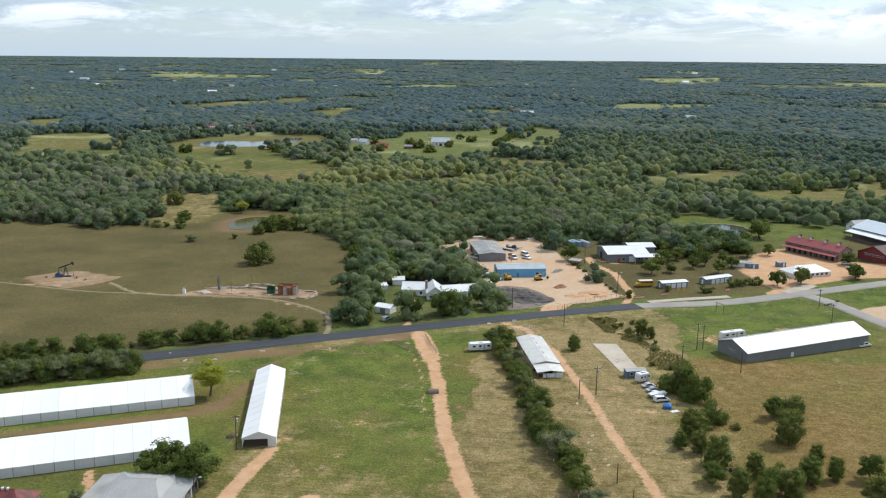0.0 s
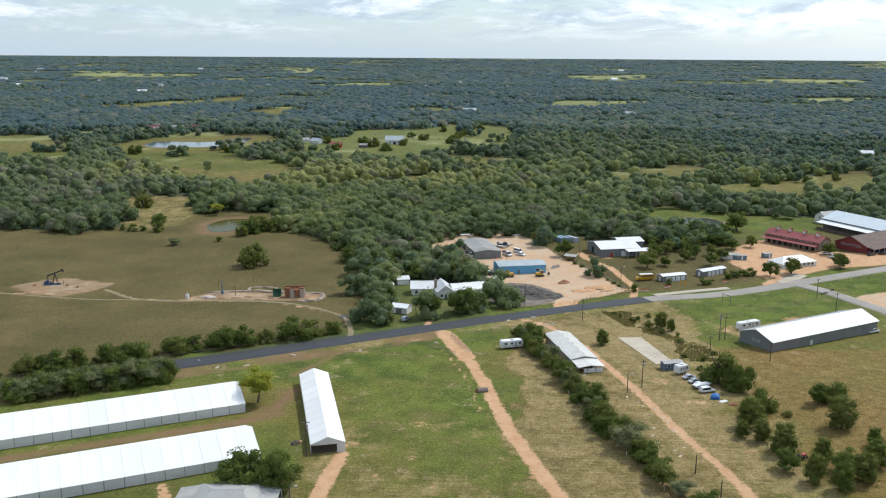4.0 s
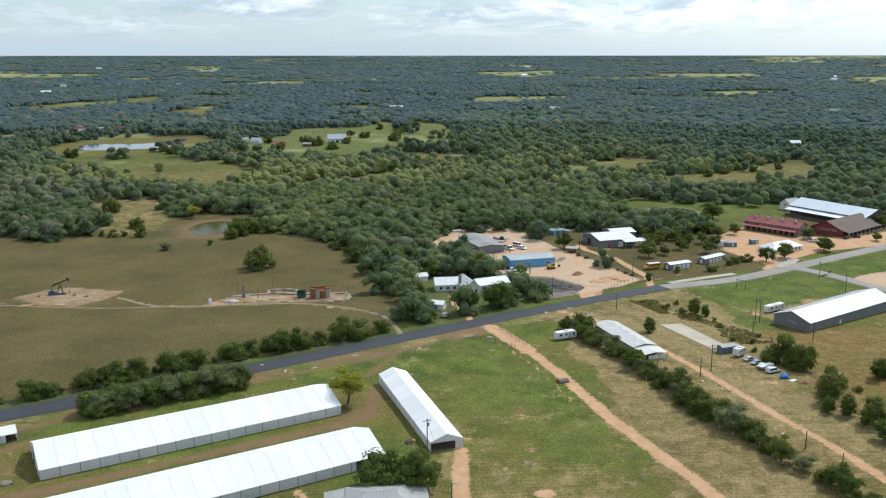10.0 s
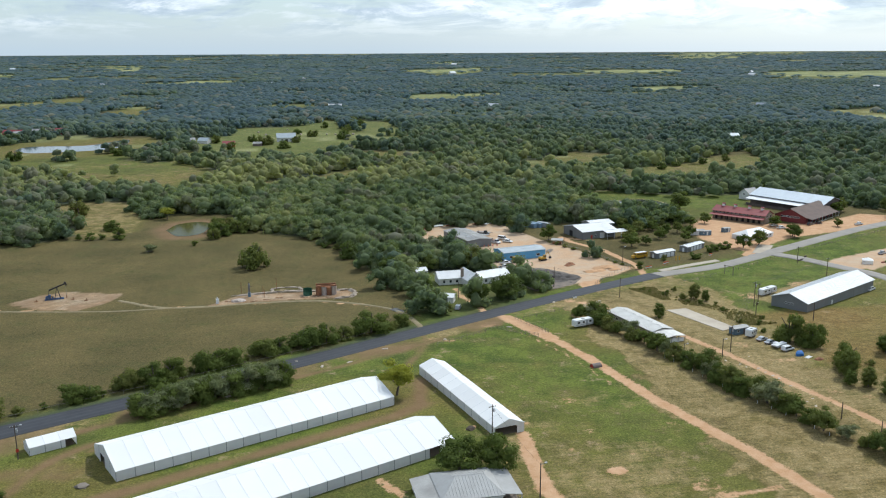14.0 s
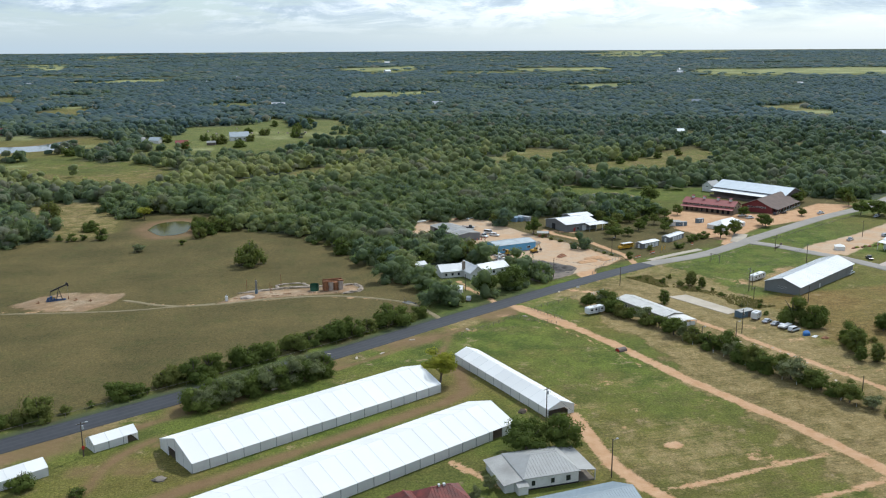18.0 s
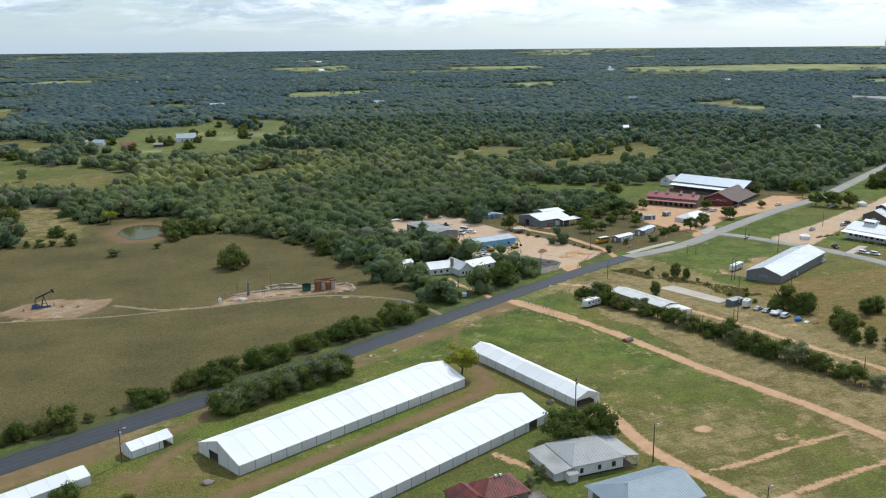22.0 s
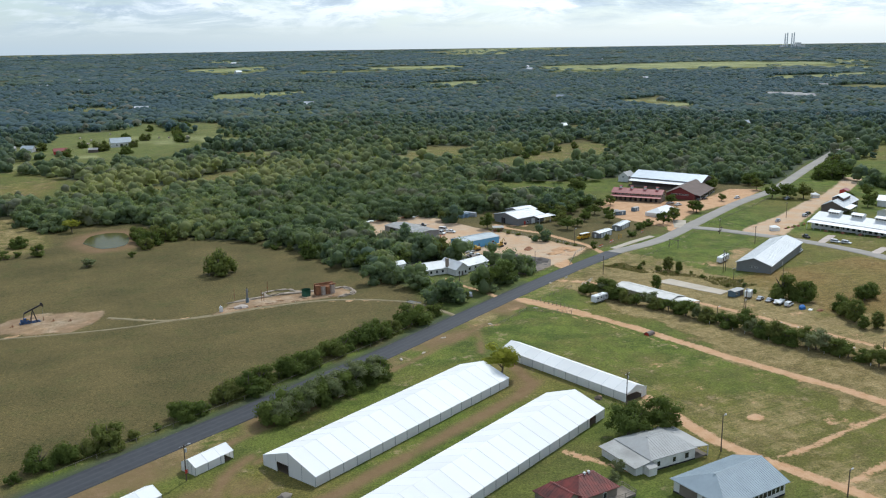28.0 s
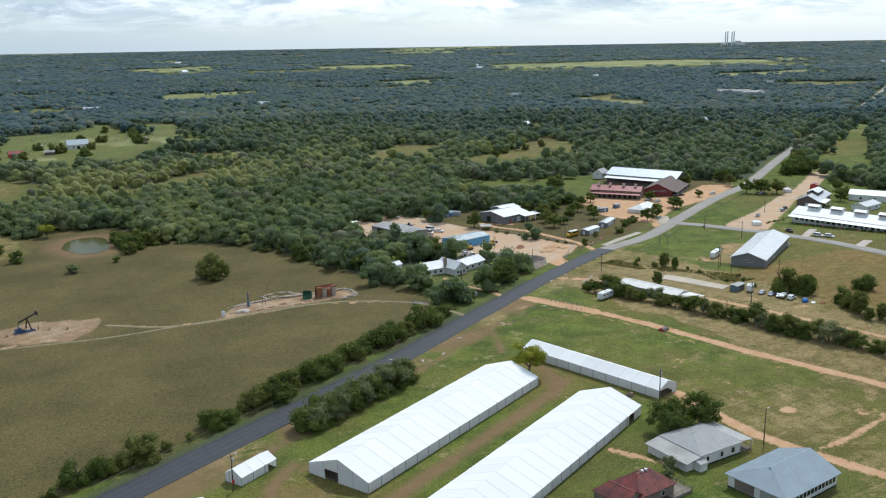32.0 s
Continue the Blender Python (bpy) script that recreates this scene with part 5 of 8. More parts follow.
def frame_tent(x, y, turn, bays, bay, width, eave, ridge, label, group="white event tents", open_end=None, door=None, side_door=None, hip=0.0):
    """A clear-span tent. x, y: the middle of its first gable; it runs along its own x for bays times bay metres."""
    ob = thing("frame_tent", x, y, turn, label, "tent", group)
    w, L = width / 2, bays * bay
    drop = lambda px, py: gz(*(Matrix.Translation((x, y, 0)) @ Matrix.Rotation(radians(turn), 4, "Z") @ Vector((px, py, 0))).xy) - gz(x, y)
    lo = min(drop(0, 0), drop(L, 0)) - 0.05
    ov = 0.15
    roof = {}
    for s in (-1, 1):
        roof[s] = as_mesh(sheet((0.05, s * (w + ov), eave - 0.06), (bay - 0.05, s * (w + ov), eave - 0.06), (bay - 0.05, 0, ridge), (0.05, 0, ridge), 0.03 * (-s), 4, 6), "roof_panel", M_TENT)
        wall = as_mesh(sheet((0.10, s * w, lo), (bay - 0.10, s * w, lo), (bay - 0.10, s * w, eave), (0.10, s * w, eave), 0.10 * s, 4, 2), "wall_panel", M_TENTWALL)
        seam = box((-0.07, 0.07, -0.03, 0.03, lo, eave))
        seam_me = as_mesh(seam, "post", M_SEAM)
        for i in range(bays):
            o = part("roof_panel", roof[s], None, ob)
            o.location = (i * bay, 0, 0)
            if side_door == (i, s):
                continue
            o = part("wall_panel", wall, None, ob)
            o.location = (i * bay, 0, TREE_RNG.uniform(-0.04, 0.02))
        if side_door and side_door[1] == s:
            i = side_door[0]
            # a near-black sheet on the floor paints the doorway's shade
            part("doorway", box((i * bay + 0.1, (i + 1) * bay - 0.1, s * w - 1.2 * (s > 0) + 0.0, s * w + 1.2 * (s < 0), lo, lo + 0.02)), M_RECESS_SHADE, ob, "near-black floor sheet for the shade in the open doorway")
            part("door_curtain", box((i * bay + 0.1, i * bay + 0.1 + 0.25 * bay, s * w - 0.06, s * w + 0.06, lo, eave)), M_TENTWALL, ob, "gathered white curtain")
        for i in range(bays + 1):
            o = part("post", seam_me, None, ob)
            o.location = (i * bay, s * (w + 0.02), 0)
    rail = {}
    for s in (-1, 1):
        bm = bmesh.new()
        d = Vector((0, s * (w + ov), eave - 0.06)) - Vector((0, 0, ridge))
        for dx in (0.0,):
            a = [bm.verts.new((-0.065, 0, ridge + 0.06)), bm.verts.new((0.065, 0, ridge + 0.06)), bm.verts.new((0.065, d.y, ridge + d.z + 0.06)), bm.verts.new((-0.065, d.y, ridge + d.z + 0.06))]
            b = [bm.verts.new(v.co - Vector((0, 0, 0.10))) for v in a]
            bm.faces.new(a)
            bm.faces.new(b[::-1])
            for i in range(4):
                bm.faces.new((a[i], b[i], b[(i + 1) % 4], a[(i + 1) % 4]))
        bmesh.ops.recalc_face_normals(bm, faces=bm.faces)
        rail[s] = as_mesh(bm, "roof_rail", M_ROOFSEAM)
        for i in range(bays + 1):
            o = part("roof_rail", rail[s], None, ob)
            o.location = (i * bay, 0, 0)
    # floor coloured dark in place of the shade under the tent roof
    part("floor_shade", box((0.3, L - 0.3, -w + 0.3, w - 0.3, lo - 0.1, 0.04)), M_BURNT_AND_SHADE, ob, "earth floor coloured dark for the shade inside the tent")
    for end, gx in ((0, 0.0), (1, L)):
        if open_end == end:
            half = -0.10 * width
            part("gable_panel", prism([(-w, lo), (half - 0.16 * width, lo), (half - 0.16 * width, ridge - (ridge - eave) * (0.26 * width) / w), (-w, eave)], gx - 0.03, gx + 0.03), M_TENTWALL, ob)
            part("gable_top", prism([(half - 0.16 * width, eave * 0.86), (w, eave * 0.86), (w, eave), (0, ridge), (half - 0.16 * width, ridge - (ridge - eave) * (0.26 * width) / w)], gx - 0.03, gx + 0.03), M_TENTWALL, ob)
            continue
        cuts = [-w, -w / 2, 0, w / 2, w]
        for i, (a, b) in enumerate(zip(cuts, cuts[1:])):
            top = lambda q: ridge - (ridge - eave) * abs(q) / w
            if door == (end, i):
                part("gable_panel", prism([(a, 2.5), (b, 2.5), (b, top(b)), (a, top(a))], gx - 0.03, gx + 0.03), M_TENTWALL, ob)
                part("door_curtain", prism([(b - 0.5, lo), (b, lo), (b, 2.5), (b - 0.25, 2.5)], gx - 0.12, gx + 0.06), M_TENTWALL, ob, "gathered white curtain")
                continue
            part("gable_panel", prism([(a + 0.05, lo), (b - 0.05, lo), (b - 0.05, top(b)), (a + 0.05, top(a))], gx - 0.03, gx + 0.03), M_TENTWALL, ob)
        for q in cuts[1:-1]:
            part("gable_post", box((gx - 0.05, gx + 0.05, q - 0.06, q + 0.06, lo, ridge - (ridge - eave) * abs(q) / w)), M_SEAM, ob)
    return ob


TENT_TURN = math.degrees(math.atan2(33.6, 69.6))
frame_tent(-116.8, 205.7, TENT_TURN, 17, 4.55, 18.3, 2.7, 5.9, "long white frame tent with a dark doorway in its gable", door=(0, 2))
frame_tent(-113.2, 170.3, TENT_TURN, 19, 4.55, 18.3, 2.7, 5.9, "long white frame tent beside the cottages", side_door=(17, -1))
frame_tent(-15.6, 206.3, math.degrees(math.atan2(50, -12.6)), 11, 4.66, 8.6, 2.6, 4.3, "narrow white frame tent with one open end", open_end=0)
frame_tent(-137.9, 217.8, 28.0, 3, 3.8, 5.2, 2.2, 3.6, "small white frame tent with an open side bay", side_door=(2, -1))
frame_tent(-175.0, 193.5, 28.0, 7, 4.5, 6.2, 2.3, 3.7, "white frame tent near the road with a side doorway", side_door=(5, -1))

# ---- buildings ----


def thick(bm_faces, down=0.12):
    """A solid panel from a flat polygon of corner points."""
    bm = bmesh.new()
    pts = [Vector(p) for p in bm_faces]
    nrm = (pts[1] - pts[0]).cross(pts[2] - pts[0]).normalized()
    if nrm.z < 0:
        nrm = -nrm
    a = [bm.verts.new(p) for p in pts]
    b = [bm.verts.new(p - nrm * down) for p in pts]
    n = len(pts)
    bm.faces.new(a)
    bm.faces.new(b[::-1])
    for i in range(n):
        bm.faces.new((a[i], b[i], b[(i + 1) % n], a[(i + 1) % n]))
    bmesh.ops.recalc_face_normals(bm, faces=bm.faces)
    return bm


def wall_piece(side, L, W, pos, w, z0, z1, proud, deep=0.0):
    """A box set on one of the four walls: proud of it by so much."""
    a, b = pos - w / 2, pos + w / 2
    if side == "S":
        return (a, b, -W / 2 - proud, -W / 2 + deep, z0, z1)
    if side == "N":
        return (a, b, W / 2 - deep, W / 2 + proud, z0, z1)
    if side == "W":
        return (-L / 2 - proud, -L / 2 + deep, a, b, z0, z1)
    return (L / 2 - deep, L / 2 + proud, a, b, z0, z1)


def gabled(name, x, y, turn, L, W, eave, ridge, wall, roof, label, category="building", over=0.4, ribs=0.0, windows=(), doors=(), hip=(0.0, 0.0), group="",
           base=None, ridge_mat=None, cupolas=(), z=None, skirt=None, ridge_y=0.0):
    """A house or barn with its ridge along its own x. windows: (side, place, width, foot, head); doors: the same with a material."""
    ob = thing(name, x, y, turn, label, category, group, z)
    w, l = W / 2, L / 2
    hw, he = hip
    low = -1.2
    slope = (ridge - eave) / w
    yy = ridge_y
    prof = [(-w, low), (w, low), (w, eave)] + ([(yy, ridge - 0.1)] if not (hw and he) else []) + [(-w, eave)]
    if hw or he:
        part("wall", box((-l, l, -w, w, low, eave)), wall, ob)
        for end, h in ((-1, hw), (1, he)):
            if not h:
                part("gable", prism([(-w, eave), (w, eave), (yy, ridge - 0.1)], end * l - 0.1, end * l + 0.02 * end), wall, ob)
    else:
        part("wall", prism(prof, -l, l), wall, ob)
    ez = eave - over * slope
    for s in (-1, 1):
        corners = [(-l - over, s * (w + over), ez + 0.06), (l + over, s * (w + over), ez + 0.06), (l + over - he - (over if he else 0), yy, ridge + 0.06), (-l - over + hw + (over if hw else 0), yy, ridge + 0.06)]
        if not ribs:
            bm = thick(corners, 0.12)
        else:
            bm = bmesh.new()
            n = max(2, int((L + 2 * over) / ribs))
            cols = []
            for i in range(n + 1):
                rx = -l - over + i * (L + 2 * over) / n
                for dx, up in ((-0.06, 0.0), (-0.03, 0.06), (0.03, 0.06), (0.06, 0.0)):
                    cols.append((min(max(rx + dx, -l - over), l + over), up))
            pairs = []
            for rx, up in cols:
                t = 1.0
                if hw:
                    t = min(t, (rx + l + over) / (hw + over))
                if he:
                    t = min(t, (l + over - rx) / (he + over))
                p = Vector((rx, s * (w + over), ez + 0.06 + up))
                pairs.append((bm.verts.new(p), bm.verts.new(p.lerp(Vector((rx, yy, ridge + 0.06 + up)), min(max(t, 0.004), 1.0)))))
            for (p0, q0), (p1, q1) in zip(pairs, pairs[1:]):
                if (p1.co - p0.co).length > 1e-4:
                    bm.faces.new((p0, p1, q1, q0))
            ext = bmesh.ops.extrude_face_region(bm, geom=bm.faces[:])
            for e in ext["geom"]:
                if isinstance(e, bmesh.types.BMVert):
                    e.co.z -= 0.12
            bmesh.ops.recalc_face_normals(bm, faces=bm.faces)
        part("roof_panel", bm, roof, ob)
    for end, h in ((-1, hw), (1, he)):
        if h:
            ex = end * (l + over)
            part("roof_panel", thick([(ex, -w - over, ez + 0.06), (ex, w + over, ez + 0.06), (end * (l - h), yy, ridge + 0.06)], 0.12), roof, ob)
    part("ridge_cap", prism([(yy - 0.22, ridge + 0.03), (yy, ridge + 0.13), (yy + 0.22, ridge + 0.03)], -l - over + hw + 0.1, l + over - he - 0.1), ridge_mat or roof, ob)
    # near-black band painted for the shaded gap under the floor
    if base:
        part("foundation", box((-l - 0.05, l + 0.05, -w - 0.05, w + 0.05, low - 0.1, 0.35)), base, ob)
    for side, pos, ww, z0, z1 in windows:
        f = part("window", box(wall_piece(side, L, W, pos, ww + 0.2, z0 - 0.1, z1 + 0.1, 0.06)), M_WHITE, ob)
        part("pane", box(wall_piece(side, L, W, pos, ww, z0, z1, 0.075)), M_GLASS, f)
    # doors in the near-black material stand for shaded openings
    for side, pos, ww, z0, z1, m in doors:
        part("door", box(wall_piece(side, L, W, pos, ww, z0, z1, 0.07)), m, ob)
    for cx, cw, ch in cupolas:
        c = part("cupola", box((cx - cw / 2, cx + cw / 2, yy - cw / 2, yy + cw / 2, ridge - 0.3, ridge + ch)), M_WHITEWALL, ob)
        part("louvre", box((cx - cw / 2 - 0.05, cx + cw / 2 + 0.05, yy - cw * 0.35, yy + cw * 0.35, ridge + ch * 0.35, ridge + ch * 0.85)), M_RECESS_SHADE, c)
        part("cupola_roof", prism([(yy - cw * 0.65, ridge + ch), (yy + cw * 0.65, ridge + ch), (yy, ridge + ch + cw * 0.4)], cx - cw * 0.65, cx + cw * 0.65), roof, c)
    return ob


def lean_roof(ob, x0, x1, y0, y1, z_in, z_out, mat, posts=3, post_mat=None, name="porch_roof", end="y"):
    """A lean-to roof on posts; slopes from y0 (z_in) to y1 (z_out)."""
    if end == "y":
        part(name, thick([(x0, y0, z_in), (x1, y0, z_in), (x1, y1, z_out), (x0, y1, z_out)], 0.10), mat, ob)
        for i in range(posts):
            px = x0 + 0.2 + (x1 - x0 - 0.4) * i / max(1, posts - 1)
            part("post", box((px - 0.09, px + 0.09, y1 - 0.12 if y1 > y0 else y1 + 0.02, y1 - 0.02 if y1 > y0 else y1 + 0.12, -0.8, z_out - 0.08)), post_mat or M_WOOD, ob)
    else:
        part(name, thick([(x0, y0, z_in), (x0, y1, z_in), (x1, y1, z_out), (x1, y0, z_out)], 0.10), mat, ob)
        for i in range(posts):
            py = y0 + 0.2 + (y1 - y0 - 0.4) * i / max(1, posts - 1)
            px = x1 - 0.15 if x1 > x0 else x1 + 0.15
            part("post", box((px - 0.09, px + 0.09, py - 0.09, py + 0.09, -0.8, z_out - 0.08)), post_mat or M_WOOD, ob)


# white cottage by the tents
ob = gabled("cottage", -33.3, 175.8, 2.5, 13.6, 13.0, 3.2, 5.3, M_WHITEWALL, M_GALV, "white weatherboard cottage with a weathered metal roof and end porch", "house", 0.4, 0.75,
            windows=[("S", 0.3, 0.9, 1.0, 2.2), ("S", 4.2, 1.1, 1.0, 2.3), ("S", -4.5, 0.9, 1.0, 2.2), ("N", 0, 1, 1, 2.2)], hip=(4.2, 3.0), base=M_RECESS_SHADE)
lean_roof(ob, 6.8, 11.2, -6.6, 6.6, 3.35, 2.7, M_GALV, 4, M_WHITE, end="x")
part("porch_floor", box((6.8, 11.0, -6.4, 6.4, -0.8, 0.35)), M_WOOD, ob, "grey wooden porch floor")
part("porch_rail", box((10.9, 11.0, -6.4, 6.4, 0.9, 1.0), (10.9, 11.0, -6.4, -6.3, 0.3, 1.0), (10.9, 11.0, 6.3, 6.4, 0.3, 1.0)), M_DARKWALL, ob)
part("annex_wall", box((-11.3, -6.75, -6.2, 6.2, -0.8, 2.25)), M_WHITEWALL, ob)
part("annex_roof", thick([(-11.9, -6.9, 2.2), (-7.0, -6.9, 3.0), (-7.0, 6.9, 3.0), (-11.9, 6.9, 2.2)], 0.10), M_GREYROOF, ob, "dark grey lean-to porch roof")
for i in range(5):
    part("porch_screen", prism([(-6.1 + 2.5 * i, -0.6), (-3.9 + 2.5 * i, -0.6), (-3.8 + 2.5 * i, 2.1), (-6.2 + 2.5 * i, 2.1)], -11.42, -11.34), M_TENTWALL, ob, "hanging white porch sheet")
part("porch_screen", box((-11.2, -9.2, -6.32, -6.22, -0.6, 2.1)), M_TENTWALL, ob, "hanging white porch sheet")
part("lean_to_roof", thick([(-9.0, -8.4, 2.0), (-6.2, -8.4, 2.0), (-6.2, -6.5, 2.55), (-9.0, -6.5, 2.55)], 0.08), M_GREYROOF, ob)
part("lean_to_wall", box((-8.8, -6.4, -8.2, -6.25, -0.8, 1.95)), M_WHITEWALL, ob)
# barn with the blue-grey roof
ob = gabled("hall", -30.6, 153.2, 7.0, 19.5, 14.6, 3.4, 6.2, M_WHITEWALL, M_BLUEROOF, "white wooden hall with a blue-grey standing-seam roof", "barn", 0.7, 0.62, hip=(5.0, 0.0),
            windows=[("S", -8.5 + 1.42 * i, 1.1, 1.3, 2.7) for i in range(13)] + [("E", -3, 1.0, 1.1, 2.4), ("E", 3, 1.0, 1.1, 2.4)], doors=[("E", 0, 1.6, 0, 2.4, M_DARKWALL)], base=M_RECESS_SHADE)
part("porch_panel", box((-9.85, -9.76, -5.5, -1.0, 0.2, 2.6)), M_GALV, ob, "patched grey porch screen")
part("porch_panel", box((-9.85, -9.76, 0.5, 5.5, 0.2, 2.6)), M_WOOD, ob, "patched grey porch screen")
# red roofed cottage with a deck
ob = gabled("red_roofed_cottage", -60.0, 166.4, 6.0, 11.0, 8.4, 3.0, 5.6, M_WOOD, M_RUSTROOF, "old wooden cottage with a rusting red metal roof", "house", 0.5, 0.7, hip=(3.5, 3.5),
            windows=[("E", 1.5, 0.9, 0.9, 2.1), ("S", 2, 0.9, 0.9, 2.1)], doors=[("E", -1.2, 1.0, 0, 2.1, M_DARKWALL)], base=M_RECESS_SHADE)
part("vent", box((-0.7, -0.2, -0.3, 0.2, 5.5, 6.0)), M_WHITE, ob, "small white roof vent")
part("vent", box((0.5, 1.0, -0.3, 0.2, 5.5, 6.0)), M_WHITE, ob, "small white roof vent")
gabled("red_roofed_cottage", -67.5, 165.8, -78.0, 8.6, 6.0, 2.8, 4.6, M_WOOD, M_RUSTROOF, "low wooden wing with a rusting red metal roof", "house", 0.4, 0.7, hip=(2.0, 0.0))
gabled("shed", -70.5, 156.5, 20.0, 6.0, 4.0, 2.4, 3.2, M_WHITEWALL, M_ALU, "small white shed beside the red-roofed cottage", "shed", 0.3, 0.6)
deck = thing("deck", -53.2, 163.3, 6.0, "weathered grey timber deck with railings", "deck")
part("deck_floor", box((-3.2, 3.2, -2.2, 2.4, -0.3, 0.55)), M_WOOD, deck)
for sx, ex, sy, ey in ((-3.2, 3.2, -2.2, -2.12), (3.12, 3.2, -2.2, 2.4), (-3.2, 3.2, 2.32, 2.4)):
    part("rail", box((sx, ex, sy, ey, 1.45, 1.55), (sx, ex, sy, ey, 1.0, 1.08)), M_WOOD, deck)
for px, py in ((-3.15, -2.16), (0, -2.16), (3.16, -2.16), (3.16, 0.1), (3.16, 2.36), (0, 2.36)):
    part("rail_post", box((px - 0.05, px + 0.05, py - 0.05, py + 0.05, 0.5, 1.6)), M_WOOD, deck)

# long shed with a canopy, by the hedgerow
ob = gabled("long_shed", 54.6, 290.5, math.degrees(math.atan2(-33.0, 7.8)), 27.5, 8.6, 3.0, 3.9, M_TANWALL, M_PALEROOF, "long low shed with a pale weathered metal roof", "shed", 0.4, 0.9,
            windows=[("S", -8, 1.0, 1.0, 2.0), ("S", 0, 1.0, 1.0, 2.0)], doors=[("N", -4, 3.0, -0.3, 2.6, M_RECESS_SHADE), ("N", 5, 3.0, -0.3, 2.6, M_RECESS_SHADE)])
for i in range(5):
    part("skylight", thick([(-11.5 + 5.2 * i, 0.5, 3.90), (-8.8 + 5.2 * i, 0.5, 3.90), (-8.8 + 5.2 * i, 1.0, 3.80), (-11.5 + 5.2 * i, 1.0, 3.80)], 0.05), M_GREYROOF, ob, "dark narrow roof light")
part("canopy_roof", thick([(13.6, -4.5, 2.75), (21.0, -4.5, 2.6), (21.0, 0.0, 3.15), (13.6, 0, 3.3)], 0.08), M_PALEROOF, ob, "patched galvanised canopy roof")
part("canopy_roof", thick([(13.6, 0, 3.3), (21.0, 0.0, 3.15), (21.0, 4.5, 2.6), (13.6, 4.5, 2.75)], 0.08), M_PALEROOF, ob, "patched galvanised canopy roof")
for px in (14.5, 17.6, 20.8):
    for py in (-4.3, -1.4, 1.4, 4.3):
        part("post", box((px - 0.08, px + 0.08, py - 0.08, py + 0.08, -0.6, 2.65)), M_STEEL, ob)
# near-black panel stands for the shade under the canopy
part("back_wall", box((13.7, 13.85, -4.2, 4.2, -0.3, 2.7)), M_RECESS_SHADE, ob)
for crate in ((15.2, 16.8, -3.2, -1.0, -0.3, 1.0), (18.2, 20.0, -0.6, 1.4, -0.3, 0.8), (15.0, 17.0, 1.6, 3.6, -0.3, 1.2)):
    part("crate", box(crate), M_WHITEWALL, ob, "pale box under the canopy")
part("end_screen", box((20.7, 20.8, -2.6, 3.9, -0.3, 2.1)), M_WHITEWALL, ob, "pale patched end screen")

# grey barn
gabled("grey_barn", 146.0, 317.0, 30.3, 56.0, 15.0, 4.4, 7.0, M_GREYWALL, M_ALU, "long grey metal barn with a white roof", "barn", 0.5, 1.0, ridge_mat=M_WHITE,
       windows=[("W", -1.3, 0.7, 2.6, 3.2), ("W", 0, 0.7, 2.6, 3.2), ("W", 1.3, 0.7, 2.6, 3.2)],
       doors=[("S", -8, 1.2, -0.5, 2.1, M_WHITE), ("S", 12, 3.2, -0.5, 3.2, M_GREYWALL), ("S", 22, 3.2, -0.5, 3.2, M_GREYWALL), ("E", 0, 4, -0.5, 3.6, M_WHITE)])

# farmhouse and its outbuildings
gabled("farmhouse_wing", -1.0, 377.5, 3.0, 10.5, 9.0, 3.2, 5.4, M_WHITEWALL, M_ALU, "white farmhouse wing with a pale metal roof", "house", 0.5, 0.8, group="farmhouse",
       windows=[("S", -3, 1, 1, 2.2), ("S", 0, 1, 1, 2.2), ("S", 3, 1, 1, 2.2)])
ob = gabled("farmhouse", 8.0, 373.5, -78.0, 13.0, 7.0, 3.4, 6.0, M_WHITEWALL, M_ALU, "white farmhouse with a steep pale gable", "house", 0.5, 0.8, group="farmhouse",
            windows=[("E", -1.8, 1.0, 1, 2.2), ("E", 1.8, 1.0, 1, 2.2)], doors=[("E", 0, 1.0, 0, 2.1, M_DARKWALL)])
part("chimney", box((-1.2, 0.2, -3.9, -2.9, 3.0, 7.2)), M_STONE, ob, "broad pale masonry chimney")
gabled("farmhouse_wing", 18.5, 376.5, 20.0, 15.0, 7.5, 3.2, 5.2, M_WHITEWALL, M_ALU, "long white farmhouse wing with a pale metal roof", "house", 0.5, 0.8, group="farmhouse",
       windows=[("S", -5, 1.2, 1, 2.2), ("S", -1, 1.2, 1, 2.2), ("S", 4, 1.2, 1, 2.2)])
gabled("outbuilding", -11.5, 393.5, 15.0, 5.5, 4.5, 2.6, 3.7, M_WHITEWALL, M_ALU, "small white outbuilding among trees", "shed", 0.3, 0.6)
gabled("outbuilding", -8.0, 344.0, -20.0, 7.0, 5.5, 2.7, 3.6, M_WHITEWALL, M_ALU, "white garage with a pale metal roof", "garage", 0.3, 0.6, doors=[("S", 0, 2.4, -0.3, 2.2, M_GREYWALL)])
gabled("outbuilding", -17.0, 382.0, 30.0, 4.0, 3.6, 2.4, 3.2, M_WHITEWALL, M_ALU, "small white shed among trees", "shed", 0.3, 0.6)

# contractor yard
YT = math.degrees(math.atan2(30.0, -7.8))
ob = gabled("workshop", 24.8, 462.0, YT, 31.0, 14.0, 3.9, 4.7, M_GREYWALL, M_GREYROOF, "wide low workshop with a patchy grey metal roof", "workshop", 0.3, 1.2, doors=[("N", 8, 5, -0.3, 3.3, M_RECESS_SHADE), ("W", 0, 4, -0.3, 3.0, M_GREYWALL)])
for i in range(7):
    part("roof_sheet", thick([(-13 + 4 * i, 1.2, 4.66), (-11.4 + 4 * i, 1.2, 4.66), (-11.4 + 4 * i, 4.2, 4.32), (-13 + 4 * i, 4.2, 4.32)], 0.05), M_STEEL, ob, "darker patched roof sheet")
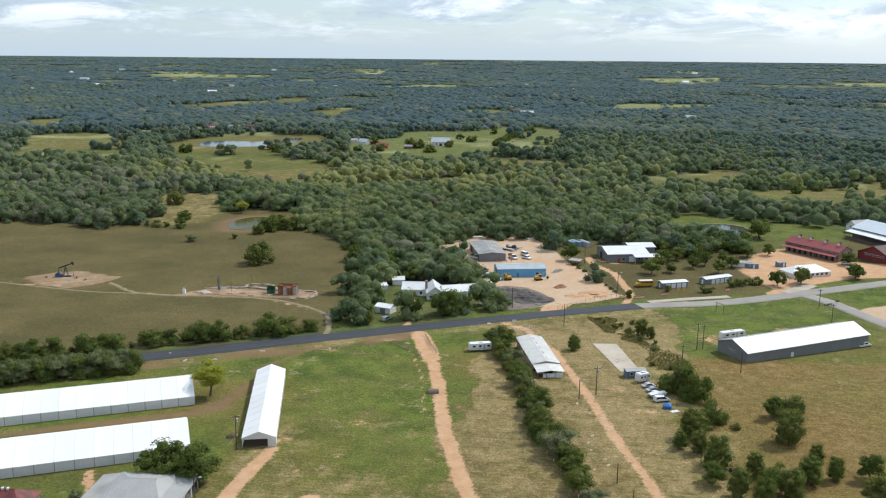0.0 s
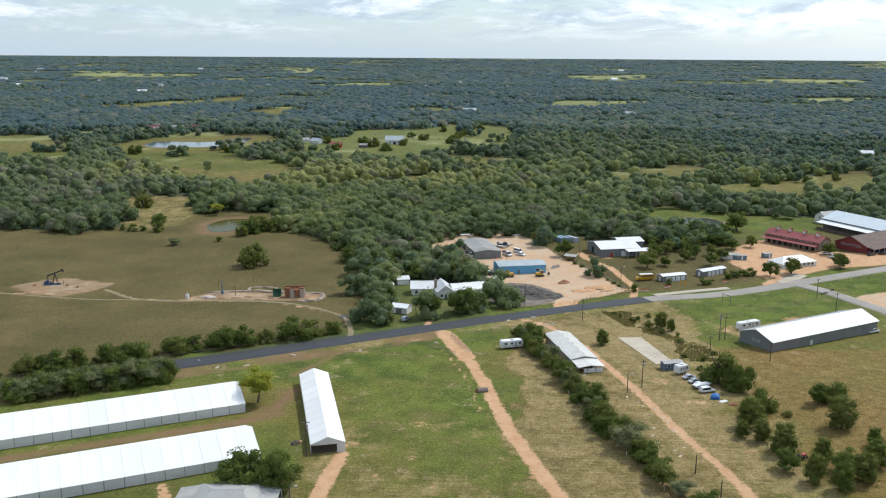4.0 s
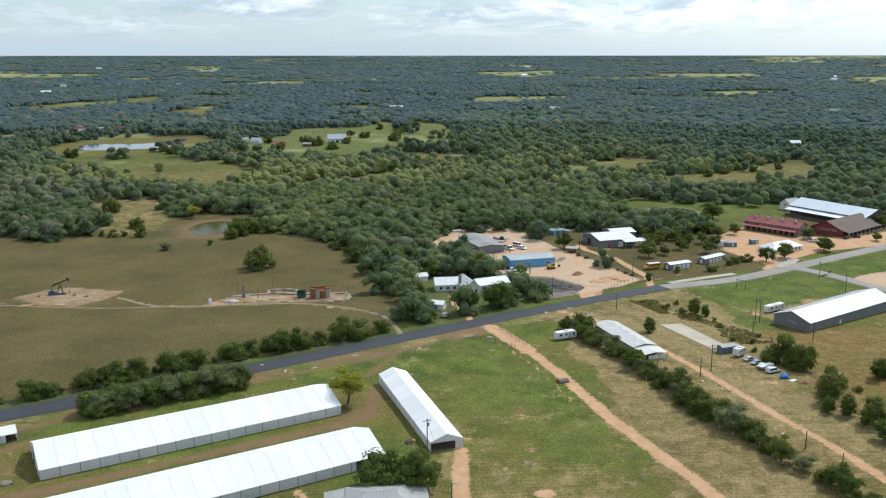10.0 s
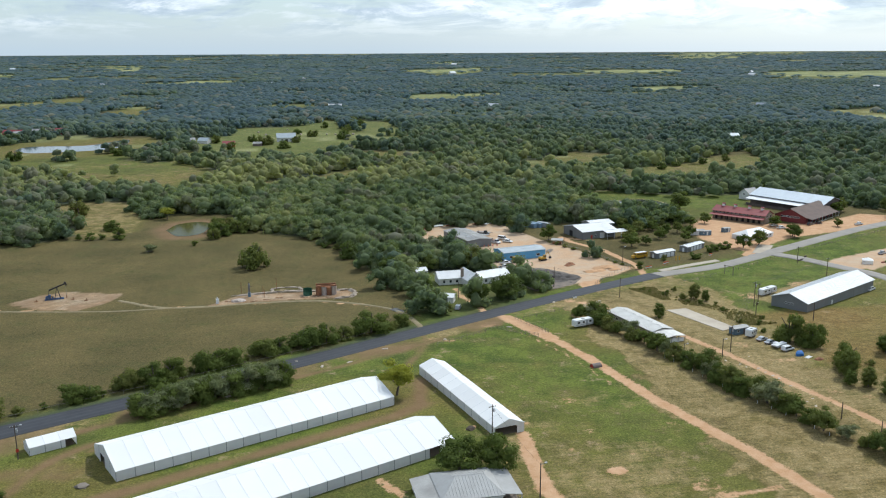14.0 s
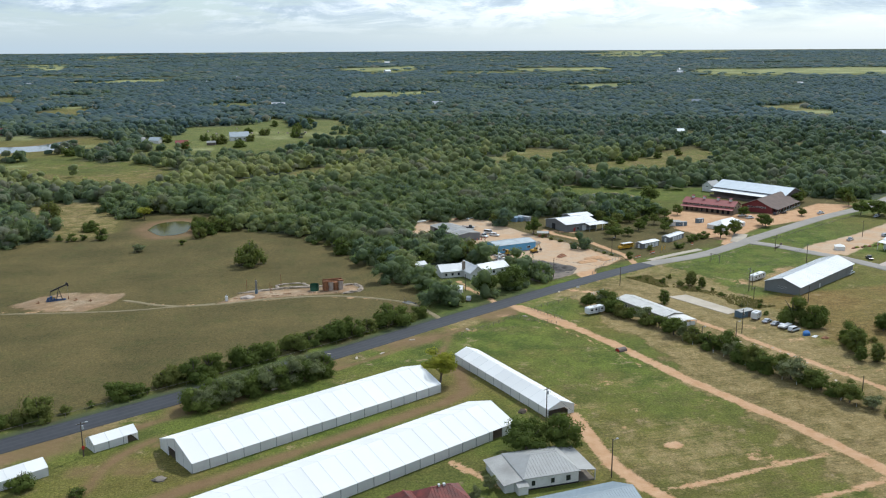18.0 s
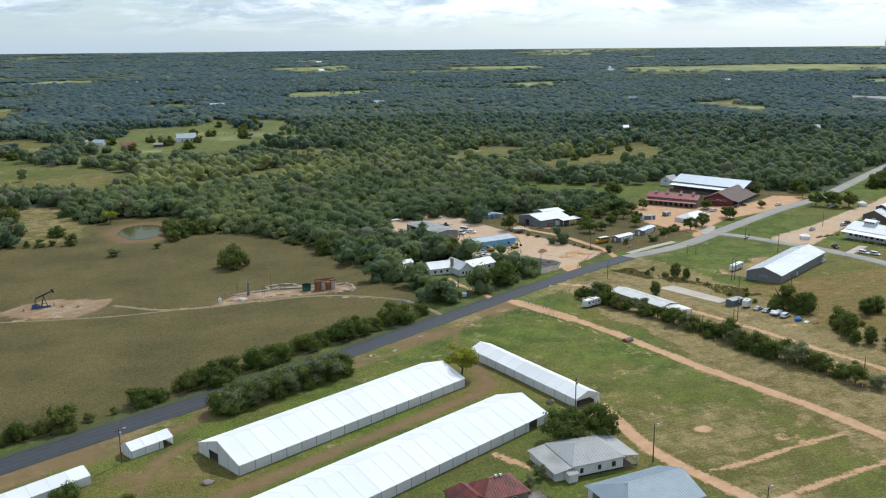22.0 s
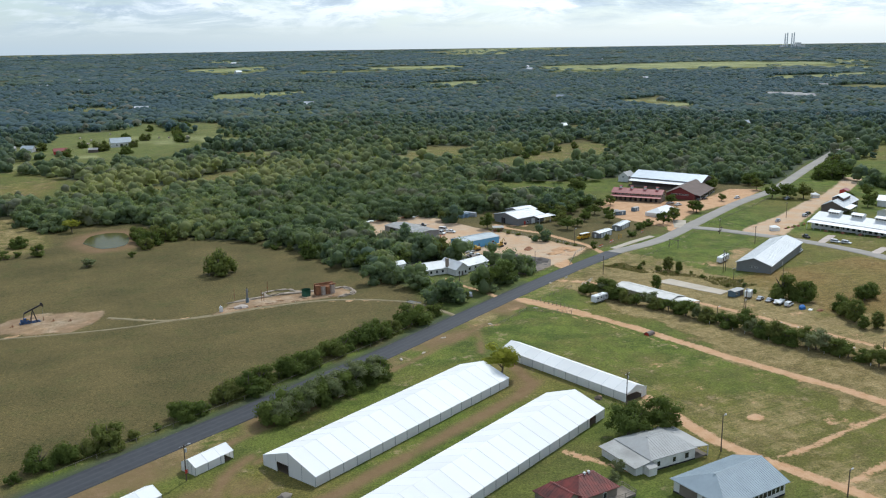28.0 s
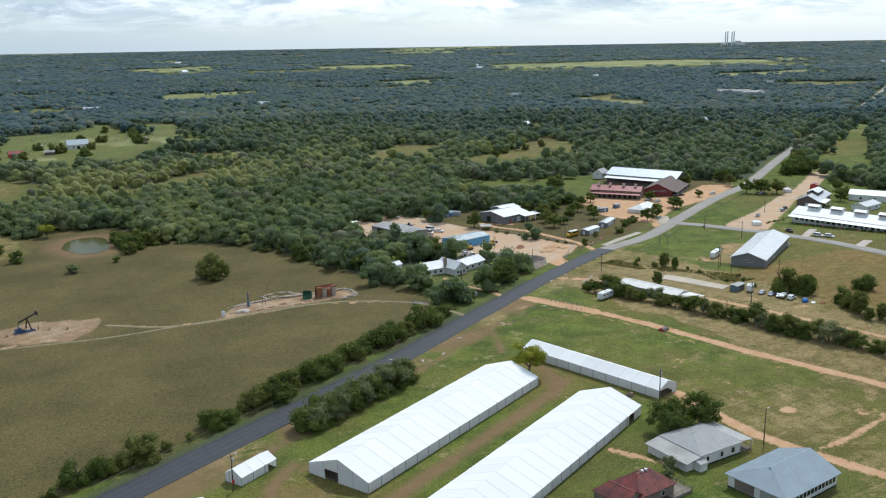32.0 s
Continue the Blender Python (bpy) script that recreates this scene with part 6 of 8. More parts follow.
gabled("blue_workshop", 43.8, 421.5, 12.5, 23.5, 11.5, 4.0, 4.9, M_BLUEWALL, M_BLUEROOF2, "bright blue metal workshop with a pale blue roof", "workshop", 0.3, 1.0,
       windows=[("S", -7.5, 1.6, 1.2, 2.2), ("S", 7.5, 1.8, 1.2, 2.2)], doors=[("S", -2, 1.1, -0.3, 2.1, M_SLATE), ("S", 3, 3.2, -0.3, 3.0, M_BLUEWALL), ("W", 0, 3.5, -0.3, 3.2, M_SLATE)])


def container(x, y, turn, mat, label, L=12.0):
    ob = thing("shipping_container", x, y, turn, label, "container", "shipping containers")
    bm = box((-L / 2, L / 2, -1.2, 1.2, 0, 2.6))
    n = int(L / 0.4)
    for i in range(n):
        xx = -L / 2 + (i + 0.5) * L / n
        box((xx - 0.09, xx + 0.09, -1.25, -1.2, 0.15, 2.45), (xx - 0.09, xx + 0.09, 1.2, 1.25, 0.15, 2.45), bm=bm)
    part("shell", bm, mat, ob)
    part("door", box((-L / 2 - 0.05, -L / 2, -1.1, -0.03, 0.15, 2.45)), mat, ob)
    part("door", box((-L / 2 - 0.05, -L / 2, 0.03, 1.1, 0.15, 2.45)), mat, ob)
    for yy in (-0.8, -0.3, 0.3, 0.8):
        part("lock_bar", tube((-L / 2 - 0.08, yy, 0.2), (-L / 2 - 0.08, yy, 2.4), 0.03, seg=6), M_STEEL, ob)


container(69.0, 494.0, -55, M_CONT, "blue-grey shipping container at the yard's edge", 9)
container(72.6, 494.5, -55, M_CONT, "blue-grey shipping container at the yard's edge", 9)
container(77.5, 494.0, -60, M_SILVER, "pale grey shipping container at the yard's edge", 9)

# metal building beyond the yard
ob = gabled("metal_building", 96.2, 466.0, 14.0, 21.5, 20.0, 4.4, 6.4, M_GREYWALL, M_ALU, "grey-walled metal building with a bright white roof", "building", 0.6, 1.2,
            doors=[("W", 2, 3.2, -0.4, 3.2, M_RECESS_SHADE), ("S", -5, 1.2, -0.4, 2.1, M_RED), ("S", 2, 3.0, -0.4, 3.0, M_WHITE)], windows=[("S", -2.5, 1.4, 1.2, 2.2), ("S", 6, 1.4, 1.2, 2.2)])
lean_roof(ob, 2.0, 16.0, -10.0, -15.0, 4.3, 3.6, M_ALU, 4, M_WHITE)
gabled("metal_building", 106.0, 480.0, 14.0, 14.0, 12.0, 4.4, 5.6, M_GREYWALL, M_ALU, "rear wing of a metal building with a white roof", "building", 0.5, 1.2)
ob = thing("carport", 71.3, 446.5, -20, "small open carport with a tin roof", "carport")
part("roof", thick([(-3.2, -2.2, 2.4), (3.2, -2.2, 2.4), (3.2, 2.2, 2.7), (-3.2, 2.2, 2.7)], 0.08), M_GALV, ob)
for px in (-3, 3):
    for py in (-2, 2):
        part("post", box((px - 0.08, px + 0.08, py - 0.08, py + 0.08, -0.3, 2.45)), M_WOOD, ob)
part("storage_crate", box((-2.4, 0.4, -1.4, 1.2, -0.2, 1.0), (0.8, 2.4, -1.0, 1.4, -0.2, 1.4)), M_RUST, ob)

# storage sheds
for sx, sy, tt, n in ((115.0, 408.0, 22.0, 5), (136.5, 420.0, 33.0, 6)):
    gabled("storage_shed", sx, sy, tt, 13.0 if n == 5 else 16.0, 4.6, 2.7, 3.2, M_GREYWALL, M_ALU, "grey storage shed with white roller doors", "shed", 0.25, 0.8,
           doors=[("S", -3.4 + 2.7 * i, 2.1, -0.3, 2.2, M_WHITE) for i in range(4)] + [("W", 0, 1.1, -0.3, 2.1, M_WHITE)], group="storage sheds")

# event grounds: red barn with cupolas, brown barn, big white-roofed barn
ob = gabled("red_roofed_barn", 202.5, 490.5, -52.0, 33.0, 11.0, 5.2, 7.6, M_STONE, M_REDROOF, "two-storey stone barn with a red metal roof and cupolas", "barn", 0.6, 1.0,
            windows=[("S", -14 + 2.5 * i, 1.1, 4.0, 4.9) for i in range(12)] + [("E", -2.5, 1, 3.4, 4.6), ("E", 2.5, 1, 3.4, 4.6)], doors=[("S", -14 + 3.4 * i, 1.6, -0.4, 2.3, M_RECESS_SHADE) for i in range(9)],
            cupolas=[(-12, 1.5, 1.2), (-4.5, 1.5, 1.2), (4.5, 1.5, 1.2), (12.5, 1.5, 1.2)])
lean_roof(ob, -17.0, 17.0, -5.5, -9.5, 3.9, 3.1, M_REDROOF, 10, M_STONE, "veranda_roof")
lean_roof(ob, -17.0, 17.0, 5.5, 9.0, 3.9, 3.1, M_REDROOF, 10, M_STONE, "veranda_roof")
ob = gabled("brown_roofed_barn", 243.5, 489.5, 35.0, 40.0, 19.0, 4.0, 8.2, M_REDWALL, M_BROWNROOF, "red-walled barn with a broad brown shingled roof", "barn", 0.8,
            windows=[("W", -5 + 2.0 * i, 1.4, 2.9, 3.7) for i in range(6)], doors=[("S", -15 + 5 * i, 2.6, -0.4, 2.6, M_RECESS_SHADE) for i in range(7)])
lean_roof(ob, -20, 20, -9.5, -13.5, 4.0, 3.0, M_BROWNROOF, 9, M_WHITE, "veranda_roof")
part("white_rail", box((-20, 20, -13.4, -13.3, 0.7, 0.8), (-20, 20, -13.4, -13.3, 0.3, 0.4)), M_WHITE, ob)
ob = gabled("white_roofed_arena", 258.5, 524.5, -64.0, 53.0, 22.0, 6.4, 10.2, M_DARKWALL, M_ICEROOF, "large open arena barn with a pale blue-white roof", "barn", 0.8, 1.5,
            windows=[("S", -24 + 4.0 * i, 2.6, 3.8, 5.6) for i in range(13)], doors=[("E", 0, 5, -0.4, 4.5, M_RECESS_SHADE)])
lean_roof(ob, -26.5, 26.5, -11.0, -17.0, 5.4, 4.3, M_ALU, 14, M_DARKWALL, "side_roof")
part("side_wall", box((-26, 26, -16.6, -16.5, -0.5, 1.6)), M_DARKWALL, ob)
gabled("white_house", 246.0, 562.0, 25.0, 11.0, 8.0, 4.6, 7.4, M_WHITEWALL, M_GALV, "white two-storey house beyond the arena", "house", 0.4,
       windows=[("S", -3, 1, 1, 2.4), ("S", 0, 1, 1, 2.4), ("S", 3, 1, 1, 2.4), ("S", -3, 1, 3.2, 4.2), ("S", 3, 1, 3.2, 4.2), ("W", 0, 1, 3.2, 4.2)])
ob = gabled("marquee", 183.0, 442.0, 25.0, 22.0, 11.0, 2.4, 5.0, M_TENTWALL, M_TENT, "white hipped marquee on the red earth", "tent", 0.2, hip=(5.0, 5.0), windows=[("S", -8 + 2.7 * i, 1.4, 0.9, 1.9) for i in range(7)])
for px, py, tt, L, m in ((154, 454.5, -8, 5.5, M_WHITE), (160, 453, -8, 6.5, M_SLATE), (157.5, 457, -8, 7.0, M_SLATE), (175.5, 458.5, 15, 4.5, M_SLATE)):
    gabled("portable_cabin", px, py, tt, L, 2.6, 2.4, 2.6, m, M_GALV, "small portable cabin on the event grounds", "cabin", 0.1, windows=[("S", -1, 0.7, 1.1, 1.8)], doors=[("S", 1.0, 0.8, 0, 2.0, M_WHITE)], group="portable cabins")

# across the side road
ob = gabled("pavilion", 243.5, 341.0, -76.0, 60.0, 17.0, 4.4, 7.4, M_WHITEWALL, M_ALU, "long white pavilion with rows of roof cupolas and a veranda", "pavilion", 0.6, 1.0,
            windows=[("S", -27 + 3.0 * i, 1.8, 0.9, 2.5) for i in range(19)])
lean_roof(ob, -30.5, 30.5, -8.5, -13.0, 4.1, 3.2, M_ALU, 16, M_WHITE, "veranda_roof")
for cx in (-21, -8, 5, 18):
    c = part("cupola", box((cx - 3.0, cx + 3.0, -2.0, 2.0, 6.5, 8.6)), M_WHITEWALL, ob)
    for i in range(4):
        part("cupola_window", box((cx - 2.6 + 1.4 * i, cx - 1.6 + 1.4 * i, -2.06, -2.0, 7.5, 8.3)), M_GLASS, c)
    part("cupola_roof", prism([(-2.6, 8.55), (2.6, 8.55), (0, 9.5)], cx - 3.4, cx + 3.4), M_ALU, c)
ob = gabled("grey_hall", 290.0, 403.0, 26.0, 34.0, 12.5, 4.2, 7.2, M_DARKWALL, M_ALU, "dark timber hall with a pale stepped roof", "building", 0.6, 1.0, windows=[("S", -14 + 4 * i, 1.6, 1.0, 2.6) for i in range(8)], doors=[("W", 0, 2.4, 0, 2.6, M_WHITE)])
part("upper_roof", thick([(-6, -3.6, 7.6), (10, -3.6, 7.6), (10, 0, 9.2), (-6, 0, 9.2)], 0.15), M_ALU, ob)
part("upper_roof", thick([(-6, 0, 9.2), (10, 0, 9.2), (10, 3.6, 7.6), (-6, 3.6, 7.6)], 0.15), M_ALU, ob)
part("upper_wall", box((-5.6, 9.6, -3.3, 3.3, 5.4, 7.7)), M_DARKWALL, ob)
lean_roof(ob, -17, -1, -6.2, -10.5, 4.0, 3.2, M_ALU, 5, M_WHITE)
gabled("red_shed", 338.0, 441.0, 30.0, 7.5, 5.0, 2.6, 3.6, M_RED, M_REDROOF, "small bright red shed by the dirt drive", "shed", 0.3)
gabled("white_hall", 330.0, 388.0, -60.0, 30.0, 14.0, 4.0, 6.2, M_WHITEWALL, M_ALU, "white hall with a pale metal roof among trees", "building", 0.5, 1.0, windows=[("S", -8, 1.4, 1, 2.4), ("S", 0, 1.4, 1, 2.4), ("S", 8, 1.4, 1, 2.4)])
gabled("white_hall", 297.0, 371.0, 10.0, 18.0, 9.0, 3.2, 4.8, M_WHITEWALL, M_ALU, "low white cottage with a pale metal roof", "building", 0.5, 1.0, windows=[("S", -4, 1.2, 1, 2.2), ("S", 4, 1.2, 1, 2.2)])
gabled("small_tent", 309.5, 440.0, -30.0, 4.5, 4.5, 2.2, 3.4, M_TENTWALL, M_TENT, "small white canopy tent by the dirt drive", "tent", 0.2, hip=(2.2, 2.2))
gabled("small_tent", 205.5, 373.0, -30.0, 4.5, 4.5, 2.0, 3.0, M_TENTWALL, M_TENT, "small white canopy tent by the lawn", "tent", 0.2, hip=(2.2, 2.2))

# far farms
gabled("far_barn", -72.0, 1036.0, 4.0, 21.0, 13.0, 5.0, 9.5, M_WHITEWALL, M_BLUEROOF2, "far white barn with a pale metal roof", "barn", 0.6, windows=[("S", -5, 1.5, 1.5, 3), ("S", 5, 1.5, 1.5, 3)], doors=[("S", 0, 3, 0, 3, M_RECESS_SHADE)])
gabled("far_red_barn", -134.0, 993.0, 5.0, 13.0, 8.0, 3.5, 6.0, M_RED, M_REDROOF, "far small red barn in a field", "barn", 0.4, doors=[("S", -2, 2, 0, 2.5, M_WHITE), ("S", 2, 2, 0, 2.5, M_WHITE)])
gabled("far_shed", -103.0, 992.0, -10.0, 9.0, 7.0, 3.0, 4.5, M_DARKWALL, M_GREYROOF, "far dark open shed in a field", "shed", 0.4)
gabled("far_house", -163.0, 1032.0, -30.0, 13.0, 9.0, 3.5, 6.5, M_WHITEWALL, M_BLUEROOF2, "far white house by a field", "house", 0.4)
gabled("far_house", -180.0, 1050.0, 30.0, 9.0, 6.0, 3.0, 5.0, M_WHITEWALL, M_GREYROOF, "far small white house", "house", 0.4)
gabled("far_house", 432.0, 953.0, -15.0, 24.0, 11.0, 4.0, 6.5, M_WHITEWALL, M_BLUEROOF2, "far long white farmhouse at the wood's edge", "house", 0.4)
for px, py, hl in ((1098, 1250, 34), (1112, 1226, 30), (1108, 1196, 34), (1086, 1152, 30), (1350, 1378, 26)):
    gabled("far_shed", px, py, -42.0, hl, 11.0, 4.0, 6.5, M_WHITEWALL, M_GREYROOF, "long low grey-roofed shed in a far clearing", "shed", 0.4, group="far sheds beyond the road")
gabled("far_house", 624.0, 838.0, -15.0, 14.0, 11.0, 4.5, 9.0, M_WHITEWALL, M_BLUEROOF2, "far pale-roofed house in the woods", "house", 0.4)
for i, (hx, hy, hl) in enumerate(((-404, 1172, 24), (-376, 1180, 16), (-352, 1188, 14), (-392, 1150, 12))):
    gabled("far_house", hx, hy, 10.0 * i - 8, hl, 10.0, 4.5, 8.0, M_WHITEWALL if i % 2 else M_REDWALL, M_GALV if i % 2 else M_REDROOF, "far farm building above the lake", "house", 0.4, group="farm above the lake")

# ---- vehicles ----
VEHICLES = {}


def vehicle(kind, x, y, turn, paint_mat, label, category="car", group=""):
    """A road vehicle, nose towards its own +x."""
    L, Wd, deck, roof = {"suv": (4.9, 1.95, 1.0, 1.8), "pickup": (5.7, 2.0, 1.05, 1.85), "sedan": (4.6, 1.8, 0.85, 1.42), "van": (5.6, 2.0, 1.1, 2.2), "truck": (6.6, 2.3, 1.2, 2.4)}[kind]
    ob = thing({"suv": "parked_suv", "pickup": "pickup_truck", "sedan": "parked_car", "van": "parked_van", "truck": "work_truck"}[kind], x, y, turn, label, category, group)
    h, w = L / 2, Wd / 2
    if kind not in VEHICLES:
        cab = {"suv": (-h + 0.1, -h + 0.35, 0.55, 1.35), "pickup": (-0.7, -0.55, 0.75, 1.45), "sedan": (-1.5, -0.9, 0.5, 1.25), "van": (-h + 0.08, -h + 0.2, 1.3, 2.1), "truck": (0.4, 0.5, 1.7, 2.2)}[kind]
        prof = [(-h, 0.42), (-h, deck - 0.1), (-h + 0.12, deck), (h - 1.1, deck), (h - 0.15, deck - 0.2), (h, deck - 0.38), (h, 0.42)]
        bm = side_prism(prof, -w, w)
        bmesh.ops.bevel(bm, geom=[e for e in bm.edges], offset=0.06, segments=1, affect="EDGES")
        cabin = side_prism([(cab[0], deck - 0.02), (cab[1], roof), (cab[2], roof), (cab[3], deck - 0.02)], -w + 0.12, w - 0.12)
        glass = side_prism([(cab[0] + 0.12, deck + 0.06), (cab[1] + 0.1, roof - 0.12), (cab[2] - 0.06, roof - 0.12), (cab[3] - 0.16, deck + 0.06)], -w + 0.10, w - 0.10)
        screen = side_prism([(cab[2] + 0.03, roof - 0.1), (cab[2] + 0.08, roof - 0.1), (cab[3] + 0.02, deck + 0.06), (cab[3] - 0.06, deck + 0.06)], -w + 0.2, w - 0.2)
        tyre = tube((0, -0.12, 0), (0, 0.12, 0), 0.37, seg=14)
        rim = tube((0, -0.135, 0), (0, 0.135, 0), 0.21, seg=10)
        VEHICLES[kind] = [bm, cabin, glass, screen, tyre, rim]
        meshes = []
        for nm, b, m in (("body", bm, None), ("cabin", cabin, None), ("side_window", glass, M_GLASS), ("windscreen", screen, M_GLASS), ("tyre", tyre, M_TYRE), ("rim", rim, M_RIM)):
            me = bpy.data.meshes.new(nm)
            b.to_mesh(me)
            b.free()
            if m:
                me.materials.append(m)
            meshes.append(me)
        VEHICLES[kind] = meshes
    me = VEHICLES[kind]
    for i, nm in ((0, "body"), (1, "cabin")):
        o = part(nm, me[i].copy(), paint_mat, ob)
    part("side_window", me[2], None, ob)
    part("windscreen", me[3], None, ob)
    for wx in (-h + 0.95, h - 0.95):
        for s in (-1, 1):
            t = part("wheel", me[4], None, ob)
            t.location = (wx, s * (w - 0.13), 0.37)
            part("rim", me[5], None, t)
    for s in (-1, 1):
        part("headlight", box((h - 0.02, h + 0.03, s * (w - 0.3) - 0.16, s * (w - 0.3) + 0.16, deck - 0.34, deck - 0.2)), M_LIGHT, ob)
        part("tail_light", box((-h - 0.03, -h + 0.02, s * (w - 0.15) - 0.08, s * (w - 0.15) + 0.08, deck - 0.4, deck - 0.1)), M_RED, ob)
    part("bumper", box((h - 0.02, h + 0.08, -w + 0.1, w - 0.1, 0.42, 0.6)), M_STEEL, ob)
    # the body is solid; a near-black sheet stands for the bed's shaded hollow
    if kind == "pickup":
        part("load_bed", box((-h + 0.15, -0.8, -w + 0.14, w - 0.14, deck - 0.05, deck + 0.012)), M_RECESS_SHADE, ob, "near-black sheet for the shade in the open load bed")
    if kind == "truck":
        part("flatbed", box((-h, 0.3, -w, w, 1.2, 1.4), (-h, -h + 0.1, -w, w, 1.4, 2.1)), M_DARKWALL, ob)
    return ob


for px, py, tt, kind, m, lb in ((92.2, 254.0, 20, "suv", M_WHITE, "white suv parked in a row of old vehicles"), (91.0, 259.0, 35, "sedan", M_WHITE, "white car parked in a row of old vehicles"),
                                (90.6, 262.2, 20, "sedan", M_SILVER, "grey car parked in a row of old vehicles"), (89.6, 266.0, 25, "sedan", M_SILVER, "dull grey car without plates in a row of old vehicles"),
                                (-5.4, 331.0, 70, "suv", M_SILVER, "pale grey suv on the farmhouse drive"), (39.0, 455.0, -60, "truck", M_WHITE, "white tipper truck with a dark body in the yard"),
                                (45.0, 463.0, -50, "van", M_WHITE, "white box van in the yard"), (46.0, 455.5, -40, "pickup", M_WHITE, "white pickup parked in the yard"),
                                (33.0, 407.5, 10, "pickup", M_WHITE, "white pickup parked by the blue workshop"), (29.5, 412.5, 12, "pickup", M_DARKCAR, "dark pickup parked by the blue workshop"),
                                (30.5, 399.5, 15, "pickup", M_WHITE, "white pickup parked under the trees"), (27.5, 418.0, 15, "suv", M_DARKCAR, "dark suv parked by the blue workshop"),
                                (37.5, 478.0, -30, "truck", M_DARKCAR, "dark flatbed truck in the yard"), (226.4, 391.0, 30, "pickup", M_SILVER, "silver pickup on the dirt drive"),
                                (252.2, 395.0, 20, "suv", M_SILVER, "grey suv on the dirt drive"), (258.5, 398.5, 20, "suv", M_DARKCAR, "dark suv on the dirt drive"), (203.5, 349.0, 70, "pickup", M_DARKCAR, "dark pickup beside the lawn"),
                                (205.0, 331.5, -70, "suv", M_WHITE, "white suv parked on the grass verge"), (207.0, 326.5, -70, "suv", M_WHITE, "white suv parked on the grass verge"), (172.5, 324.2, 30, "pickup", M_WHITE, "white pickup by the grey barn"),
                                (288.0, 443.5, 25, "pickup", M_SILVER, "grey pickup beside the trees"), (211.0, 468.5, 10, "pickup", M_WHITE, "white pickup by the brown-roofed barn"), (211.0, 460.5, 10, "pickup", M_WHITE, "white pickup on the red earth"),
                                (233.5, 467.0, 35, "suv", M_DARKCAR, "dark suv by the brown-roofed barn"), (241.0, 469.5, 10, "sedan", M_DARKCAR, "dark car by the brown-roofed barn"), (262, 462, 20, "pickup", M_WHITE, "white pickup by the brown-roofed barn")):
    vehicle(kind, px, py, tt, m, lb, "truck" if kind in ("truck", "pickup") else "van" if kind == "van" else "car")


def school_bus(x, y, turn):
    ob = thing("school_bus", x, y, turn, "yellow school bus parked on the grass", "bus")
    bm = side_prism([(-4.2, 0.55), (-4.2, 2.6), (-3.9, 2.95), (2.6, 2.95), (2.9, 1.75), (4.1, 1.6), (4.2, 0.55)], -1.2, 1.2)
    part("body", bm, M_YELLOW, ob)
    part("roof", side_prism([(-4.0, 2.93), (-3.8, 3.05), (2.4, 3.05), (2.6, 2.93)], -1.1, 1.1), M_WHITE, ob, "white painted roof")
    for i in range(7):
        for s in (-1, 1):
            part("window", box((-3.7 + 0.86 * i, -2.98 + 0.86 * i, s * 1.2 - 0.03, s * 1.2 + 0.03, 1.95, 2.6)), M_GLASS, ob)
    part("windscreen", box((2.74, 2.84, -1.0, 1.0, 1.9, 2.7)), M_GLASS, ob)
    for z in (1.0, 1.45):
        for s in (-1, 1):
            part("stripe", box((-4.15, 3.9, s * 1.2 - 0.02, s * 1.2 + 0.02, z, z + 0.09)), M_BLACK, ob)
    for wx in (-2.6, 3.0):
        for s in (-1, 1):
            t = part("wheel", tube((wx, s * 1.02, 0.48), (wx, s * 1.24, 0.48), 0.48, seg=14), M_TYRE, ob)
            part("rim", tube((wx, s * 1.23, 0.48), (wx, s * 1.26, 0.48), 0.25, seg=10), M_RIM, t)


school_bus(102.0, 406.6, 195)


def caravan(x, y, turn, L, label, name="travel_trailer"):
    ob = thing(name, x, y, turn, label, "trailer")
    h = L / 2
    bm = side_prism([(-h, 0.65), (-h, 2.7), (-h + 0.3, 3.05), (h - 0.7, 3.05), (h, 2.3), (h - 0.1, 1.0), (h - 0.5, 0.65)], -1.2, 1.2)
    bmesh.ops.bevel(bm, geom=bm.edges[:], offset=0.05, segments=1, affect="EDGES")
    part("body", bm, M_WHITE, ob)
    for s in (-1, 1):
        for a, b in ((-0.75, -0.5), (-0.2, 0.0), (0.5, 0.72)):
            part("window", box((a * h, b * h, s * 1.2 - 0.03, s * 1.2 + 0.03, 1.7, 2.35)), M_GLASS, ob)
        part("stripe", box((-h + 0.1, h - 0.5, s * 1.2 - 0.02, s * 1.2 + 0.02, 1.1, 1.3)), M_SILVER, ob)
    part("door", box((0.15 * h, 0.15 * h + 0.75, -1.24, -1.2, 0.8, 2.6)), M_SILVER, ob)
    part("roof_unit", box((-0.6, 0.5, -0.5, 0.5, 3.05, 3.35)), M_WHITEWALL, ob, "white roof air conditioner")
    part("tow_bar", box((h - 0.3, h + 1.2, -0.1, 0.1, 0.5, 0.65)), M_BLACK, ob)
    for wx in (-0.45, 0.45):
        for s in (-1, 1):
            t = part("wheel", tube((wx, s * 1.0, 0.36), (wx, s * 1.22, 0.36), 0.36, seg=12), M_TYRE, ob)
            part("rim", tube((wx, s * 1.21, 0.36), (wx, s * 1.24, 0.36), 0.2, seg=8), M_RIM, t)


caravan(34.8, 296.0, 18, 8.4, "white travel trailer parked beside the hedgerow")
caravan(88.3, 271.0, 35, 4.6, "small old white camper in a row of old vehicles", "camper_trailer")
caravan(126.5, 327.0, 28, 10.5, "long white box trailer behind the grey barn", "box_trailer")

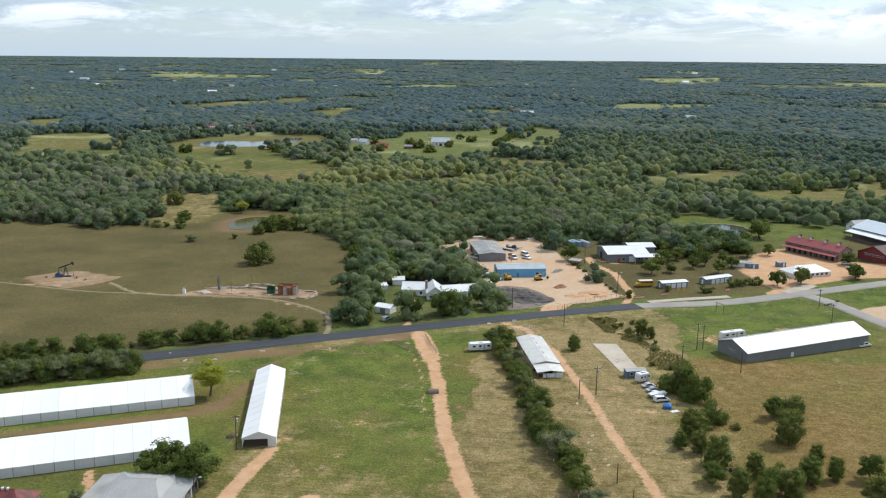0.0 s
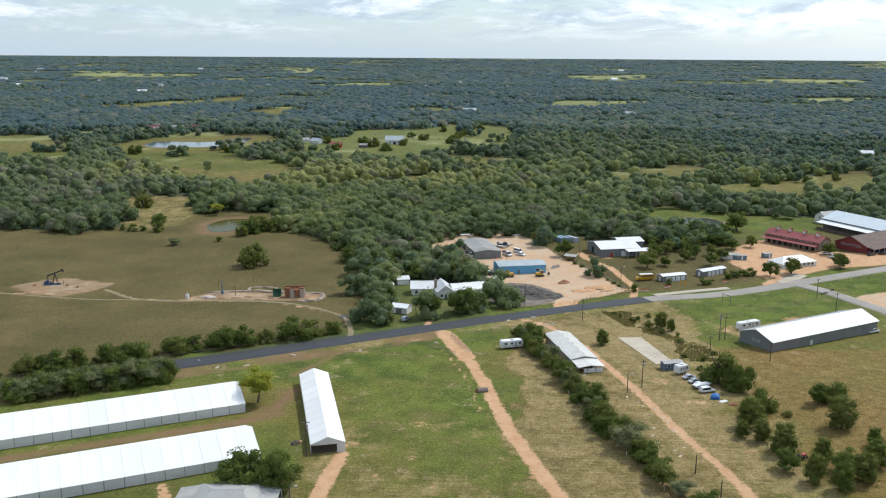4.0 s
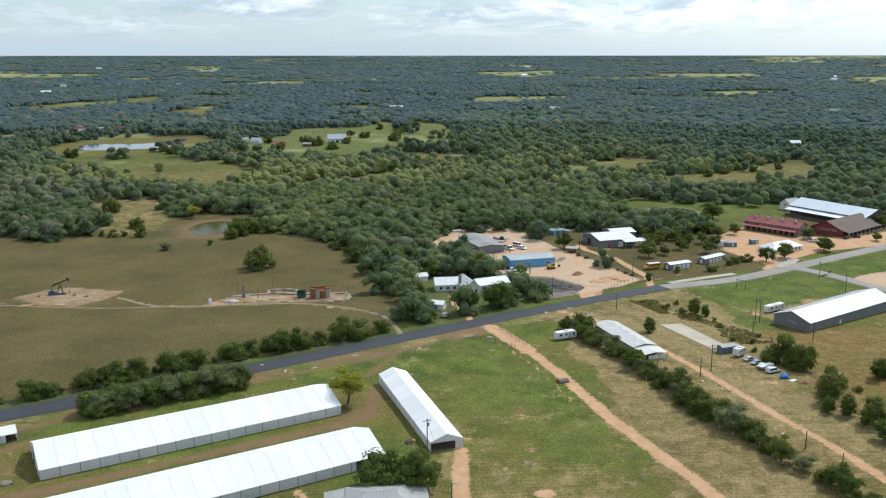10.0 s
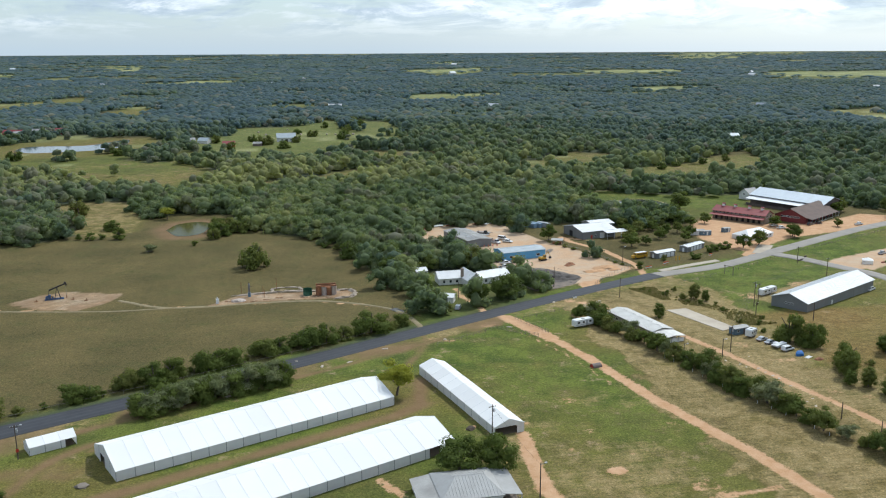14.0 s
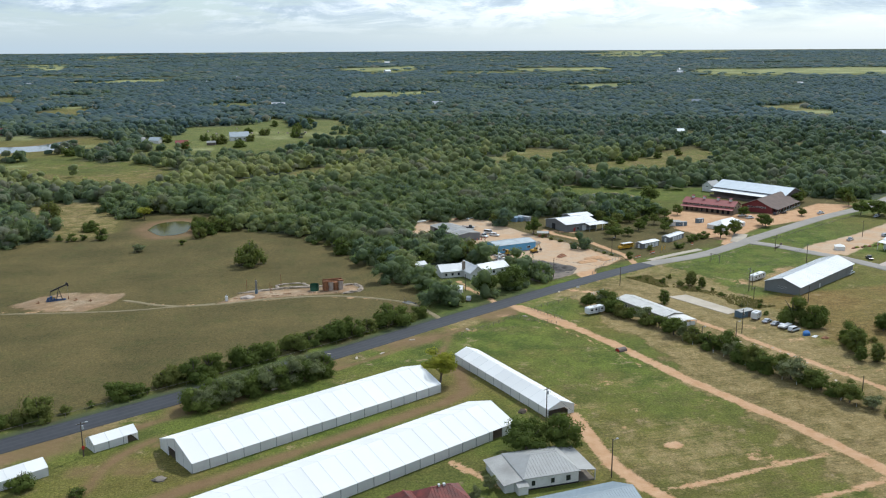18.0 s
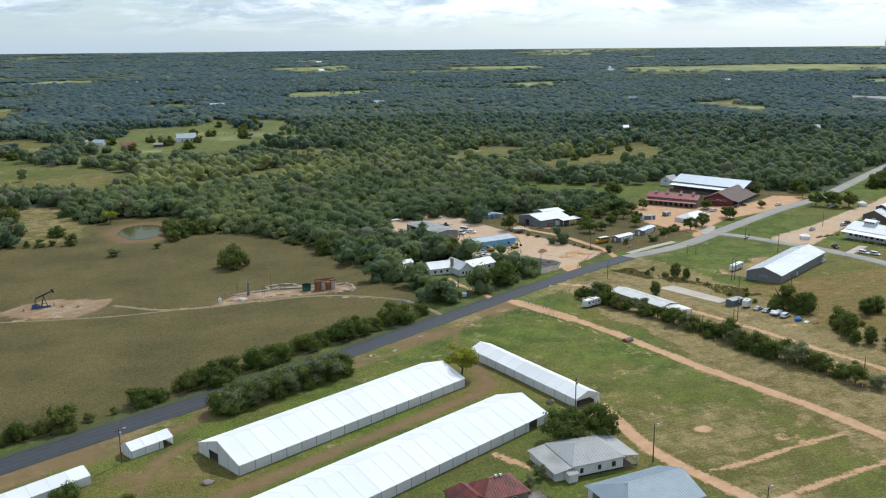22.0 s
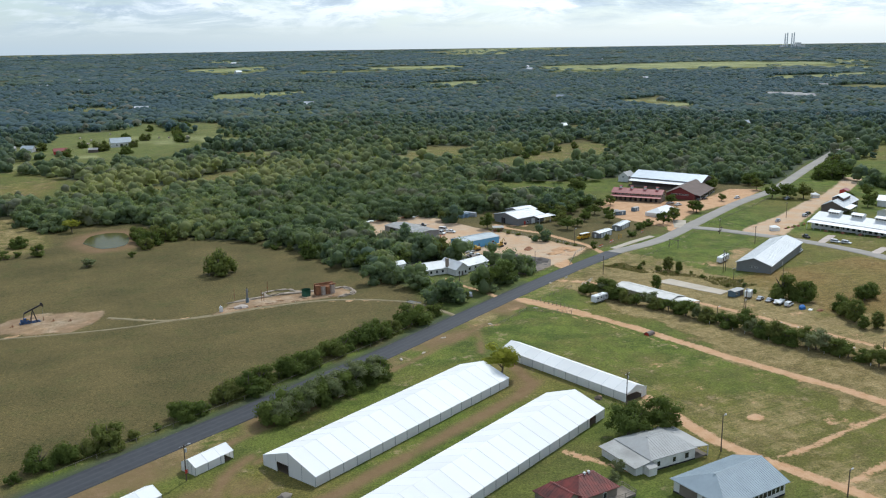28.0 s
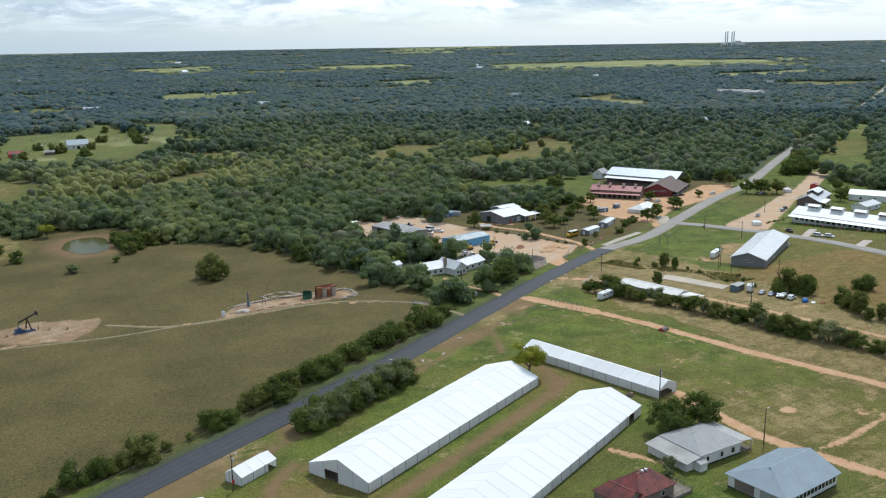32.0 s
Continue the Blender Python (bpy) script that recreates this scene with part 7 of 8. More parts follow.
ob = gabled("site_cabin", 86.2, 275.8, 15.0, 6.4, 3.0, 2.4, 2.7, M_SLATE, M_GALV, "slate blue site cabin with a grey roof by the slab", "cabin", 0.25, windows=[("S", -1.6, 0.9, 1.0, 1.8)], doors=[("S", 1.6, 1.8, -0.1, 2.0, M_DARKWALL)])
ob = thing("covered_boat", 91.2, 257.4, 25, "pale boat on a trailer in a row of old vehicles", "boat")
part("hull", side_prism([(-2.6, 0.9), (-2.6, 1.3), (2.9, 1.45), (2.2, 0.7), (-2.2, 0.6)], -0.95, 0.95), M_WHITE, ob)
part("trailer_frame", box((-2.4, 3.4, -0.6, -0.5, 0.4, 0.55), (-2.4, 3.4, 0.5, 0.6, 0.4, 0.55), (-0.2, 0.0, -0.9, 0.9, 0.3, 0.45)), M_STEEL, ob)
for s in (-1, 1):
    part("wheel", tube((-0.1, s * 0.9, 0.3), (-0.1, s * 1.05, 0.3), 0.3, seg=12), M_TYRE, ob)
ob = thing("tarpaulin_heap", 93.2, 248.6, 10, "bright blue tarpaulin thrown over a heap", "tarpaulin")
part("tarpaulin", rough_lump(1.5, 1.2, 1.7, 3.0, 2, 0.35), M_BLUE, ob)
ob = thing("plywood_sheet", 95.0, 246.2, 30, "white board lying on the grass", "board")
part("board", box((-1.3, 1.3, -0.7, 0.7, 0.02, 0.14)), M_WHITE, ob)
ob = thing("scrap_heap", 97.0, 243.5, 0, "brown scrap heap beside the blue tarpaulin", "scrap")
part("mound", rough_lump(1.6, 1.1, 0.6, 5.0, 2, 0.5), M_RUST, ob)
ob = thing("red_tractor", 104.5, 208.5, 40, "small red tractor under a tree", "tractor")
part("bonnet", side_prism([(-0.2, 0.6), (-0.2, 1.25), (1.3, 1.15), (1.35, 0.6)], -0.35, 0.35), M_RED, ob)
part("seat", box((-0.9, -0.3, -0.4, 0.4, 0.7, 1.0)), M_BLACK, ob)
for wx, r in ((-0.7, 0.6), (1.0, 0.38)):
    for s in (-1, 1):
        part("wheel", tube((wx, s * 0.55, r), (wx, s * 0.8, r), r, seg=14), M_TYRE, ob)
ob = thing("culvert_hut", 24.0, 251.0, 15, "dark rusty rounded metal calf hut by the dirt track", "hut")
part("shell", prism([(1.2 * math.cos(a * math.pi / 8), 1.1 * math.sin(a * math.pi / 8)) for a in range(9)], -1.6, 1.6), M_DARKWALL, ob)
part("opening", prism([(0.9 * math.cos(a * math.pi / 8), 1.0 * math.sin(a * math.pi / 8)) for a in range(9)], -1.64, -1.6), M_RED, ob, "dull red front panel")


def digger(x, y, turn, label, boom):
    ob = thing("excavator" if boom else "wheel_loader", x, y, turn, label, "digger")
    for s in (-1, 1):
        part("track", side_prism([(-1.6, 0.1), (-1.9, 0.45), (-1.6, 0.85), (1.6, 0.85), (1.9, 0.45), (1.6, 0.1)], s * 1.0 - 0.25, s * 1.0 + 0.25), M_BLACK, ob)
    part("engine_body", box((-1.9, 0.6, -1.1, 1.1, 0.95, 1.9)), M_MACHINE, ob)
    c = part("cab", box((0.0, 1.3, -1.05, 0.1, 1.0, 2.9)), M_MACHINE, ob)
    part("window", box((0.1, 1.33, -1.08, 0.0, 1.9, 2.75)), M_GLASS, c)
    if boom:
        part("boom", tube((1.0, 0.5, 1.5), (3.4, 0.5, 4.0), 0.22, 0.18, 4), M_MACHINE, ob)
        part("dipper", tube((3.4, 0.5, 4.0), (5.0, 0.5, 1.4), 0.17, 0.13, 4), M_MACHINE, ob)
        part("bucket", side_prism([(4.7, 1.5), (5.4, 1.3), (5.2, 0.5), (4.5, 0.4), (4.3, 0.9)], 0.0, 1.0), M_BLACK, ob)
    else:
        part("lift_arm", tube((1.0, -0.7, 1.4), (3.0, -0.7, 0.7), 0.13, seg=4), M_MACHINE, ob)
        part("lift_arm", tube((1.0, 0.7, 1.4), (3.0, 0.7, 0.7), 0.13, seg=4), M_MACHINE, ob)
        part("bucket", side_prism([(2.9, 0.2), (3.9, 0.2), (3.3, 0.5), (3.1, 1.3), (2.8, 1.2)], -1.2, 1.2), M_STEEL, ob)


digger(38.5, 409.0, -160, "yellow wheel loader by the blue workshop", False)
digger(53.0, 411.0, 20, "yellow excavator with a bent boom by the blue workshop", True)
slab("spoil_ground", [(30, 392), (38, 398), (48, 396), (56, 386), (61, 374), (54, 363), (45, 357), (34, 353), (28, 366)], M_SPOIL, "dark crushed asphalt spread on the ground by the road", 0.06, "ground")
M_TAR = worn("black_asphalt_millings", (0.040, 0.036, 0.033), (0.105, 0.088, 0.074), 0.95, fine=0.8, coarse=0.25, amount=1.0)


def heap(name, x, y, turn, rx, ry, rz, seed, mat, label):
    """A broad tipped heap: many crests and hollows that thin out to the ground."""
    ob = thing(name, x, y, turn, label, "mound", "mounds in the yard")
    nu, nv = 44, 30
    u, v = [q.ravel() for q in np.meshgrid(np.linspace(-1, 1, nu), np.linspace(-1, 1, nv))]
    px, py = u * rx, v * ry
    rim = np.clip(1.15 - np.hypot(u, v) - 0.35 * (field_noise(px + 90, py + 90, 3.5, seed) - 0.5), 0, 1)
    z = rz * np.minimum(1, 1.8 * rim) * (0.15 + 0.9 * field_noise(px, py, 2.6, seed + 1) + 0.5 * field_noise(px, py, 1.1, seed + 2)) - 0.06 * (rim <= 0)
    i, j = np.meshgrid(np.arange(nu - 1), np.arange(nv - 1))
    q = (j * nu + i).ravel()
    part("mound", mesh_from("mound", np.stack([px, py, z + 0.08 * (rim > 0)], 1), np.stack([q, q + 1, q + nu + 1, q + nu], 1), [mat]), None, ob)


heap("spoil_heap", 45.0, 379.0, -38, 15.0, 9.5, 1.5, 301, M_TAR, "broad black heap of asphalt millings in the yard")
heap("spoil_heap", 37.0, 365.0, -30, 7.0, 4.0, 0.6, 311, M_SPOIL, "low grey-brown gravel heap by the road")
for px, py, rx, ry, rz in ((78, 391, 6.5, 3.2, 0.8), (71, 385, 5.5, 2.6, 0.6), (81, 386, 3.2, 2.0, 0.5)):
    heap("earth_heap", px, py, 15, rx, ry, rz, int(300 + px), M_ROCK, "low spread heap of orange earth in the yard")
heap("scrap_pile", 63.0, 399.0, 35, 3.4, 1.8, 1.1, 341, M_RUST, "brown heap of scrap timber in the yard")
heap("scrap_pile", 62.0, 430.0, 60, 4.5, 1.4, 0.9, 347, M_WOOD, "grey-brown heap of scrap timber beside the yard fence")
for i, (px, py) in enumerate(((8, 500), (16, 506), (24, 507), (31, 508), (40, 509), (47, 508))):
    ob = thing("stacked_pipes", px, py, 10 + 7 * i, "pale stacked pipes and tanks at the back of the yard", "pipes", "pipes at the yard's back")
    for k in range(3):
        part("pipe", tube((-3, -0.6 + 0.6 * k, 0.45), (3, -0.6 + 0.6 * k, 0.45), 0.28 + 0.1 * (i % 2), seg=8), M_WHITE if i % 2 else M_RUST, ob)
for i, (px, py) in enumerate(((33.5, 447.0), (36.0, 447.5), (38.5, 448.5), (31.0, 446.5))):
    ob = thing("traffic_barrel", px, py, 0, "orange traffic barrel beside the workshop", "barrel", "traffic barrels")
    part("drum", tube((0, 0, 0), (0, 0, 1.0), 0.32, 0.27, 10), M_ORANGE, ob)
    part("band", tube((0, 0, 0.45), (0, 0, 0.6), 0.315, 0.305, 10), M_WHITE, ob)

# ---- oil well ----
M_NAVY = paint("dark_blue_machine_paint", (0.04, 0.085, 0.19), 0.6)
ob = thing("pumpjack", -170.0, 382.4, 12, "dark blue pumpjack on a gravel pad", "pumpjack")
part("skid", box((-4.4, 3.2, -1.0, -0.7, 0, 0.35), (-4.4, 3.2, 0.7, 1.0, 0, 0.35), (-4.2, -4.0, -0.7, 0.7, 0, 0.3), (2.8, 3.0, -0.7, 0.7, 0, 0.3)), M_NAVY, ob, "blue steel skid")
for sx in (-0.4, 1.9):
    for s in (-1, 1):
        part("samson_leg", tube((sx, s * 0.9, 0.3), (0.75, s * 0.2, 5.0), 0.14, 0.11, 6), M_BLACK, ob)
for z in (1.6, 3.0):
    part("brace", tube((0.75 - (5 - z) * 0.24, 0.0, z), (0.75 + (5 - z) * 0.24, 0, z), 0.07, seg=6), M_BLACK, ob)
bm = side_prism([(-3.4, -0.3), (-3.4, 0.3), (3.6, 0.25), (3.6, -0.25)], -0.18, 0.18)
o = part("walking_beam", bm, M_BLACK, ob)
o.location, o.rotation_euler = (0.75, 0, 5.25), (0, radians(-20), 0)
o = part("horsehead", side_prism([(3.3, 0.9), (3.9, 0.75), (4.15, 0.0), (3.95, -0.9), (3.5, -1.1), (3.3, -0.4)], -0.22, 0.22), M_BLACK, ob)
o.location, o.rotation_euler = (0.75, 0, 5.25), (0, radians(-20), 0)
part("polished_rod", tube((4.3, 0, 0.2), (4.3, 0, 6.3), 0.04, seg=6), M_STEEL, ob)
for s in (-1, 1):
    part("pitman_arm", tube((-2.4, s * 0.55, 4.0), (-2.9, s * 0.55, 1.5), 0.08, seg=6), M_BLACK, ob)
    c = part("crank", tube((-2.4, s * 0.62, 1.7), (-3.6, s * 0.62, 1.1), 0.16, seg=6), M_NAVY, ob)
    part("counterweight", side_prism([(-3.9, 0.6), (-4.1, 1.3), (-3.4, 1.7), (-2.9, 1.2), (-3.2, 0.6)], s * 0.62 - 0.14, s * 0.62 + 0.14), M_NAVY, c, "blue counterweight")
part("gearbox", box((-2.9, -1.9, -0.5, 0.5, 0.35, 2.1)), M_NAVY, ob)
part("belt_guard", side_prism([(-1.8, 0.5), (-1.8, 1.6), (-0.6, 1.3), (-0.6, 0.5)], 0.6, 0.8), M_MACHINE, ob, "yellow belt guard")
part("motor", tube((-1.2, -0.5, 0.8), (-1.2, 0.5, 0.8), 0.4, seg=10), M_NAVY, ob)
part("wellhead", tube((4.3, 0, -0.1), (4.3, 0, 1.4), 0.2, 0.14, 8), M_RUST, ob)
for px, py, lb in ((-162.5, 379.5, "small rusty valve stand on the well pad"), (-156.5, 376.5, "rusty pipe fitting on the well pad"), (-177.0, 378.5, "rusty pipe fitting on the well pad")):
    ob = thing("valve_stand", px, py, 30, lb, "valve")
    part("pipe", tube((-0.8, 0, 0.35), (0.8, 0, 0.35), 0.16, seg=8), M_RUST, ob)
    part("riser", tube((0.2, 0, 0), (0.2, 0, 0.9), 0.12, seg=8), M_RUST, ob)
    part("handwheel", tube((0.2, -0.02, 0.95), (0.2, 0.02, 1.0), 0.25, seg=10), M_RUST, ob)

ob = thing("rusted_tank_shed", -56.2, 366.0, 4, "rust-streaked pale steel tank battery box", "tank")
part("back_wall", box((-4.3, 4.3, 2.2, 2.5, -0.2, 4.6)), M_RUST, ob)
for i, hgt in enumerate((4.6, 4.2, 3.9, 4.7)):
    t = part("tank", tube((-3.2 + 2.15 * i, 0.4, -0.2), (-3.2 + 2.15 * i, 0.4, hgt - 0.5), 1.15, seg=16), M_RUST if i % 2 == 0 else M_CRATE, ob)
    part("tank_lid", tube((-3.2 + 2.15 * i, 0.4, hgt - 0.5), (-3.2 + 2.15 * i, 0.4, hgt - 0.3), 1.2, 0.4, 16), M_RUST, t)
part("walkway", box((-4.4, 4.4, -0.95, -0.75, 4.15, 4.5), (-4.4, 4.4, -0.9, -0.5, 3.95, 4.05)), M_RUST, ob, "rusted steel walkway")
ob = thing("green_open_tank", -64.2, 367.8, 0, "round dark green open-topped tank", "tank")
bm = tube((0, 0, -0.2), (0, 0, 2.8), 1.9, seg=22)
top = max(bm.faces, key=lambda f: f.calc_center_median().z)
bmesh.ops.inset_region(bm, faces=[top], thickness=0.12)
for v in top.verts:
    v.co.z -= 1.2
part("shell", bm, M_GREENTANK, ob)
ob = thing("separator_column", -88.8, 369.5, 0, "tall slim steel separator column", "separator")
part("column", tube((0, 0, 0), (0, 0, 5.8), 0.42, seg=12), M_STEEL, ob)
part("base", tube((0, 0, 0), (0, 0, 1.9), 0.62, seg=12), M_SLATE, ob, "dark green-blue lower casing")
part("outlet", tube((0.3, 0, 4.6), (1.3, 0, 4.6), 0.08, seg=6), M_BLACK, ob)
part("stack", tube((0, 0, 5.8), (0, 0, 6.6), 0.08, seg=6), M_BLACK, ob)
for px, py, hh in ((-83.0, 369.0, 4.6), (-82.4, 367.4, 3.6), (-77.5, 380.5, 5.2), (-92.5, 377.0, 4.8)):
    ob = thing("vent_pipe", px, py, 0, "thin rusty vent pipe with a cross arm", "pipe", "vent pipes")
    part("pipe", tube((0, 0, 0), (0, 0, hh), 0.10, seg=6), M_RUST, ob)
    part("arm", tube((-0.7, 0, hh * 0.5), (0.4, 0, hh * 0.45), 0.07, seg=6), M_RUST, ob)
ob = thing("meter_house", -101.4, 360.6, 0, "small white meter box on the pad", "box")
part("cabinet", box((-0.6, 0.6, -0.5, 0.5, 0, 2.0)), M_WHITE, ob)
part("vent", tube((0, 0, 2.0), (0, 0, 2.7), 0.15, seg=8), M_SILVER, ob)
ob = thing("gravel_mound", -93.0, 362.5, 0, "pale gravel mound on the well pad", "heap")
part("mound", rough_lump(3.0, 1.8, 1.1, 8.0, 3, 0.3), M_CRATE, ob)
BERM = [(-94, 372.2), (-75, 375.0), (-56, 373.0), (-46, 373.4), (-43.5, 367), (-46, 360.0), (-53, 358.5)]
for i, (a, b) in enumerate(zip(BERM, BERM[1:])):
    ob = thing("earth_berm", (a[0] + b[0]) / 2, (a[1] + b[1]) / 2, math.degrees(math.atan2(b[1] - a[1], b[0] - a[0])), "low pale gravel berm round the tank pad", "berm", "berms of the tank pad")
    part("bank", rough_lump(math.hypot(b[0] - a[0], b[1] - a[1]) * 0.56, 1.1, 0.7, i * 2.3, 3, 0.5), M_RUBBLE, ob)
LOOP = [(-79, 376.5), (-79.5, 381), (-74, 383), (-68, 381.5), (-66, 377.5)]
for i, (a, b) in enumerate(zip(LOOP, LOOP[1:])):
    ob = thing("earth_berm", (a[0] + b[0]) / 2, (a[1] + b[1]) / 2, math.degrees(math.atan2(b[1] - a[1], b[0] - a[0])), "low pale gravel ring beyond the tank pad", "berm", "berms of the tank pad")
    part("bank", rough_lump(3.2, 0.8, 0.5, 20 + i * 2.3, 2, 0.5), M_RUBBLE, ob)
for i in range(9):
    px, py = -97 + 5.2 * i, 362.5 + 2.2 * math.sin(i * 2.1)
    ob = thing("flow_line", px, py, 8 * math.sin(i), "rusty pipe run on the tank pad", "pipe", "pipe runs on the pad")
    part("pipe", tube((-1.6, 0, 0.3), (1.6, 0, 0.3), 0.11, seg=6), M_RUST, ob)
    part("support", box((-0.12, 0.12, -0.3, 0.3, 0, 0.25)), M_CONCRETE, ob)
ob = thing("cattle_guard", -29.5, 333.5, -60, "low white pipe gate where the track crosses the fence", "gate")
for i in range(13):
    part("bar", box((-3 + 0.5 * i, -2.85 + 0.5 * i, -1.6, 1.6, 0.05, 0.2)), M_STEEL, ob)
for s in (-1, 1):
    part("end_post", tube((s * 3.3, 0, 0), (s * 3.3, 0, 1.4), 0.09, seg=6), M_WOOD, ob)

for kind, px, py, tt, m, lb in (("suv", 25.8, 425.2, 30, M_DARKCAR, "dark parked car beside the blue workshop"), ("sedan", 27.5, 419.6, 20, M_DARKCAR, "dark parked car beside the blue workshop"),
                                ("pickup", 28.7, 414.0, 15, M_WHITE, "white pickup beside the blue workshop"), ("suv", 31.2, 411.8, 15, M_DARKCAR, "dark parked car beside the blue workshop"),
                                ("truck", 30.6, 394.5, 5, M_WHITE, "white work truck at the edge of the yard"), ("truck", 19.5, 451.9, -50, M_WHITE, "white work truck by the long workshop")):
    vehicle(kind, px, py, tt, m, lb, "truck" if kind in ("truck", "pickup") else "car")
for px, py, tt in ((32.3, 385.5, 5), (35.5, 475.1, -35), (38.3, 481.4, -30)):
    ob = thing("flatbed_trailer", px, py, tt, "grey flatbed trailer parked in the yard", "trailer", "flatbed trailers in the yard")
    part("deck", box((-4.2, 4.2, -1.2, 1.2, 0.85, 1.0)), M_GALV, ob)
    part("drawbar", box((4.2, 5.8, -0.1, 0.1, 0.7, 0.85)), M_BLACK, ob)
    for wx_ in (-2.6, -1.4):
        for s in (-1, 1):
            part("wheel", tube((wx_, s * 1.0, 0.42), (wx_, s * 1.22, 0.42), 0.42, seg=12), M_TYRE, ob)

# ---- poles ----


def utility_pole(x, y, h, arm=True, can=False, lamp=False, label="dark wooden utility pole with a crossarm", sign=False, turn=20):
    ob = thing("utility_pole", x, y, turn, label, "pole", "utility poles")
    part("shaft", tube((0, 0, -0.3), (0, 0, h), 0.17, 0.11, 8), M_POLE, ob)
    if arm:
        a = part("crossarm", box((-1.1, 1.1, -0.06, 0.06, h - 0.6, h - 0.46)), M_POLE, ob)
        for px in (-1.0, -0.35, 0.35, 1.0):
            part("insulator", tube((px, 0, h - 0.46), (px, 0, h - 0.25), 0.06, 0.04, 6), M_WHITE, a)
    if can:
        part("transformer", tube((0.35, 0, h - 2.0), (0.35, 0, h - 1.1), 0.28, seg=10), M_SILVER, ob, "grey transformer can")
    if lamp:
        part("lamp_arm", tube((0, 0, h - 0.5), (1.3, 0, h - 0.25), 0.05, seg=6), M_STEEL, ob)
        part("lamp_head", box((1.1, 1.7, -0.18, 0.18, h - 0.4, h - 0.22)), M_SILVER, ob)
    if sign:
        part("sign", box((-0.35, 0.35, -0.22, -0.18, 2.0, 2.9)), M_RED, ob, "small red and white sign board")
    return ob


utility_pole(-139.0, 214.2, 9.2, True, True, True, "wooden utility pole with transformer and red sign", True)
utility_pole(-20.8, 204.0, 9.6, True, True, False, "wooden utility pole with crossarm and transformer by the tent")
utility_pole(-17.8, 169.8, 9.8, False, False, True, "wooden pole with a yard lamp beside the dirt drive")
utility_pole(-8.5, 140.2, 6.6, False, False, True, "wooden pole with a yard lamp beside the dirt drive")
for px, py, hh, ar, ca, la in ((73, 256.6, 9.0, True, True, False), (67.8, 252.2, 6.2, False, False, True), (111, 310, 10.0, True, True, False), (113.2, 311, 9.0, True, False, False), (75.4, 199, 5.0, False, False, False), (121.2, 285.1, 7.0, False, False, False),
                               (43, 359.2, 9.0, False, False, False), (64.3, 335.3, 8.5, False, False, False), (172.5, 380, 8.5, True, False, False), (168.7, 350, 9.5, True, False, False), (53.3, 250.2, 6.2, False, False, True),
                               (104, 296, 5.5, True, False, False), (-2.3, 346.5, 7.5, False, False, False), (89.1, 396.1, 9.0, False, False, True), (76.1, 449.4, 8.0, False, False, False), (78, 186, 5.0, False, False, False), (240, 398, 9.0, True, False, False)):
    utility_pole(px, py, hh, ar, ca, la, "dark wooden utility pole with a crossarm" if ar else "plain dark wooden pole with a lamp" if la else "plain dark wooden pole")


# ---- fences ----
POST = {}


def fence(pts, gap, h, rails, label, mat=None, post_mat=None, r=0.07, group=""):
    mat, post_mat = mat or M_WOOD, post_mat or mat or M_WOOD
    x0, y0 = pts[0]
    ob = thing("fence", x0, y0, 0, label, "fence", group)
    key = (h, r, post_mat.name)
    if key not in POST:
        bm = tube((0, 0, -0.4), (0, 0, h), r, r * 0.9, 6)
        me = bpy.data.meshes.new("post")
        bm.to_mesh(me)
        bm.free()
        me.materials.append(post_mat)
        POST[key] = me
    for (ax, ay), (bx, by) in zip(pts, pts[1:]):
        n = max(1, round(math.hypot(bx - ax, by - ay) / gap))
        for i in range(n + 1):
            px, py = ax + (bx - ax) * i / n, ay + (by - ay) * i / n
            o = part("post", POST[key], None, ob)
            o.location = (px - x0, py - y0, gz(px, py) - gz(x0, y0))
        for k in range(rails):
            z = h * (0.92 - 0.36 * k)
            for i in range(n):
                p = Vector((ax + (bx - ax) * i / n, ay + (by - ay) * i / n, 0))
                q = Vector((ax + (bx - ax) * (i + 1) / n, ay + (by - ay) * (i + 1) / n, 0))
                p.z, q.z = gz(p.x, p.y) + z - gz(x0, y0), gz(q.x, q.y) + z - gz(x0, y0)
                p.x, p.y, q.x, q.y = p.x - x0, p.y - y0, q.x - x0, q.y - y0
                part("rail", tube(p, q, 0.045, seg=4), mat, ob)


fence([(-22, 283), (-10, 290), (3, 299)], 3.0, 1.4, 2, "weathered rail fence along the lot by the road")
fence([(3, 299), (9, 293), (15, 286)], 2.0, 1.5, 3, "weathered rail wing fence beside the dirt drive")
fence([(13, 311), (16, 301), (20, 290)], 2.0, 1.5, 3, "weathered rail wing fence beside the dirt drive")
fence([(16, 310), (28, 316), (38, 321)], 3.0, 1.3, 2, "brown rail fence in front of the hedgerow lot")
fence([(44, 322), (48, 324), (53, 327.5)], 1.3, 1.4, 3, "white rail gate by the dirt track", M_WHITE)
fence([(98, 352), (127, 367), (150, 381), (168, 393)], 4.5, 1.3, 1, "wire and post fence along the green lawn")
fence([(186, 403), (210, 415), (240, 430), (270, 445), (288, 456)], 3.5, 1.4, 2, "dark rail fence along the road verge", M_DARKWALL)
fence([(-167, 231), (-137, 247), (-110, 260.5), (-66, 286), (-35, 307)], 6.0, 1.2, 1, "wire fence with wooden posts along the pasture")
fence([(62, 359), (78, 378), (88, 386)], 3.0, 1.6, 1, "pipe gate and fence at the yard entrance", M_STEEL)
fence([(90, 388), (79, 424), (68, 454)], 5.0, 1.5, 2, "grey wire fence between yard and lane", M_STEEL)
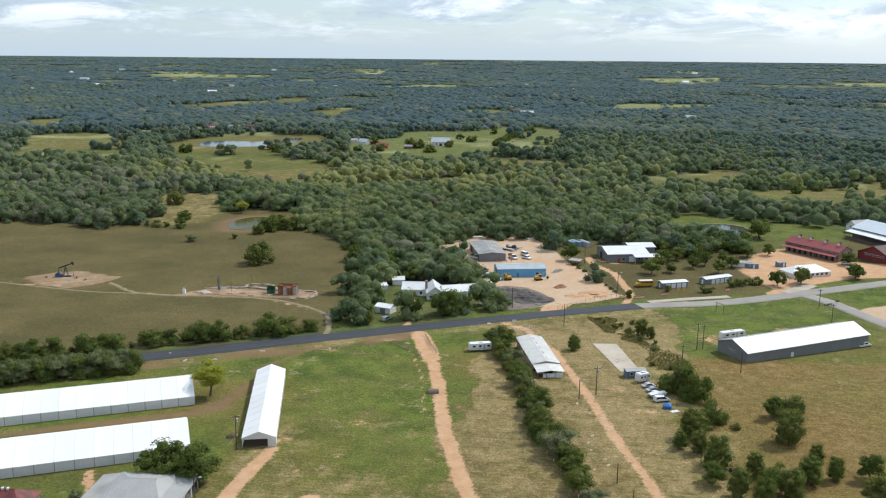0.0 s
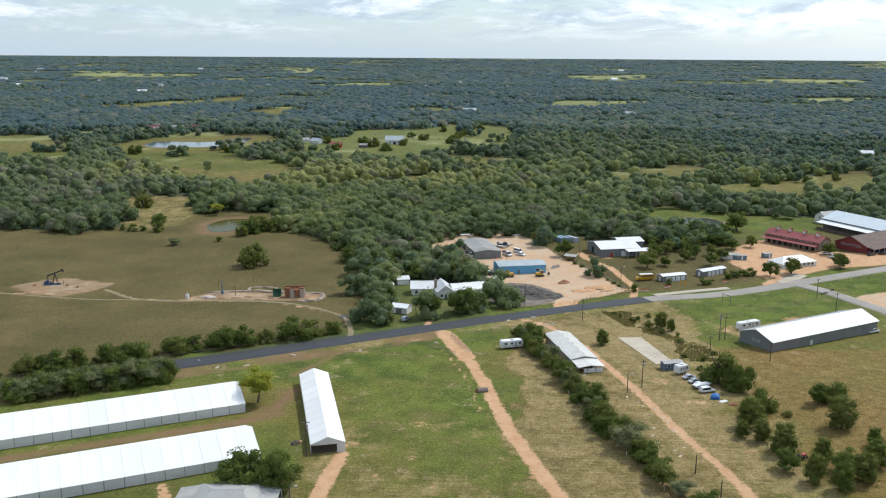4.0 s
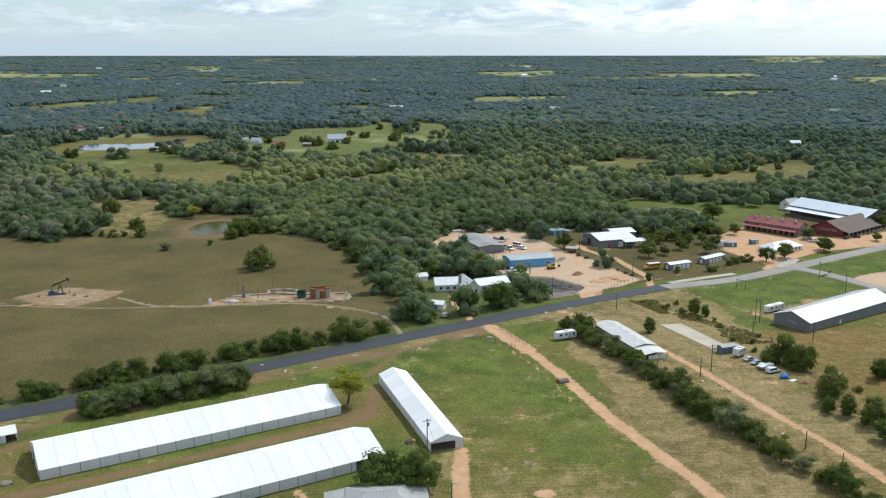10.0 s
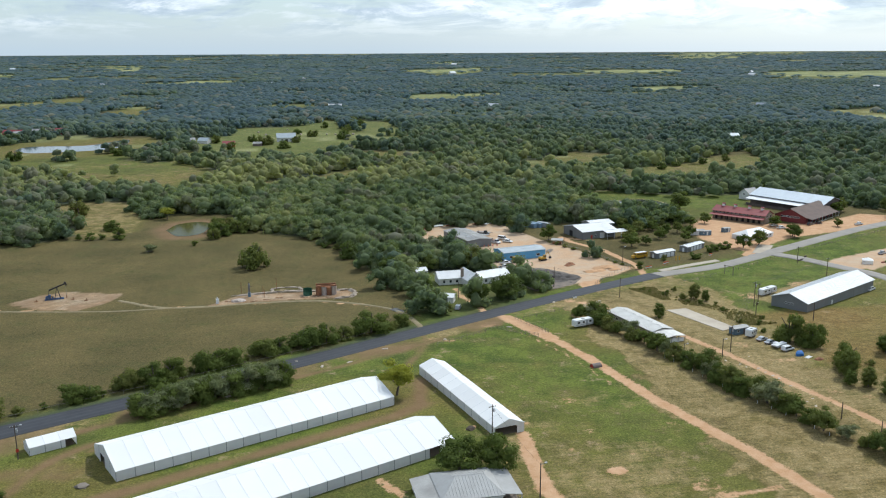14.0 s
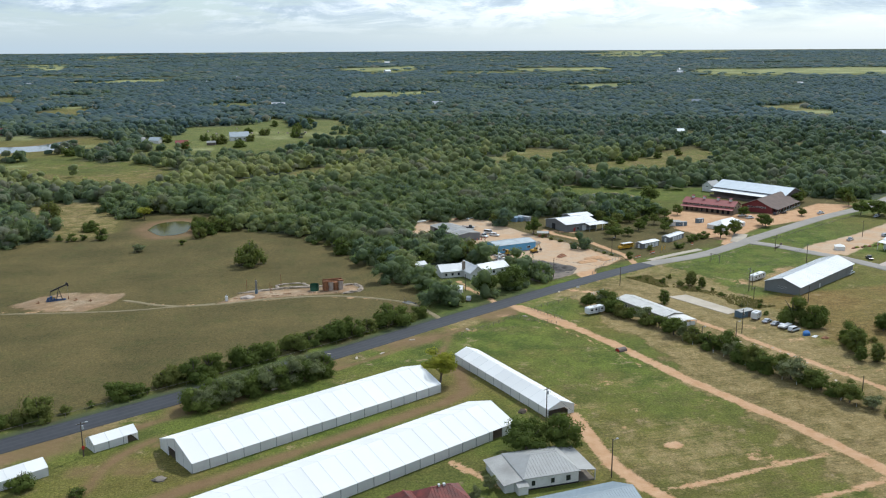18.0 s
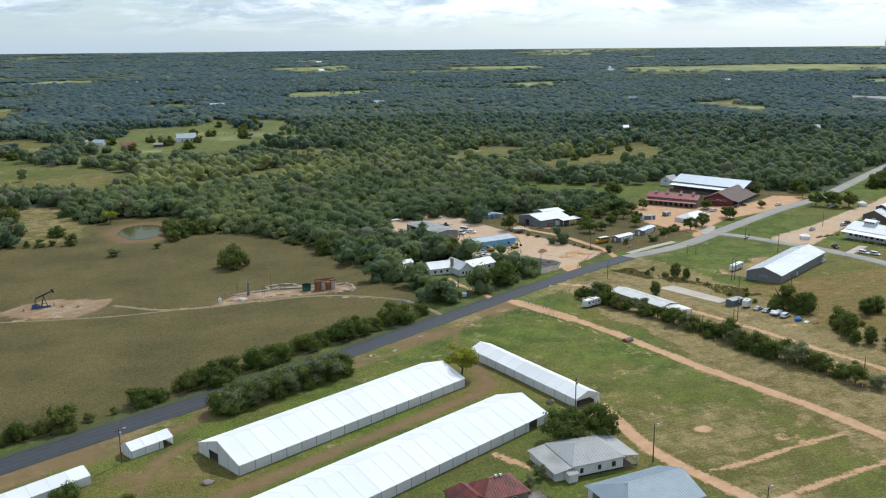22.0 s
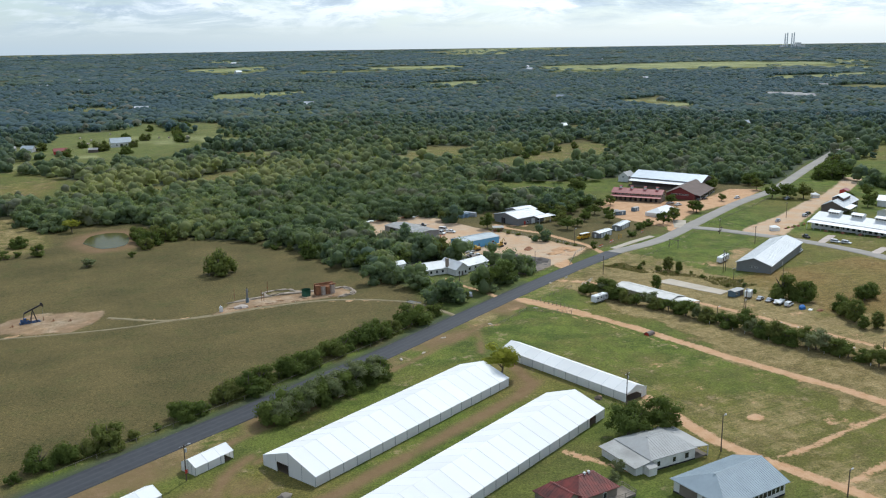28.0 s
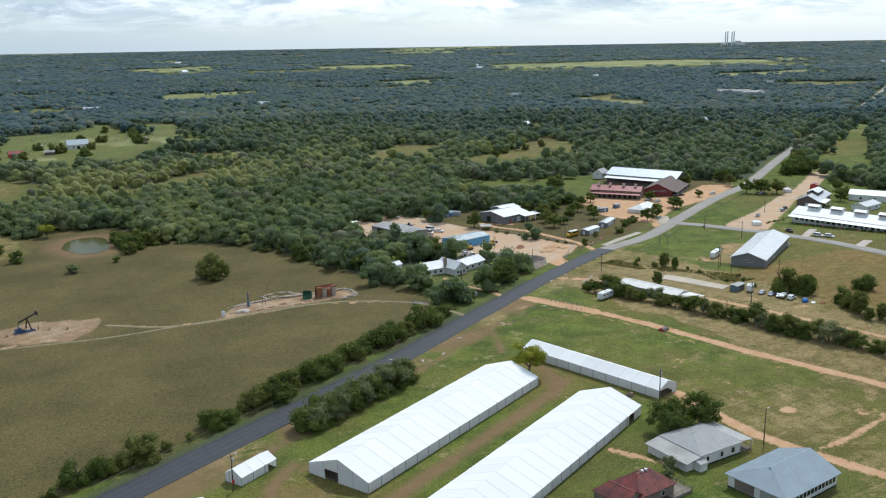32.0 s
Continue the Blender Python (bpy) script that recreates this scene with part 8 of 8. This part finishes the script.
fence([(49, 255), (53, 236), (57, 218), (62, 204), (66, 190)], 5.0, 1.0, 0, "thin white fence posts along the hedgerow", M_WHITE)
ob = thing("ranch_arch", 128.8, 365.0, -60, "rough wooden entrance arch over a gap in the fence", "arch")
for s in (-1, 1):
    part("post", tube((s * 2.2, 0, -0.3), (s * 2.2, 0, 4.2), 0.16, seg=8), M_WOOD, ob)
part("beam", tube((-2.7, 0, 4.1), (2.7, 0, 4.1), 0.16, seg=8), M_WOOD, ob)
for px, py in ((109, 391.5), (110.5, 392.5), (97, 384.5), (139, 404), (99, 385.5)):
    ob = thing("road_barrier", px, py, 25, "orange and white road barrier on the verge", "barrier", "road barriers")
    part("board", box((-1.1, 1.1, -0.05, 0.05, 0.9, 1.25)), M_ORANGE, ob)
    part("lower_board", box((-1.1, 1.1, -0.05, 0.05, 0.4, 0.7)), M_WHITE, ob)
    for s in (-1, 1):
        part("leg", box((s * 0.9 - 0.05, s * 0.9 + 0.05, -0.35, 0.35, 0, 0.1), (s * 0.9 - 0.05, s * 0.9 + 0.05, -0.04, 0.04, 0, 1.3)), M_ORANGE, ob)
for px, py, rz in ((115.5, 394.0, 3.0), (118.0, 395.5, 2.6)):
    ob = thing("feather_flag", px, py, 10, "tall yellow feather flag on the verge", "flag")
    part("staff", tube((0, 0, 0), (0.2, 0, rz + 0.6), 0.03, seg=6), M_STEEL, ob)
    part("cloth", side_prism([(0.05, 0.8), (0.2, rz + 0.5), (0.7, rz + 0.2), (0.7, 1.0)], -0.015, 0.015), M_YELLOW, ob)
for px, py, h, lb in ((129, 399.5, 1.6, "small pale sign board on the verge"), (183, 390, 1.4, "small brown sign by the side road"), (45, 336, 1.2, "white sign by the farmhouse drive")):
    ob = thing("sign_board", px, py, 20, lb, "sign")
    part("board", box((-0.9, 0.9, -0.04, 0.04, h * 0.4, h)), M_WHITE if "pale" in lb or "white" in lb else M_DARKWALL, ob)
    for s in (-1, 1):
        part("post", box((s * 0.8 - 0.05, s * 0.8 + 0.05, 0.02, 0.1, -0.2, h)), M_WOOD, ob)
ob = thing("picnic_tables", 178.0, 386.0, 30, "row of dark benches on the lawn", "bench")
for i in range(2):
    part("bench", box((-2.2 + 2.4 * i, -0.2 + 2.4 * i, -0.4, 0.4, 0.65, 0.75), (-2.0 + 2.4 * i, -1.9 + 2.4 * i, -0.3, 0.3, 0, 0.65), (-0.5 + 2.4 * i, -0.4 + 2.4 * i, -0.3, 0.3, 0, 0.65)), M_DARKWALL, ob)

# stones, fire rings, stumps near the tents
for i, (px, py, s, lb) in enumerate(((-120.3, 196.4, 1.7, "weathered brown tree stump on the grass"), (-25.0, 211.3, 1.5, "round dark mound of burnt earth by the pole"), (-24.0, 212.2, 0.9, "loose red-brown fire stone on the grass"))):
    ob = thing("fire_stone" if i else "tree_stump", px, py, 33 * i, lb, "stone" if i else "stump")
    part("mass", rough_lump(s, s * 0.8, s * 0.45, 4.0 + i, 2, 0.4), (M_WOOD, M_BURNT_AND_SHADE, M_ROCK)[i], ob)
for i in range(16):
    px, py = 66 + 10 * TREE_RNG.random() + 0.08 * i, 205 + 3.1 * i + TREE_RNG.uniform(-1, 1)
    ob = thing("concrete_patch", px, py, TREE_RNG.uniform(0, 90), "broken pale concrete footing in the grass", "slab", "broken footings")
    part("slab", rough_lump(TREE_RNG.uniform(0.35, 0.8), TREE_RNG.uniform(0.25, 0.45), 0.10, i * 1.7, 2, 0.5), M_CONCRETE, ob)
for i, (px, py) in enumerate(((-40, 283), (-53, 271), (-62, 268.5), (-18, 289.5), (8, 300.5), (-90, 247), (35, 333), (-88, 264), (-70, 275))):
    ob = thing("verge_stone", px, py, 40 * i, "pale stone or culvert end on the road verge", "stone", "verge stones")
    part("mass", rough_lump(1.2, 0.5, 0.35, i * 2.9, 2, 0.4), M_CONCRETE, ob)
# flower beds by the pavilion
for i in range(14):
    px, py = 214 + 2.0 * i + TREE_RNG.uniform(-1, 1), 372.5 + 0.5 * i + TREE_RNG.uniform(-1.5, 1.5)
    ob = thing("flowering_shrub", px, py, 0, "low flowering shrub in a bed by the pavilion", "shrub", "flower bed")
    part("foliage", rough_lump(0.9, 0.9, 0.8, i * 1.3, 2, 0.5), (M_FLOWER, M_LEAF, M_LEAF_YEL)[i % 3], ob)
for i in range(12):
    px, py = 225.5 + 0.9 * i, 356 - 3.0 * i
    ob = thing("flowering_shrub", px, py, 0, "low green shrub along the pavilion front", "shrub", "flower bed")
    part("foliage", rough_lump(1.0, 1.0, 0.9, i * 1.9, 2, 0.5), M_LEAF if i % 3 else M_FLOWER, ob)
# hay bales on the far farm
for i in range(18):
    px, py = TREE_RNG.uniform(-120, 70), TREE_RNG.uniform(1000, 1220)
    if not (in_poly(np.array([px]), np.array([py]), FARM)[0] or in_poly(np.array([px]), np.array([py]), FARM_2)[0]):
        continue
    ob = thing("hay_bale", px, py, TREE_RNG.uniform(0, 180), "round straw-coloured hay bale in a far field", "bale", "hay bales")
    part("roll", tube((-0.9, 0, 0.9), (0.9, 0, 0.9), 0.95, seg=12), M_CRATE, ob)

# far buildings and the power station on the skyline
FAR_RNG = random.Random(12)
for i in range(26):
    az, rr = radians(FAR_RNG.uniform(-30, 55)), FAR_RNG.uniform(1500, 3600)
    px, py = -60 + rr * math.sin(az), rr * math.cos(az)
    s = FAR_RNG.uniform(0.8, 1.6)
    gabled("far_house", px, py, FAR_RNG.uniform(0, 180), 16 * s, 9 * s, 5, 9, M_WHITEWALL, M_ALU if i % 3 else M_BLUEROOF2, "tiny pale-roofed building in the far woods", "house", 0.6, group="far scattered buildings")
PS = (3080.0, 3130.0)
ob = thing("power_station", PS[0], PS[1], -30, "power station with four tall stacks on the skyline", "power station")
# stacks and boiler house coloured pale in place of distance haze
for i, px in enumerate((-24, -14, 6, 16)):
    part("stack", tube((px, 0, -5), (px, 0, 66 + 3 * (i % 2)), 3.2, 2.4, 12), M_WHITE, ob)
part("boiler_house", box((24, 46, -12, 12, -5, 24), (46, 66, -10, 10, -5, 14)), M_WHITEWALL, ob)
part("boiler_house", box((-44, -30, -10, 10, -5, 14)), M_WHITEWALL, ob)

# ---- overhead wires ----


def wires(name, a, b, offsets, sag):
    """Sagging cables from one pole's head to the next."""
    (ax, ay, ah), (bx, by, bh) = a, b
    ob = thing(name, ax, ay, 0, "thin overhead electric cables strung between poles", "cable", "overhead cables")
    d = Vector((bx - ax, by - ay, 0)).normalized()
    side = Vector((-d.y, d.x, 0))
    z0, z1 = ah, gz(bx, by) - gz(ax, ay) + bh
    for off in offsets:
        bm = bmesh.new()
        pts = []
        for i in range(9):
            u = i / 8
            pts.append(Vector(((bx - ax) * u, (by - ay) * u, z0 + (z1 - z0) * u - 4 * sag * u * (1 - u))) + side * off)
        rings = [[bm.verts.new(p + side * (0.022 * math.cos(a)) + Vector((0, 0, 0.022 * math.sin(a)))) for a in (0.0, 1.571, 3.142, 4.712)] for p in pts]
        for r0, r1 in zip(rings, rings[1:]):
            for i in range(4):
                bm.faces.new((r0[i], r0[(i + 1) % 4], r1[(i + 1) % 4], r1[i]))
        part("cable", bm, M_BLACK, ob)


wires("power_line", (111, 310, 9.6), (168.7, 350, 9.1), (-0.9, 0.0, 0.9), 1.0)
wires("power_line", (168.7, 350, 9.1), (172.5, 380, 8.1), (-0.9, 0.9), 0.5)
wires("power_line", (73, 256.6, 8.6), (111, 310, 9.6), (-0.9, 0.0, 0.9), 1.1)
wires("power_line", (-20.8, 204.0, 9.2), (-17.8, 169.8, 9.4), (0.0,), 0.7)
wires("power_line", (43, 359.2, 8.7), (64.3, 335.3, 8.2), (0.0,), 0.6)
